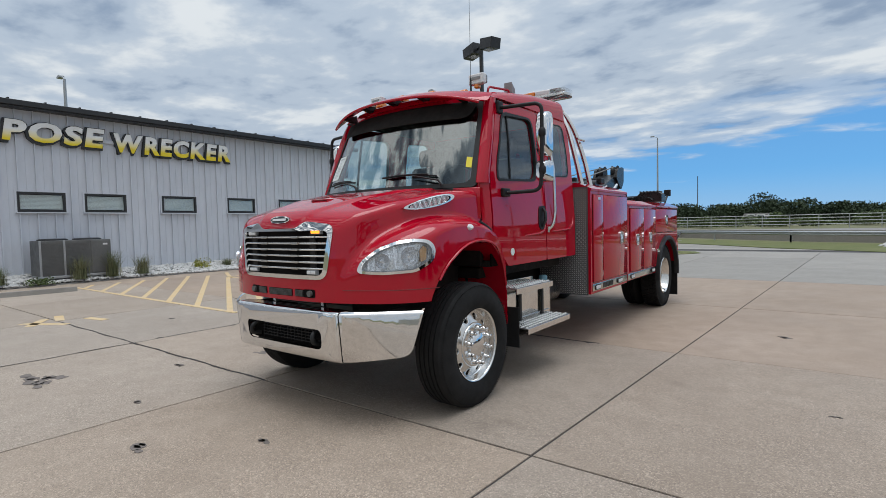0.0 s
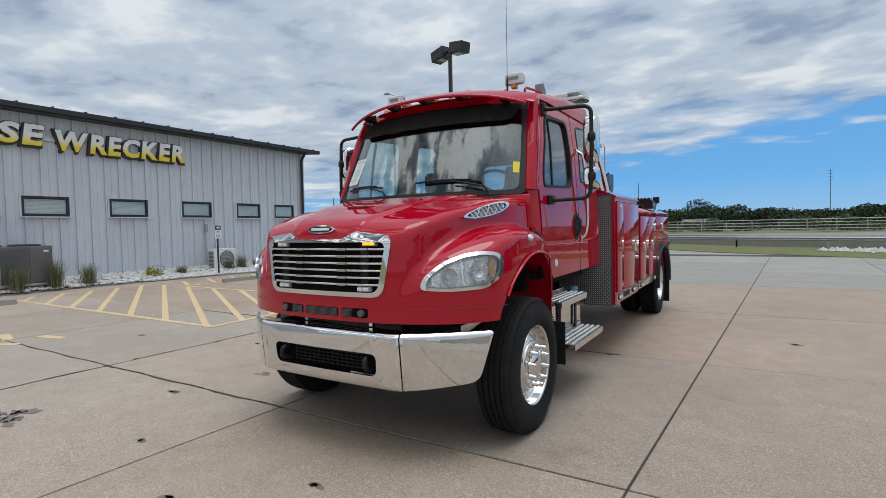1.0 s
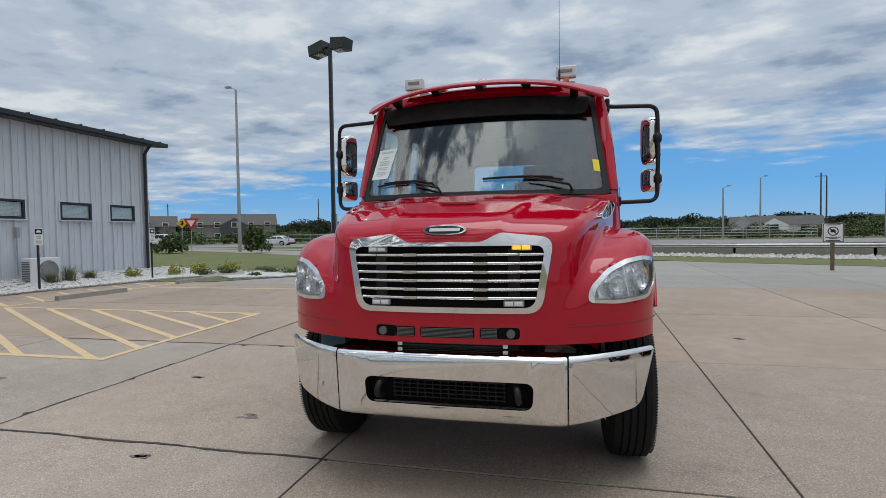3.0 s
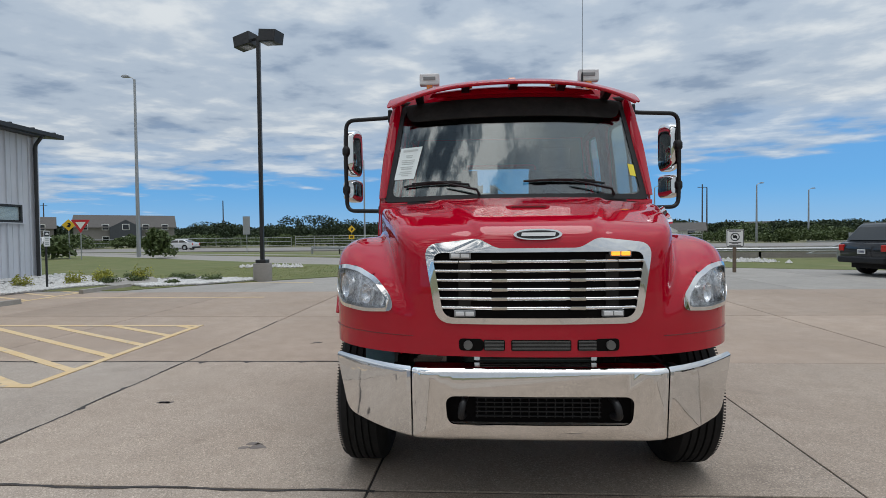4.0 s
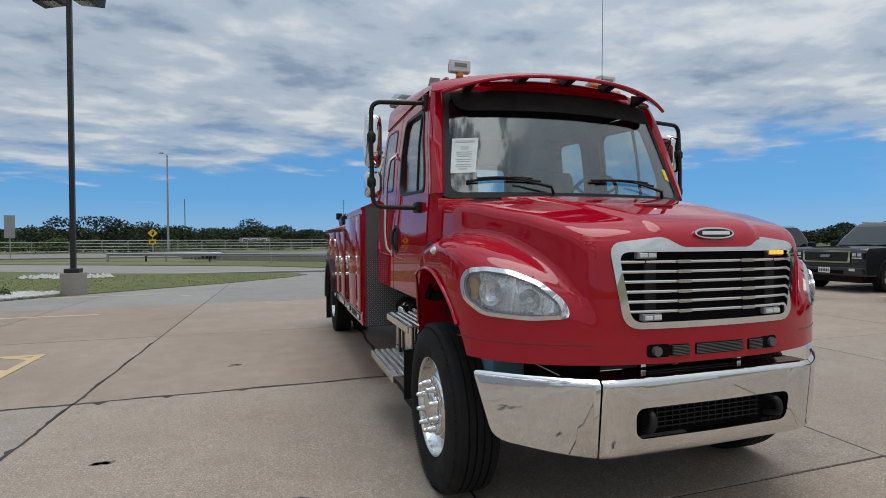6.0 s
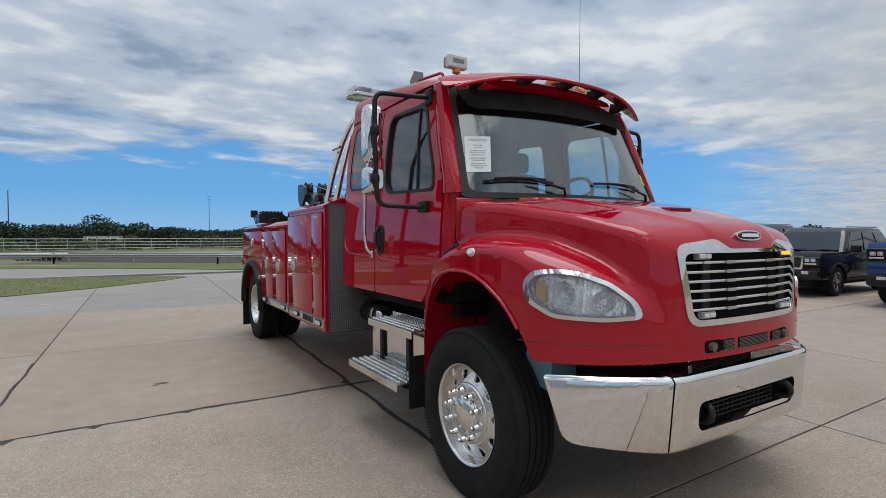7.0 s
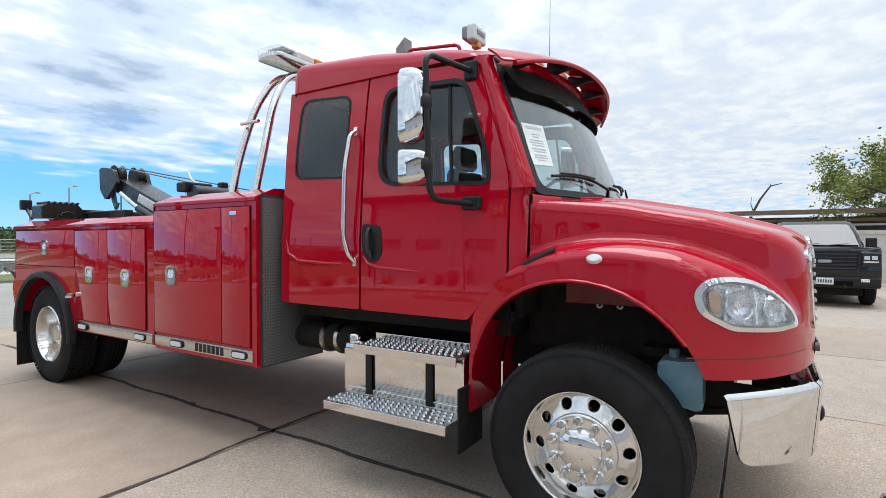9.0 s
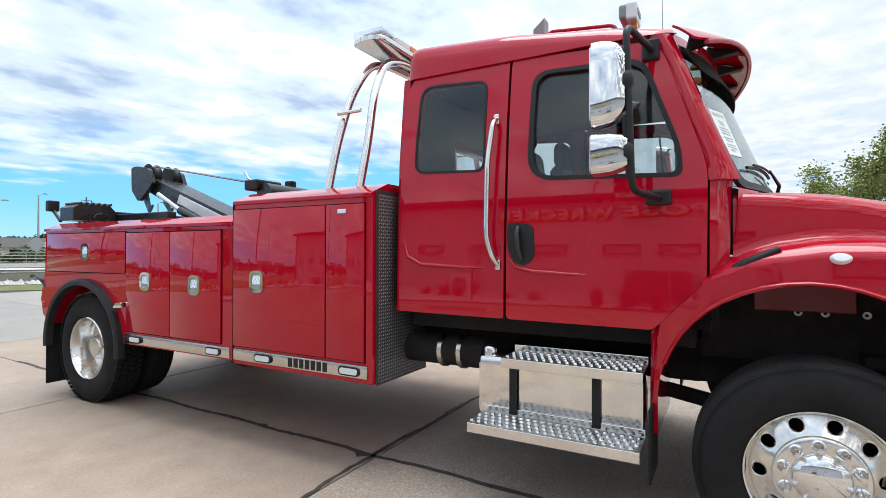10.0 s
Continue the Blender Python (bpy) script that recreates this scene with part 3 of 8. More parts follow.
# lawn, the frontage road that curves away past it, and the verge up to the guard rail
LAWN = [(-60, 10.6), (-10.4, 10.6), (-8.9, 12.3), (-6.9, 14.0), (-3.7, 16.6), (-1.7, 18.8), (-0.9, 20.2), (-1.3, 21.2), (-5.3, 22.6), (-9.4, 24.2), (-16, 28.5), (-30, 37.5), (-60, 55)]
flat(LAWN, 0.02, "grass", "lawn", "mown green and straw-coloured lawn beside the road", 0.1, "lawn")
flat([(-45, 51.5), (-13.9, 35.4), (-10.2, 33.4), (-6.3, 31.4), (-3.4, 29.6), (-1.6, 28.0), (1.2, 25.2), (4.2, 23.2), (7.85, 20.5), (10.6, 19.1), (13, 17.7), (18, 15.9), (60, 13.5), (200, 13.5), (200, 22), (60, 22.5), (16, 26.3), (10, 27.6), (1.7, 31.6), (-7, 38.4), (-14.6, 42.6), (-48, 60)],
     0.012, "grass", "verge", "mown grass verge between road and guard rail", 0.05, "verge")
flat([(-110, 84), (-60, 54.5), (-30, 37.2), (-16, 28.3), (-9.4, 24.0), (-5.3, 22.4), (-1, 20.5), (3, 20.5), (5, 24), (1.2, 26), (-1.6, 28.6), (-3.4, 30.0), (-6.3, 31.8), (-10.2, 33.8), (-13.9, 35.8), (-45, 52), (-110, 86)], -0.02, "kerb", "road", "pale concrete frontage road", 0.05, "road")
flat([(-60, 58), (-15.2, 39.6), (-8.5, 36.2), (-4.6, 34.3), (-4.6, 33.9), (-8.6, 35.4), (-15.0, 38.3), (-60, 55.6)], 0.02, "kerb", "shoulder", "worn pale gravel shoulder in the verge", 0.02, "shoulder")
flat([(-9, 22.0), (34, 22.0), (34, 24.5), (-9, 24.5)], -0.012, "kerb", "driveway", "pale concrete driveway apron joining the road", 0.05, "driveway")
flat([(-400, 52), (400, 52), (400, 70), (-400, 70)], 0.05, "asphalt", "highway", "wide grey highway beyond the guard rail", 0.2, "road")

# the yard: a dark bed with separate slabs
pavement = structure("pavement", prism([(-14.9, -16), (34, -16), (34, 23.5), (-14.9, 23.5)], "z", -0.05, -0.008), "joint", "dark joint filler under the yard slabs", "pavement")

# ---- building ----
BX, BY0, BY1, EAVE = -15.0, -16.0, 13.05, 5.02
building = thing("metal_building", "low grey metal-sided workshop with black trim and narrow windows", "building", kind="structure")
WINS = [(-3.2, -2.15), (1.0, 2.06), (2.65, 3.72), (4.93, 6.03), (7.33, 8.40), (9.60, 10.62), (11.45, 12.42)]
WZ = (2.12, 2.60)


def on_wall(u, v):
    return (BX, u, v)


holes = [[(a, WZ[0]), (b, WZ[0]), (b, WZ[1]), (a, WZ[1])] for a, b in WINS]
part("wall", sheet([(BY0, -0.05), (BY1, -0.05), (BY1, EAVE), (BY0, EAVE)], holes, on_wall, 0.2), "siding", building)
part("wall", boxed((BX - 7.1, BY1 - 0.1, 2.45), (13.8, 0.2, 5.0)), "siding", building)
# standing seams
bm = bmesh.new()
y = BY0 + 0.2
k = 0
while y < BY1 - 0.1:
    spans = [(0.0, EAVE - 0.05)]
    for a, b in WINS:
        if a - 0.06 < y < b + 0.06:
            spans = [(0.0, WZ[0] - 0.06), (WZ[1] + 0.06, EAVE - 0.05)]
    for z0, z1 in spans:
        box(bm, (BX + 0.03, y, (z0 + z1) / 2), (0.058, 0.03, z1 - z0))
        box(bm, (BX + 0.006, y + 0.2, (z0 + z1) / 2), (0.010, 0.012, z1 - z0))
    y += 0.42
    k += 1
seams = part("wall_seams", bm, "siding", building, "raised vertical siding seams")
bm = prism([(BX + 0.40, EAVE - 0.02), (BX + 0.40, EAVE + 0.12), (BX - 14.5, EAVE + 1.3), (BX - 14.5, EAVE + 1.18)], "y", BY0, BY1 + 0.7)
part("roof", bm, "dark_trim", building, "black low-pitched metal roof")
part("fascia", boxed((BX + 0.43, (BY0 + BY1 + 0.7) / 2, EAVE + 0.06), (0.05, BY1 - BY0 + 0.74, 0.15), 0.01), "dark_trim", building)
bm = bmesh.new()
y = BY0
while y < BY1 + 0.7:
    box(bm, (BX + 0.1, y, EAVE + 0.15), (0.7, 0.045, 0.04))
    y += 0.84
part("roof_ribs", bm, "dark_trim", building)
part("soffit", boxed((BX + 0.20, (BY0 + BY1) / 2, EAVE - 0.04), (0.40, BY1 - BY0, 0.03)), "dark_trim", building)
part("downpipe", tubed(bent([(BX + 0.38, BY1 - 0.12, EAVE - 0.05), (BX + 0.12, BY1 - 0.12, EAVE - 0.35), (BX + 0.12, BY1 - 0.12, 0.0)], 0.1), 0.055, 8), "dark_trim", building, "black downpipe")
part("corner_trim", boxed((BX + 0.03, BY1 - 0.02, EAVE / 2), (0.08, 0.14, EAVE)), "siding", building)
for a, b in WINS:
    c = (a + b) / 2
    w = part("window", sheet([(a - 0.05, WZ[0] - 0.05), (b + 0.05, WZ[0] - 0.05), (b + 0.05, WZ[1] + 0.05), (a - 0.05, WZ[1] + 0.05)],
                             [[(a + 0.012, WZ[0] + 0.012), (b - 0.012, WZ[0] + 0.012), (b - 0.012, WZ[1] - 0.012), (a + 0.012, WZ[1] - 0.012)]],
                             lambda u, v: (BX + 0.035, u, v), 0.07), "dark_trim", building, "narrow black-framed window")
    part("surround", sheet([(a - 0.10, WZ[0] - 0.09), (b + 0.10, WZ[0] - 0.09), (b + 0.10, WZ[1] + 0.09), (a - 0.10, WZ[1] + 0.09)],
                           [[(a - 0.05, WZ[0] - 0.05), (b + 0.05, WZ[0] - 0.05), (b + 0.05, WZ[1] + 0.05), (a - 0.05, WZ[1] + 0.05)]], lambda u, v: (BX + 0.03, u, v), 0.03), "siding", w)
    part("pane", boxed((BX - 0.015, c, sum(WZ) / 2), (0.01, b - a - 0.06, WZ[1] - WZ[0] - 0.06)), M["lens"], w)
    bm = bmesh.new()
    for i in range(11):
        z = WZ[0] + 0.05 + i * 0.038
        box(bm, (BX - 0.045, c, z), (0.006, b - a - 0.03, 0.034), m=None)
    part("blind", bm, "blind", w, "pale horizontal slat blind")
    part("sill", boxed((BX + 0.04, c, WZ[0] - 0.07), (0.12, b - a + 0.16, 0.03)), "siding", w)
    part("reveal", boxed((BX - 0.19, c, sum(WZ) / 2), (0.02, b - a + 0.1, WZ[1] - WZ[0] + 0.1)), "trim", w)


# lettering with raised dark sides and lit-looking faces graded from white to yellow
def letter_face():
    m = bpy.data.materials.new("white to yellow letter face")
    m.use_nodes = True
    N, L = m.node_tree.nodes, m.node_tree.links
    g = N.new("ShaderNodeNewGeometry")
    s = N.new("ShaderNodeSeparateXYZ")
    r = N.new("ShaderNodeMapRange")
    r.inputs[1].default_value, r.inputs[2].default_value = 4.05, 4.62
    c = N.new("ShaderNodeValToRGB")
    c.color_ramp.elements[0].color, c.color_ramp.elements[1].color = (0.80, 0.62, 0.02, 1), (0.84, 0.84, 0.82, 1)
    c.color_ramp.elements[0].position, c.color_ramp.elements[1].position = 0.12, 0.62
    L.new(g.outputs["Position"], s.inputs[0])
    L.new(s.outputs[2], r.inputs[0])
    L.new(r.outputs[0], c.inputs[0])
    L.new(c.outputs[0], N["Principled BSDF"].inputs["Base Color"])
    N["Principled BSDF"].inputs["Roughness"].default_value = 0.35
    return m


def text_mesh(word, size, depth, offset=0.0, shear=0.25):
    cu = bpy.data.curves.new("letters", "FONT")
    cu.body, cu.size, cu.extrude, cu.offset, cu.shear = word, size, depth, offset, shear
    cu.resolution_u = 3
    tmp = bpy.data.objects.new("letters", cu)
    scene.collection.objects.link(tmp)
    me = bpy.data.meshes.new_from_object(tmp.evaluated_get(bpy.context.evaluated_depsgraph_get()))
    bpy.data.objects.remove(tmp)
    return me


LETTER = letter_face()
sign = thing("wall_sign", "raised yellow and white block letters on the grey siding", "sign", at=(BX, 0, 0))


def letters(word, y0, y1, z0, z1):
    """One raised letter after another between y0 and y1."""
    meshes = [text_mesh(ch, 1.0, 0.03, 0.042, 0.12) for ch in word]
    widths = [max(v.co.x for v in me.vertices) - min(v.co.x for v in me.vertices) for me in meshes]
    gap = 0.03
    k = (y1 - y0) / (sum(widths) + gap * (len(word) - 1))
    at = y0
    for ch, me, w in zip(word, meshes, widths):
        lo = Vector([min(v.co[i] for v in me.vertices) for i in range(3)])
        hi = Vector([max(v.co[i] for v in me.vertices) for i in range(3)])
        sz = (z1 - z0) / (hi.y - lo.y)
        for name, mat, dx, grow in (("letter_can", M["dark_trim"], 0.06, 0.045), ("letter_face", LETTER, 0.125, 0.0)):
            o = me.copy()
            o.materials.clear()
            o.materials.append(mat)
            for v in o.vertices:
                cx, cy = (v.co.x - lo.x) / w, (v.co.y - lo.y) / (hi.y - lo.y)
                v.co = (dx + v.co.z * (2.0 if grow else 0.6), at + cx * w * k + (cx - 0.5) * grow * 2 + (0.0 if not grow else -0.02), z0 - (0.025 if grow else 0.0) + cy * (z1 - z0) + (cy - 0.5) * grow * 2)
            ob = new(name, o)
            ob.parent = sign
        at += (w + gap) * k


letters("PURPOSE", -1.33, 3.20, 4.07, 4.66)
letters("WRECKER", 3.45, 7.40, 4.00, 4.60)
part("raceway", boxed((0.03, 3.3, 4.3), (0.05, 0.5, 0.1)), "siding", sign)

# ---- the tow truck: nose towards -y, front axle at y = 0 ----
truck = thing("tow_truck", "red tow truck with extended cab, chrome bumper and compartment body", "truck")
P_EXP, HALF, PC, PL = 2.45, 1.155, -0.2, 0.768


def plan_point(deg, out=0.0):
    """A point of the nose outline seen from above: 90 is the middle, 0 the side."""
    a = radians(deg)
    c, s = abs(math.cos(a)) ** (2 / P_EXP), abs(math.sin(a)) ** (2 / P_EXP)
    return ((HALF + out) * c * (1 if math.cos(a) >= 0 else -1), PC - (PL + out) * s)


def smax(a, b, k):
    h = np.clip(0.5 + 0.5 * (a - b) / k, 0, 1)
    return b + (a - b) * h + k * h * (1 - h)


def smin(a, b, k):
    return -smax(-a, -b, k)


def plan(x, y):
    v = (np.abs(x) / HALF) ** P_EXP + (np.abs(np.minimum(y - PC, 0)) / PL) ** P_EXP
    return (np.maximum(v, 1e-6) ** (1 / P_EXP) - 1) * 0.80


def lerp(v, xs, ys):
    return np.interp(v, xs, ys)


def soft_curve(v, xs, ys):
    """A smooth curve through a few knots."""
    return (np.interp(v - 0.05, xs, ys) + np.interp(v - 0.025, xs, ys) + np.interp(v, xs, ys) + np.interp(v + 0.025, xs, ys) + np.interp(v + 0.05, xs, ys)) / 5


def hood_fn(x, y, z):
    ax = np.abs(x)
    crest = soft_curve(y, [-1.1, -0.93, -0.8, -0.5, -0.1, 0.3, 0.6], [1.46, 1.525, 1.575, 1.66, 1.735, 1.762, 1.765])
    half = soft_curve(y, [-0.95, -0.5, 0.0, 0.4], [0.28, 0.42, 0.56, 0.66])  # width of the raised middle
    fall = np.where(ax > half, (ax - half) * 0.07 + np.maximum(ax - half, 0) ** 2 * 0.06, 0) * lerp(y, [-0.25, 0.2], [1.0, 0.5])
    step = 0.016 / (1 + np.exp(-np.clip((ax - half) / 0.008, -40, 40)))
    top = z - (crest - fall - step - 0.02 * ax**2)
    side = ax - soft_curve(y, [-1.0, -0.8, -0.5, -0.2, 0.1, 0.4], [0.67, 0.71, 0.80, 0.882, 0.955, 0.985]) + np.maximum(z - 1.3, 0) * 0.02
    return smax(top, side, 0.06)


def fender_fn(x, y, z):
    zt = soft_curve(y, [-1.0, -0.9, -0.75, -0.6, -0.4, -0.2, 0.0, 0.2, 0.4, 0.6, 0.75], [1.05, 1.17, 1.30, 1.38, 1.455, 1.485, 1.487, 1.455, 1.36, 1.19, 1.0])
    top = z - zt
    tail = lerp(z, [0.5, 1.1, 1.4], [0.70, 0.66, 0.50])
    return np.maximum(np.maximum(top, y - tail), np.abs(x) - 1.20 + np.maximum(y - 0.15, 0) * 0.32)


def clip_fn(x, y, z):
    both_ = smin(hood_fn(x, y, z), fender_fn(x, y, z), 0.05)
    return np.maximum(smax(both_, plan(x, y) + np.maximum(z - 1.2, 0) * 0.05, 0.12), y - 0.70)


ARCH_Y, ARCH_Z, ARCH_R = 0.06, 0.70, 0.60


def arch_fn(x, y, z):
    """Outside the wheel house: positive inside it."""
    low = np.minimum(z - ARCH_Z, 0)
    r = np.sqrt((y - ARCH_Y) ** 2 + np.maximum(z - ARCH_Z, 0) ** 2)
    return np.minimum(ARCH_R - r, np.abs(x) - 0.58)


def skirt_fn(x, y, z):
    # the front skirt ends level; behind the wheel the fender reaches lower
    return np.where(y < 0.2, 0.893 - z, 0.53 - z)


def clear_cab(x, y, z):
    # the cab and its doors take over behind the hood
    return np.minimum(y - (0.115 + 0.222 * np.clip(np.abs(x) / 0.96, 0, 1) ** 2.4), z - (1.30 - (y - 0.44) * 1.05))


def engine_bay(x, y, z):
    return np.minimum(np.minimum(0.64 - np.abs(x), 1.25 - z), y + 0.55)


def polygon_distance(u, v, pts):
    """Signed distance to a closed outline, negative inside."""
    d = np.full(u.shape, 1e9)
    inside_ = np.zeros(u.shape, bool)
    for (x0, y0), (x1, y1) in zip(pts, pts[1:] + pts[:1]):
        ex, ey = x1 - x0, y1 - y0
        t = np.clip(((u - x0) * ex + (v - y0) * ey) / (ex * ex + ey * ey), 0, 1)
        d = np.minimum(d, np.hypot(u - x0 - t * ex, v - y0 - t * ey))
        inside_ ^= ((y0 > v) != (y1 > v)) & (u < (x1 - x0) * (v - y0) / (y1 - y0 + 1e-12) + x0)
    return np.where(inside_, -d, d)


# how far the painted nose lies inside its outline, by bisection along the outline's own scale
SKIN_D, SKIN_Z = np.arange(4, 90.51, 0.5), np.arange(0.86, 1.521, 0.01)


def skin_table():
    D, Zz = np.meshgrid(SKIN_D, SKIN_Z, indexing="ij")
    a = np.radians(np.minimum(D, 89.9))
    c_, s_ = np.cos(a) ** (2 / P_EXP), np.sin(a) ** (2 / P_EXP)
    lo, hi = np.full(D.shape, -0.30), np.full(D.shape, 0.06)
    for _ in range(16):
        mid = (lo + hi) / 2
        out = clip_fn((HALF + mid) * c_, PC - (PL + mid) * s_, Zz) > 0
        hi, lo = np.where(out, mid, hi), np.where(out, lo, mid)
    return (lo + hi) / 2


SKIN = skin_table()


def skin(deg, z):
    """Offset of the nose's skin from its outline at a degree and a height."""
    i = min(max((abs(deg) - SKIN_D[0]) / 0.5, 0), len(SKIN_D) - 1.001)
    k = min(max((z - SKIN_Z[0]) / 0.01, 0), len(SKIN_Z) - 1.001)
    a, b = int(i), int(k)
    f, g = i - a, k - b
    return float((SKIN[a, b] * (1 - f) + SKIN[a + 1, b] * f) * (1 - g) + (SKIN[a, b + 1] * (1 - f) + SKIN[a + 1, b + 1] * f) * g)


DEG = 0.0135  # metres of nose outline for a degree of its parameter
HL = [(15.5, 1.265), (19.0, 1.325), (27, 1.337), (36, 1.322), (46, 1.272), (54.0, 1.185), (55.8, 1.105), (44, 1.092), (27, 1.104), (17.2, 1.175)]
HL_IN = [(18.6, 1.258), (21.3, 1.297), (28, 1.307), (36, 1.294), (45, 1.248), (51.2, 1.178), (52.6, 1.126), (44, 1.119), (28, 1.130), (20.3, 1.185)]

HL_IN = [(a + (c - a) * 0.72, b + (d - b) * 0.72) for (a, b), (c, d) in zip(HL, HL_IN)]


def lamp_pocket(x, y, z):
    s_ = (np.abs(np.minimum(y - PC, 0)) / PL) ** (P_EXP / 2)
    c_ = (np.abs(x) / HALF) ** (P_EXP / 2)
    deg = np.degrees(np.arctan2(s_, c_))
    d = polygon_distance(deg * DEG, z, rounded([(u * DEG, v) for u, v in HL_IN], 0.04, 4))
    return np.minimum(-(d - 0.006), plan(x, y) + 0.085)


def grille_pocket(x, y, z):
    d = polygon_distance(x, z, [(-0.475, 1.075), (0.475, 1.075), (0.532, 1.415), (-0.532, 1.415)])
    return np.minimum(np.minimum(-d, plan(x, y) + 0.05), -0.4 - y)


hood_P, hood_F = level([clip_fn, arch_fn, skirt_fn, clear_cab, engine_bay, lamp_pocket, grille_pocket], (-1.22, -1.0, 0.48), (1.22, 0.74, 1.86), 0.0185)
solid("hood", hood_P, hood_F, "red", truck, "red one-piece hood with rounded fenders", 38)
# red inner liners of the wheel houses, and the seam low on the skirt
for s in (-1, 1):
    bm = bmesh.new()
    lip = [(s * (min(1.151, 1.196 - max(yy - 0.15, 0) * 0.32) if yy > -0.25 else 1.151 - (abs(yy) - 0.25) * 0.12), yy, zz) for yy, zz in
           [(ARCH_Y + ARCH_R * math.cos(radians(a)), ARCH_Z + ARCH_R * math.sin(radians(a))) for a in range(18, 147, 8)]]
    tube(bm, lip, 0.011, 6)
    part("fender_lip", bm, "red", truck, smooth=60)
for s in (-1, 1):
    # darker red bead that draws the seam line
    part("skirt_seam", tubed([(s * plan_point(a, 0.0)[0], plan_point(a, 0.0)[1], 0.985) for a in range(14, 63, 4)], 0.0028, 6), "red_matt", truck)


# ---- grille ----
def nose(u, v, out=0.0):
    """u: metres across, v: height, on the front of the nose."""
    q = min(abs(u) / HALF, 0.999)
    deg = math.degrees(math.atan2(math.sqrt(max(1 - q**P_EXP, 0)), q ** (P_EXP / 2)))
    o = max(skin(deg, v), -0.05)
    y = PC - (PL + out + o) * (1 - q**P_EXP) ** (1 / P_EXP)
    return (u, y, v)


GR_OUT = rounded([(-0.50, 1.055), (0.50, 1.055), (0.565, 1.445), (0.29, 1.475), (0.20, 1.425), (-0.20, 1.425), (-0.29, 1.475), (-0.565, 1.445)], [0.08, 0.08, 0.07, 0.03, 0.03, 0.03, 0.03, 0.07], 5)
GR_IN = rounded([(-0.465, 1.085), (0.465, 1.085), (0.522, 1.405), (-0.522, 1.405)], 0.055, 5)
ucuts = [("u", v / 10) for v in range(-5, 6)]
part("grille_surround", sheet(GR_OUT, [GR_IN], lambda u, v: nose(u, v, 0.009), 0.045, ucuts), "chrome", truck, "chrome grille surround", 30)
# the depth behind the grille is a plate in shade colour
part("grille_back", sheet(GR_IN, [], lambda u, v: nose(u, v, -0.026), 0.015, ucuts), "gap", truck, "near-black plate for the shade in the radiator opening")
for i in range(6):
    z = 1.132 + i * 0.0455
    w = 0.475 + 0.048 * (z - 1.085) / 0.32
    bm = bmesh.new()
    rows = []
    for j in range(25):
        u = -w + 2 * w * j / 24
        x, y, _ = nose(u, z, -0.004)
        rows.append([(x, y + dy, z + dzz) for dy, dzz in ((0.02, -0.006), (0.004, -0.008), (0.0, -0.004), (0.0, 0.004), (0.006, 0.008), (0.02, 0.007))])
    grid_mesh(bm, rows)
    part("grille_bar", bm, "chrome", truck, "", 60)
clip_first = None
for i in range(6):
    for u in (-0.19, 0.19):
        x, y, z = nose(u, 1.132 + i * 0.0455, -0.001)
        if clip_first is None:
            clip_first = part("bar_clip", boxed((0, 0, 0), (0.075, 0.012, 0.017), 0.003), "steel", truck)
            clip_first.matrix_basis = pose(x, y, z)
        else:
            shared("bar_clip", clip_first, truck, pose(x, y, z))
for u in (-0.36, 0.36):
    part("grille_post", boxed((u, nose(u, 1.2)[1] + 0.022, 1.24), (0.06, 0.014, 0.30)), "dark", truck)
for u, z, lit in ((-0.38, 1.39, 0), (0.40, 1.395, 1), (-0.36, 1.105, 0), (0.36, 1.105, 0)):
    x, y, _ = nose(u, z, -0.014)
    lamp = part("strobe_lamp", boxed((x, y, z), (0.105, 0.03, 0.032), 0.004), "grey_plastic", truck)
    for k in (-1, 1):
        part("diode_block", boxed((x + k * 0.024, y - 0.018, z), (0.042, 0.008, 0.02), 0.003), "amber_lit" if lit else "white_plastic", lamp)
# badge: dark oval plate in a chrome ring with a pale bar for the maker's name
ring = [(0.118 * (abs(math.cos(t)) ** 0.75) * (1 if math.cos(t) > 0 else -1), 0.027 * math.sin(t)) for t in [math.tau * k / 32 for k in range(32)]]
BADGE_Y = nose(0, 1.47)[1]


def badge_at(out):
    return lambda u, v: (u, BADGE_Y - out + 0.30 * (v + 0.02) + 0.25 * u * u, 1.492 + v)


badge = part("badge", sheet(ring, [], badge_at(0.014), 0.02, ucuts), "chrome", truck, "chrome oval maker's badge", 40)
part("badge_field", sheet([(u * 0.88, v * 0.72) for u, v in ring], [], badge_at(0.018), 0.006, ucuts), "black", badge)
part("badge_bar", sheet(rounded([(-0.082, -0.008), (0.082, -0.008), (0.086, 0.009), (-0.078, 0.009)], 0.003), [], badge_at(0.020), 0.004), "white_plastic", badge)
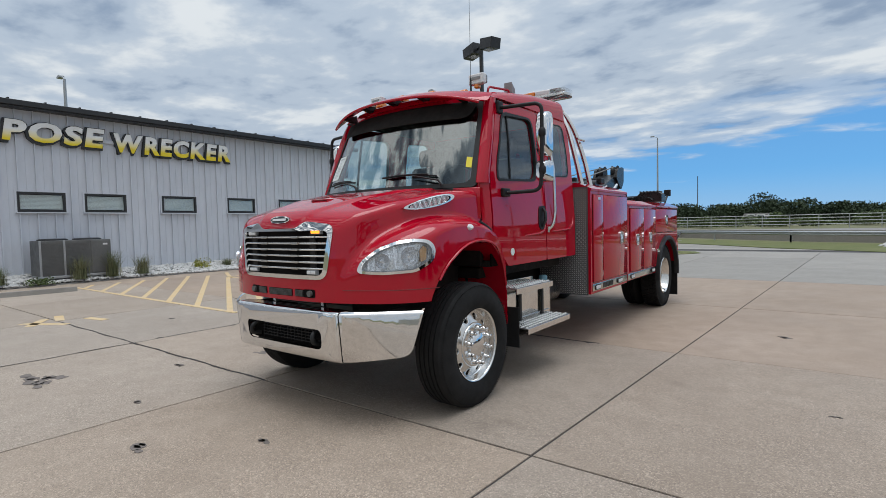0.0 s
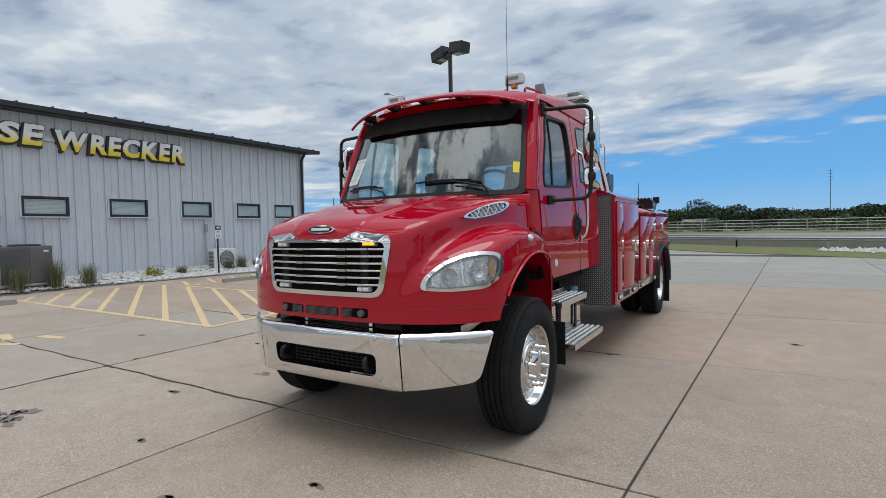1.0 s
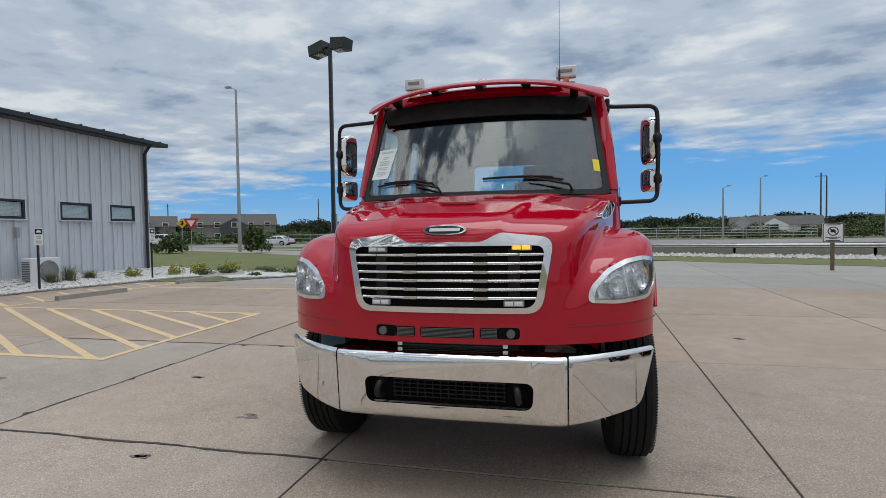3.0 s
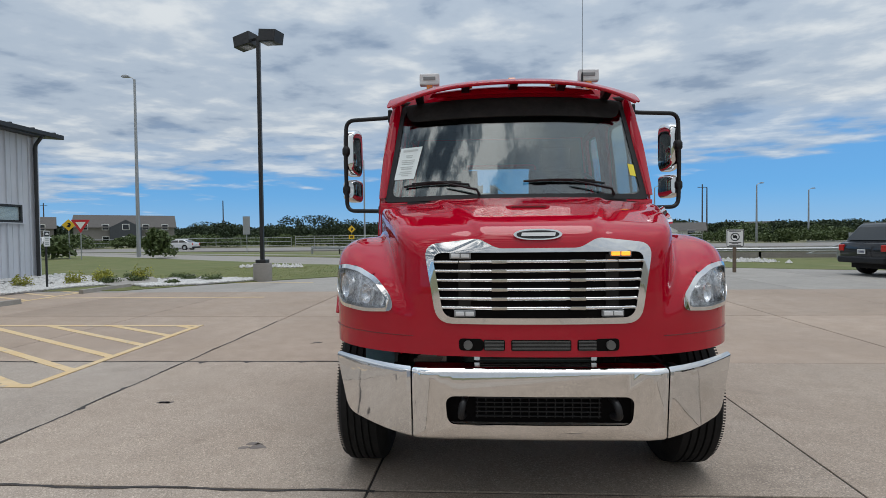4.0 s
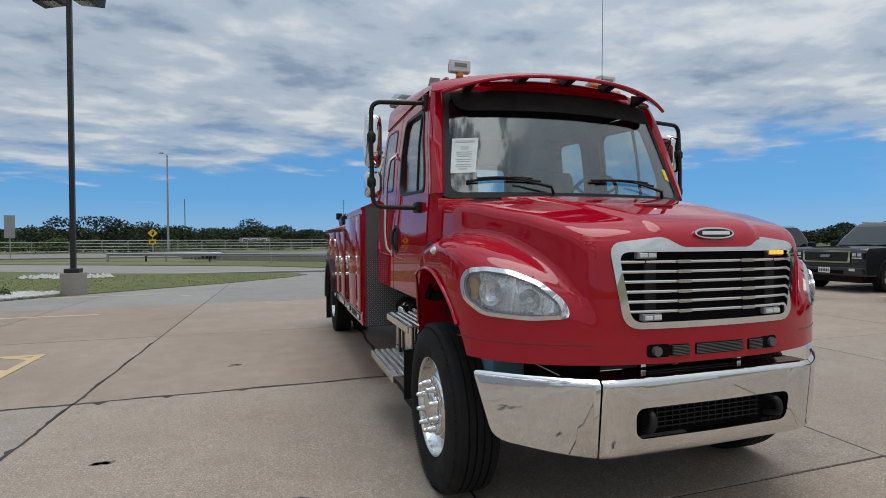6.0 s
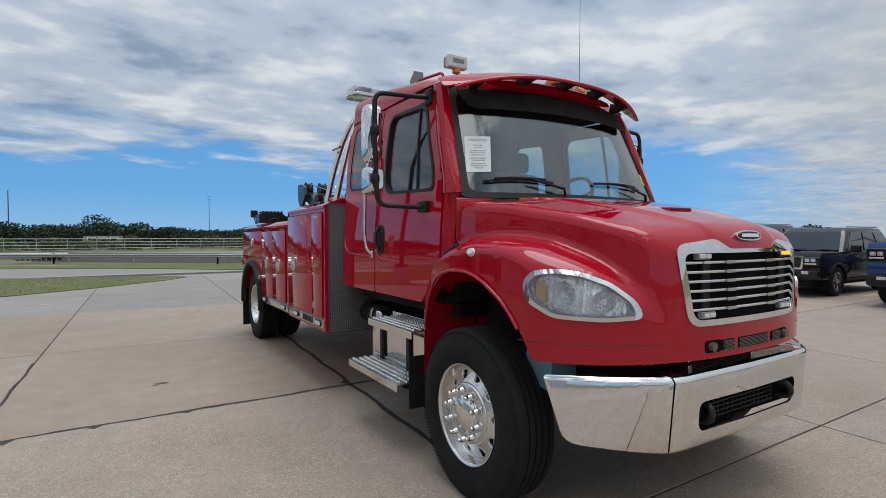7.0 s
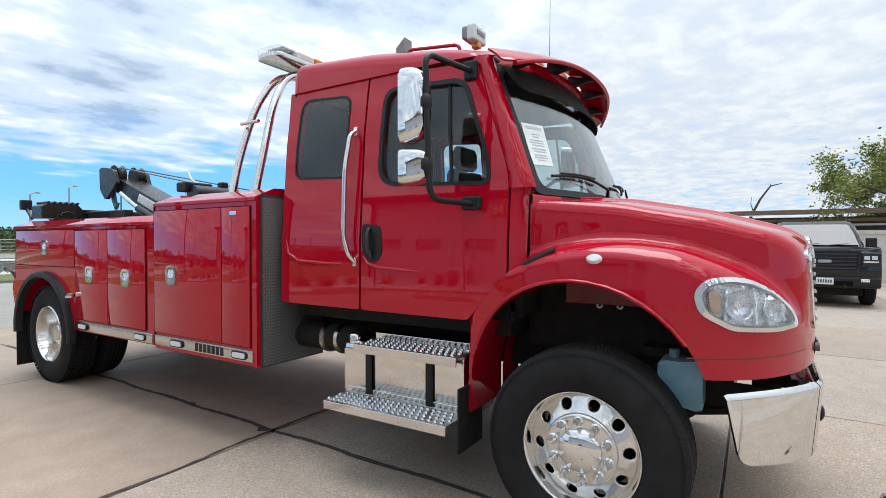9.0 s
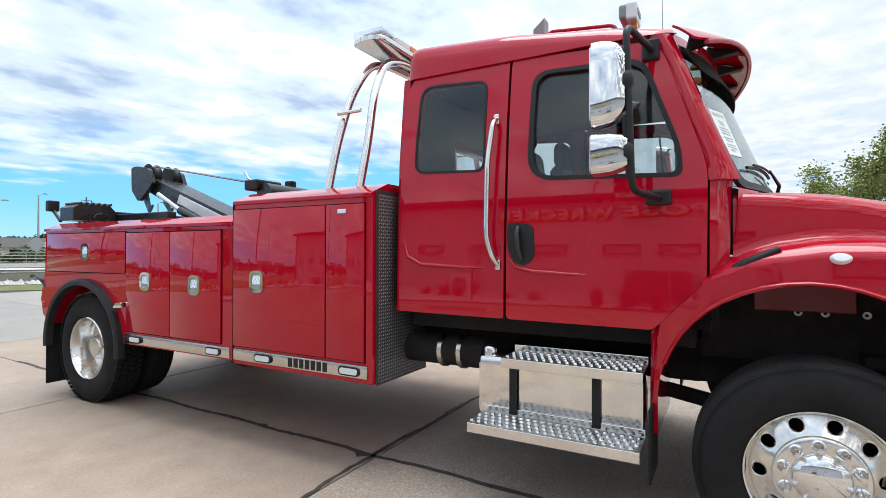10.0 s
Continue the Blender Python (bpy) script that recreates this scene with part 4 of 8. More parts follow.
# lower slots: near-black plates carry the shade of the openings
for a, b in ((-0.27, -0.165), (-0.135, 0.155), (0.185, 0.28)):
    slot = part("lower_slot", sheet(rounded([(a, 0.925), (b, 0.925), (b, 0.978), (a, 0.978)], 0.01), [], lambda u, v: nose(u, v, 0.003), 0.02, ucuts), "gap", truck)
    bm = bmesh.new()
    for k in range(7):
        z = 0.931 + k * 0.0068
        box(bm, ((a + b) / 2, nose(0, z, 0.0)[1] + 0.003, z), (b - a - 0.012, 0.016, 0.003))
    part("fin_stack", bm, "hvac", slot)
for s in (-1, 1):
    # the recess is a flat plate painted as its own shade
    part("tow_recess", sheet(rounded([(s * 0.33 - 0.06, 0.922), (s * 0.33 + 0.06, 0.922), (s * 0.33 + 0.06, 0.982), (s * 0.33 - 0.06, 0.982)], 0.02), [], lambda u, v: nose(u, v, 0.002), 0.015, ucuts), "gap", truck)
    bm = bmesh.new()
    x, y, _ = nose(s * 0.345, 0.95, 0.0)
    lathe(bm, [(0.0, 0.02), (0.022, 0.02), (0.022, -0.01)], 14, Matrix.Translation((x, y, 0.952)) @ Matrix.Rotation(radians(-90), 4, "Z"))
    part("fog_sensor", bm, "hvac", truck, "", 40)
    part("cooler_bracket", boxed((s * 0.30, -0.80, 0.90), (0.03, 0.03, 0.18), 0.003), "alu", truck)
part("cooler", boxed((0, -0.78, 0.895), (0.62, 0.04, 0.11), 0.004), "hvac", truck, "finned cooler behind the bumper")
bm = bmesh.new()
for k in range(9):
    box(bm, (0, -0.803, 0.85 + k * 0.011), (0.60, 0.01, 0.004))
part("cooler_fins", bm, "dark", truck)

# ---- headlights ----
def arc(s, out):
    def at(u, v):
        x, y = plan_point(u, out + skin(u, v))
        return (s * x, y, v)
    return at


acuts = [("u", v) for v in range(15, 60, 4)]
for s in (-1, 1):
    # corners are rounded in a space where a degree counts as a centimetre
    def rnd(pts, r):
        q = rounded([(u * 0.0135, v) for u, v in pts], r, 4)
        return [(u / 0.0135, v) for u, v in q]
    o, i = rnd(HL, 0.04), rnd(HL_IN, 0.03)
    lamp = part("headlight", sheet(o, [i], arc(s, 0.008), -s * 0.05, acuts), "chrome", truck, "chrome-ringed headlight with clear lens", 35)
    part("lamp_bowl", sheet(i, [], arc(s, -0.034), -s * 0.02, acuts), "lamp_silver", lamp)
    part("rim", sheet(i, [rnd([(36 + (u - 36) * 0.965, 1.215 + (v - 1.215) * 0.945) for u, v in HL_IN], 0.03)], arc(s, 0.003), -s * 0.012, acuts), "grey_plastic", lamp)
    part("lens", sheet(i, [], arc(s, 0.006), -s * 0.004, acuts), "lens", lamp, "", 40)
    for deg, z, r in ((30, 1.215, 0.066), (43.5, 1.185, 0.052)):
        bm = bmesh.new()
        x, y = plan_point(deg, skin(deg, z) - 0.016)
        x2, y2 = plan_point(deg, 0.5)
        way = Vector((s * (x2 - x), y2 - y, 0)).normalized()
        mm = Matrix.Translation((s * x, y, z)) @ way.to_track_quat("X", "Z").to_matrix().to_4x4()
        lathe(bm, [(r, 0.02), (r * 0.9, 0.0), (r * 0.6, -0.02), (0.015, -0.03), (0.015, 0.0), (0.0, 0.002)], 20, mm)
        part("reflector", bm, "reflector", lamp, "", 50)
    part("turn_signal", sheet(rnd([(20.5, 1.265), (22.5, 1.285), (24.5, 1.25), (24.0, 1.17), (21.0, 1.19)], 0.01), [], arc(s, -0.01), -s * 0.02), "amber_pale", lamp, "pale amber turn signal")
    for a in (25.3, 36.5, 49.5):
        part("divider", sheet([(a, 1.13), (a + 0.9, 1.13), (a + 1.6, 1.285 - max(a - 36, 0) * 0.0045), (a + 0.7, 1.285 - max(a - 36, 0) * 0.0045)], [], arc(s, -0.012), -s * 0.030), "lamp_silver", lamp)

# side vents on the hood
for s in (1,):
    def vent(u, v, s=s):
        y = -0.46 + 0.47 * u + v * 0.6
        z = 1.552 + 0.085 * u + v * 0.9
        lo, hi = 0.4, 1.1
        for _ in range(13):
            mid = (lo + hi) / 2
            if float(clip_fn(np.array(mid), np.array(y), np.array(z))) > 0:
                hi = mid
            else:
                lo = mid
        return (s * (lo + 0.026), y - 0.006, z + 0.006)
    def egg(k, n=28):
        pts = []
        for j in range(n):
            t = math.tau * j / n
            u = 0.5 + 0.5 * math.cos(t) * k
            pts.append((u, math.sin(t) * k * (0.035 + 0.03 * min(max(u, 0), 1))))
        return pts
    vent_ob = part("hood_vent", sheet(egg(1.0), [egg(0.84)], vent, 0.03, [("u", 0.25), ("u", 0.5), ("u", 0.75)]), "chrome", truck, "chrome teardrop air vent", 40)
    # near-black sheet for the shaded inside of the vent
    part("vent_mesh", sheet(egg(0.86), [], lambda u, v: tuple(Vector(vent(u, v)) - Vector((s * 0.008, 0, 0))), 0.01), "gap", vent_ob)
    bm = bmesh.new()
    for k in range(9):
        v = -0.040 + 0.010 * k
        e = math.sqrt(max(0.05, 1 - (v / 0.055) ** 2)) * 0.38
        tube(bm, [tuple(Vector(vent(0.5 + e * w, v)) - Vector((s * 0.002, 0, 0.002))) for w in (-1, -0.5, 0, 0.5, 1)], 0.0018, 5)
    for u in (0.3, 0.5, 0.7):
        tube(bm, [tuple(Vector(vent(u, v)) - Vector((s * 0.001, 0, 0.001))) for v in (-0.042, 0, 0.042)], 0.0028, 5)
    part("vent_bars", bm, "chrome", vent_ob)
for s in (-1, 1):
    bm = bmesh.new()
    lathe(bm, [(0.0, 0.016), (0.018, 0.014), (0.024, 0.004), (0.024, -0.01)], 20, Matrix.Translation((s * 1.128, -0.045, 1.405)) @ Matrix.Rotation(radians(0 if s > 0 else 180), 4, "Z") @ Matrix.Rotation(radians(-28 ), 4, "Y") @ Matrix.Diagonal((1, 1.6, 1, 1)))
    part("side_marker", bm, "white_plastic", truck, "pale oval side marker", 40)
    part("hood_latch", tubed([(s * 1.05, 0.425, 1.285), (s * 1.065, 0.37, 1.325), (s * 1.085, 0.30, 1.37), (s * 1.09, 0.24, 1.405), (s * 1.085, 0.16, 1.445)], [0.012, 0.020, 0.026, 0.020, 0.014], 8), "black", truck, "black rubber hood latch", 60)
# hood scoop
part("hood_scoop", prism(rounded([(-0.12, -0.56), (0.12, -0.56), (0.15, -0.32), (-0.15, -0.32)], 0.03), "z", 1.60, 1.656, 0.004), "red", truck)
# dark red strip paints in the shade of the scoop's mouth
part("scoop_mouth", boxed((0, -0.563, 1.648), (0.19, 0.010, 0.006)), "red_matt", truck)

# ---- bumper ----
def bumper_y(u):
    q = min(abs(u) / 1.16, 0.999)
    return -0.957 + 0.355 * max(0, (abs(u) - 0.55) / 0.53) ** 1.5 + 0.02 * abs(u)


def bump(u, v):
    # leans forward a little towards the top, then rolls back
    return (u, bumper_y(u) - 0.028 * (v - 0.48) / 0.36 + 7.0 * max(0, v - 0.815) ** 1.5 + 4.0 * max(0, 0.50 - v) ** 1.5, v)


bc = [("u", k * 0.06) for k in range(-19, 20)] + [("v", 0.49), ("v", 0.815), ("v", 0.822), ("v", 0.829)]
bumper = part("bumper", sheet(rounded([(-0.625, 0.475), (0.625, 0.475), (0.625, 0.835), (-0.625, 0.835)], 0.01), [rounded([(-0.45, 0.555), (0.45, 0.555), (0.46, 0.70), (-0.46, 0.70)], 0.05, 5)], bump, 0.012, bc), "chrome", truck, "polished chrome front bumper with scuffs", 35)
for s in (-1, 1):
    part("bumper_end", sheet(rounded([(s * 0.633, 0.478), (s * 1.02, 0.520), (s * 1.10, 0.838), (s * 0.633, 0.838)], [0.005, 0.06, 0.03, 0.005]), [], bump, 0.012, bc), "chrome", bumper, "", 35)
    part("opening_lip", boxed((s * 0.52, -0.84, 0.6), (0.3, 0.1, 0.1)), "dark", bumper)
part("top_ledge", sheet([(-0.62, -0.928), (0.62, -0.928), (0.62, -0.84), (-0.62, -0.84)], [], lambda u, v: (u, v, 0.835), 0.004), "chrome", bumper)
# shade inside the bumper opening, as a near-black block
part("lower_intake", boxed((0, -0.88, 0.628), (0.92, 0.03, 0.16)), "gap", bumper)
bm = bmesh.new()
for k in range(5):
    box(bm, (0.0, -0.91, 0.585 + k * 0.023), (0.62, 0.014, 0.006), 0.001)
for k in range(-7, 8):
    box(bm, (k * 0.043, -0.907, 0.63), (0.005, 0.012, 0.11))
part("intake_slats", bm, "black", bumper, "black slatted lower intake")
for s in (-1, 1):
    part("tow_eye", tubed(bent([(s * 0.36, -0.90, 0.68), (s * 0.375, -0.975, 0.66), (s * 0.385, -0.975, 0.60), (s * 0.37, -0.90, 0.585)], 0.03), 0.018, 8), "black", bumper, "", 60)
    bm = bmesh.new()
    lathe(bm, [(0, 0.012), (0.007, 0.010), (0.008, 0)], 10, Matrix.Translation((s * 0.075, bumper_y(0.07) - 0.012, 0.785)) @ Matrix.Rotation(radians(-90), 4, "Z"))
    part("bolt", bm, "steel", bumper, "", 50)
part("bumper_beam", boxed((0, -0.74, 0.72), (1.5, 0.12, 0.16)), "dark", truck)
part("under_nose", boxed((0, -0.47, 0.92), (1.5, 0.55, 0.05)), "dark", truck)

# ---- cab ----
def side_x(z):
    return float(np.interp(z, [1.0, 1.5, 2.17, 2.46, 2.62], [1.045, 1.04, 0.995, 0.955, 0.925]))


def side(s, out=0.0):
    """u: along the truck, v: height, on the flank of the cab."""
    return lambda u, v: (s * (side_x(v) + out), u, v) if s > 0 else (s * (side_x(v) + out), u, v)


vc = [("v", z) for z in (1.15, 1.3, 1.5, 1.7, 1.85, 2.0, 2.17, 2.3, 2.46)]
DOOR = rounded([(1.458, 1.05), (0.685, 1.046), (0.445, 1.295), (0.440, 1.845), (0.640, 2.44), (0.70, 2.515), (1.458, 2.56)], [0.03, 0.02, 0.03, 0.10, 0.06, 0.06, 0.03])
DOOR_WIN = rounded([(1.325, 1.845), (0.560, 1.812), (0.572, 1.95), (0.742, 2.418), (1.312, 2.447)], [0.14, 0.05, 0.06, 0.09, 0.10], 6)
QUARTER = rounded([(2.195, 1.055), (1.474, 1.05), (1.474, 2.565), (2.13, 2.575), (2.19, 2.44)], [0.03, 0.02, 0.02, 0.07, 0.09])
QUART_WIN = rounded([(2.088, 1.930), (1.610, 1.908), (1.612, 2.455), (2.068, 2.488)], [0.08, 0.06, 0.07, 0.10], 6)


def ring_of(win, grow):
    c = Vector((sum(p[0] for p in win) / len(win), sum(p[1] for p in win) / len(win)))
    out = []
    for p in win:
        d = Vector(p) - c
        out.append(tuple(Vector(p) + d.normalized() * grow))
    return out


for s in (-1, 1):
    door = part("door", sheet(DOOR, [DOOR_WIN], side(s), s * 0.05, vc), "red", truck, "red cab door with tinted window", 30)
    part("window_seal", sheet(ring_of(DOOR_WIN, 0.018), [ring_of(DOOR_WIN, -0.012)], side(s, 0.006), s * 0.03, vc), "black", door, "black rubber window seal", 50)
    part("window", sheet(ring_of(DOOR_WIN, -0.01), [], side(s, -0.018), s * 0.006, vc), "glass_side", door, "tinted door glass", 30)
    part("window_bar", sheet([(0.80, 1.82), (0.815, 1.82), (0.86, 2.42), (0.845, 2.42)], [], side(s, -0.01), s * 0.02, vc), "black", door)
    # handle in a dark recess
    recess = part("handle_recess", sheet(rounded([(1.452, 1.60), (1.30, 1.585), (1.285, 1.41), (1.33, 1.355), (1.40, 1.36), (1.448, 1.44)], 0.04), [], side(s, 0.006), s * 0.02), "black", door, "black door handle recess")
    part("handle", tubed([(s * (side_x(z) + o), 1.375 + k, z) for k, o, z in ((0.012, 0.01, 1.57), (0.008, 0.034, 1.53), (0.0, 0.036, 1.45), (-0.012, 0.012, 1.385))], [0.012, 0.016, 0.016, 0.012], 8), "black_paint", door, "black door handle", 60)
    # pressed swage below the handle
    part("swage", tubed([(s * (side_x(1.33) + o), y, z) for y, z, o in ((1.44, 1.395, -0.004), (1.40, 1.345, 0.003), (1.30, 1.322, 0.004), (1.10, 1.312, 0.0), (0.95, 1.306, -0.006))], [0.004, 0.012, 0.012, 0.009, 0.003], 8), "red", door, "", 60)
    quarter = part("cab_quarter", sheet(QUARTER, [QUART_WIN], side(s), s * 0.05, vc), "red", truck, "red extended-cab side panel", 30)
    part("quarter_window", sheet(ring_of(QUART_WIN, 0.004), [], side(s, 0.002), s * 0.006, vc), "glass_side", quarter, "tinted quarter window", 30)
    part("window_seal", sheet(ring_of(QUART_WIN, 0.008), [ring_of(QUART_WIN, -0.008)], side(s, 0.005), s * 0.02, vc), "black", quarter, "", 50)
    part("swage", tubed([(s * (side_x(1.33) + o), y, z) for y, z, o in ((2.15, 1.50, -0.004), (2.12, 1.40, 0.004), (2.02, 1.352, 0.005), (1.75, 1.34, 0.003), (1.55, 1.335, -0.006))], [0.004, 0.013, 0.013, 0.011, 0.003], 8), "red", quarter, "", 60)
    part("grab_bar", tubed(bent([(s * 1.0, 1.535, 2.205), (s * 1.055, 1.535, 2.17), (s * 1.085, 1.555, 1.95), (s * 1.095, 1.56, 1.52), (s * 1.085, 1.525, 1.40), (s * 1.045, 1.505, 1.355)], 0.06), 0.0155, 10), "alu", truck, "polished aluminium grab bar", 60)
    for y, z in ((1.535, 2.205), (1.505, 1.355)):
        part("grab_foot", boxed((s * (side_x(z) + 0.006), y, z), (0.02, 0.035, 0.06), 0.008), "alu", truck)
    # near-black backing, its colour giving the shade that shows in the shut lines
    part("shut_line", sheet([(0.43, 1.06), (2.17, 1.06), (2.17, 2.55), (0.72, 2.50), (0.62, 2.40), (0.43, 1.84)], [ring_of(DOOR_WIN, 0.03), ring_of(QUART_WIN, 0.03)], side(s, -0.02), s * 0.015, vc), "gap", truck)
    # cowl side below the windscreen
    part("cowl_side", sheet(rounded([(0.349, 1.395), (0.433, 1.30), (0.431, 1.86), (0.395, 1.86), (0.335, 1.775), (0.345, 1.70)], [0, 0, 0.0, 0.02, 0.02, 0.02]), [], lambda u, v, s=s: (s * (float(np.interp(u, [0.34, 0.375, 0.433], [0.985, 1.012, 1.037])) - float(np.interp(v, [1.3, 1.5, 1.72, 1.86], [0.0, 0.005, 0.022, 0.028]))), u, v), s * 0.03, [("v", 1.5), ("v", 1.6), ("v", 1.72), ("v", 1.79), ("u", 0.375), ("u", 0.405)]), "red", truck, "", 60)
    # windscreen pillar
    bm = bmesh.new()
    rows = []
    for k in range(13):
        t = k / 12
        z = 1.775 + 0.775 * t
        yd = float(np.interp(z, [1.75, 1.845, 2.44, 2.56], [0.433, 0.436, 0.634, 0.70])) - 0.006
        xw, yw = (0.955 - 0.085 * t, 0.315 + 0.30 * t)
        sx = side_x(z)
        rows.append([(s * sx, yd, z), (s * (sx - 0.004), yd - 0.035, z), (s * (sx - 0.02), (yd + yw) / 2 - 0.035, z), (s * (xw + 0.01), yw - 0.012, z), (s * (xw - 0.012), yw + 0.005, z)])
    grid_mesh(bm, rows)
    r = bmesh.ops.extrude_face_region(bm, geom=list(bm.faces))
    bmesh.ops.translate(bm, vec=(-s * 0.02, 0.03, 0), verts=[g for g in r["geom"] if isinstance(g, bmesh.types.BMVert)])
    part("pillar", bm, "red", truck, "", 50)


def screen(u, v, out=0.0):
    """The windscreen: u -1 to 1 across, v 0 to 1 up."""
    z = 1.765 + 0.745 * v
    xw = 0.952 - 0.085 * v
    y = 0.315 + 0.30 * v - 0.20 * (1 - abs(u) ** 2.2)
    return (u * xw, y - out, z)


sc = [("u", k / 8) for k in range(-7, 8)] + [("v", 0.25), ("v", 0.5), ("v", 0.75)]
part("windscreen", sheet(rounded([(-0.985, -0.02), (0.985, -0.02), (0.985, 0.98), (-0.985, 0.98)], 0.06), [], screen, 0.006, sc), "glass", truck, "curved clear windscreen", 30)
part("screen_seal", sheet(rounded([(-1.015, -0.035), (1.015, -0.035), (1.015, 1.02), (-1.015, 1.02)], 0.07, 5), [rounded([(-0.955, 0.015), (0.955, 0.015), (0.955, 0.96), (-0.955, 0.96)], 0.08, 5)], lambda u, v: screen(u, v, 0.006), 0.02, sc), "black", truck, "black windscreen seal", 50)
part("cowl", sheet([(-0.90, 0.10), (0.90, 0.10), (0.90, 0.5), (-0.90, 0.5)], [], lambda u, v: (u, v + 0.12 * (1 - (1 - min(abs(u) / 1.0, 1.0)) ** 2) - 0.01, 1.748 - 0.05 * abs(u) ** 3), 0.02, [("u", k / 6) for k in range(-5, 6)]), "black", truck)
# apron between the glass and the hood: black in the middle, red at the corners
for name, u0, u1, mat in (("cowl_apron", -0.82, 0.82, "black"), ("cowl_corner", 0.82, 1.04, "red"), ("cowl_corner", -1.04, -0.82, "red")):
    bm = bmesh.new()
    rows = []
    for k in range(9):
        x, y, z = screen(u0 + (u1 - u0) * k / 8, -0.015)
        rows.append([(x, y + 0.02, z - 0.012), (x, y - 0.004, z - 0.014), (x, y - 0.014, z - 0.024), (x, y - 0.012, z - 0.10), (x, y + 0.0, z - 0.28)])
    grid_mesh(bm, rows)
    part(name, bm, mat, truck, "", 60)
# smoked outer visor along the top of the glass
part("smoked_visor", sheet(rounded([(-0.90, 0.80), (0.90, 0.80), (0.955, 1.0), (-0.955, 1.0)], [0.10, 0.10, 0.02, 0.02], 5), [], lambda u, v: screen(u, v, 0.022 + 0.12 * max(0, 1.0 - v)), 0.006, sc + [("v", 0.9)]), "dark", truck, "smoked black visor over the glass", 40)
# header above the glass
part("header", sheet([(-0.97, 0.98), (0.97, 0.98), (0.97, 1.13), (-0.97, 1.13)], [], lambda u, v: screen(u, v, -0.004), 0.03, [("u", k / 8) for k in range(-7, 8)]), "red", truck, "", 40)


# roof
def roof_fn(x, y, z):
    top = z - (soft_curve(y, [0.3, 0.6, 0.9, 1.5, 2.3], [2.585, 2.650, 2.722, 2.805, 2.862]) - 0.085 * x**2)
    side_ = np.abs(x) - np.interp(z, [2.3, 2.46, 2.55, 2.7], [0.985, 0.962, 0.952, 0.935])
    front = (0.60 - 0.20 * (1 - (np.abs(x) / 0.95) ** 2)) - y
    f = smax(top, side_, 0.11)
    f = smax(f, y - 2.205 - (z - 2.5) * 0.05, 0.10)
    return smax(f, front, 0.05)


RP, RF = level([roof_fn, lambda x, y, z: 2.552 - z - 0.0 * x, lambda x, y, z: np.minimum(np.minimum(0.88 - np.abs(x), 2.66 - z), np.minimum(y - 0.5, 2.12 - y))], (-1.02, 0.3, 2.5), (1.02, 2.3, 2.88), 0.019)
roof_ob = solid("roof", RP, RF, "red", truck, "red raised cab roof", 45)
part("back_wall", sheet([(-1.00, 1.05), (1.00, 1.05), (0.97, 2.0), (0.91, 2.57), (-0.91, 2.57), (-0.97, 2.0)], [rounded([(-0.36, 1.84), (0.36, 1.84), (0.36, 2.22), (-0.36, 2.22)], 0.06)], lambda u, v: (u, 2.185, v), 0.05), "red", truck)
part("rear_trim", sheet([(-0.96, 1.1), (0.96, 1.1), (0.92, 2.0), (0.87, 2.53), (-0.87, 2.53), (-0.92, 2.0)], [rounded([(-0.40, 1.80), (0.40, 1.80), (0.40, 2.26), (-0.40, 2.26)], 0.06)], lambda u, v: (u, 2.125, v), 0.01), "trim", truck, "dark grey cab rear trim")
part("rear_window", boxed((0, 2.17, 2.03), (0.76, 0.006, 0.42)), "glass_side", truck, "rear cab window")
part("cab_floor", boxed((0, 1.3, 1.08), (2.0, 1.75, 0.05)), "dark", truck)
part("headliner", boxed((0, 1.35, 2.545), (1.80, 1.5, 0.03), 0.01), "trim", truck)
part("bulkhead", boxed((0, 0.42, 1.42), (1.86, 0.05, 0.7)), "dark", truck)
# interior
dash = part("dashboard", prism(rounded([(0.25, 1.45), (0.28, 1.73), (0.45, 1.765), (0.62, 1.70), (0.66, 1.45)], 0.05), "x", -0.92, 0.92, 0.01), "trim", truck, "grey dashboard", 40)
for x in (-0.5, 0.5):
    seat = part("seat", prism(rounded([(1.0, 1.42), (1.03, 1.58), (1.46, 1.54), (1.48, 1.42)], 0.05), "x", x - 0.25, x + 0.25, 0.02), "cloth", truck, "dark cloth cab seat", 40)
    part("backrest", prism(rounded([(1.42, 1.52), (1.50, 2.12), (1.60, 2.12), (1.56, 1.5)], 0.04), "x", x - 0.25, x + 0.25, 0.03), "cloth", seat, "", 40)
    part("headrest", prism(rounded([(1.50, 2.13), (1.51, 2.33), (1.60, 2.33), (1.60, 2.13)], 0.04), "x", x - 0.14, x + 0.14, 0.02), "cloth", seat, "", 40)
    part("seat_base", boxed((x, 1.25, 1.27), (0.4, 0.42, 0.32), 0.03), "dark", seat)
wheel_at = Vector((0.5, 0.80, 1.80))
tilt = Matrix.Translation(wheel_at) @ Matrix.Rotation(radians(-55), 4, "X")
sw = part("steering_wheel", tubed([tilt @ Vector((0.225 * math.cos(a), 0.225 * math.sin(a), 0)) for a in [math.tau * k / 32 for k in range(32)]], 0.015, 8, True), "black", truck, "black steering wheel", 60)
bm = bmesh.new()
for a in (90, 210, 330):
    tube(bm, [tilt @ Vector((0, 0, -0.02)), tilt @ Vector((0.22 * math.cos(radians(a)), 0.22 * math.sin(radians(a)), 0))], 0.013, 6)
tube(bm, [tilt @ Vector((0, 0, 0.0)), tilt @ Vector((0, 0, -0.3))], 0.035, 8)
part("spokes", bm, "black", sw, "", 50)
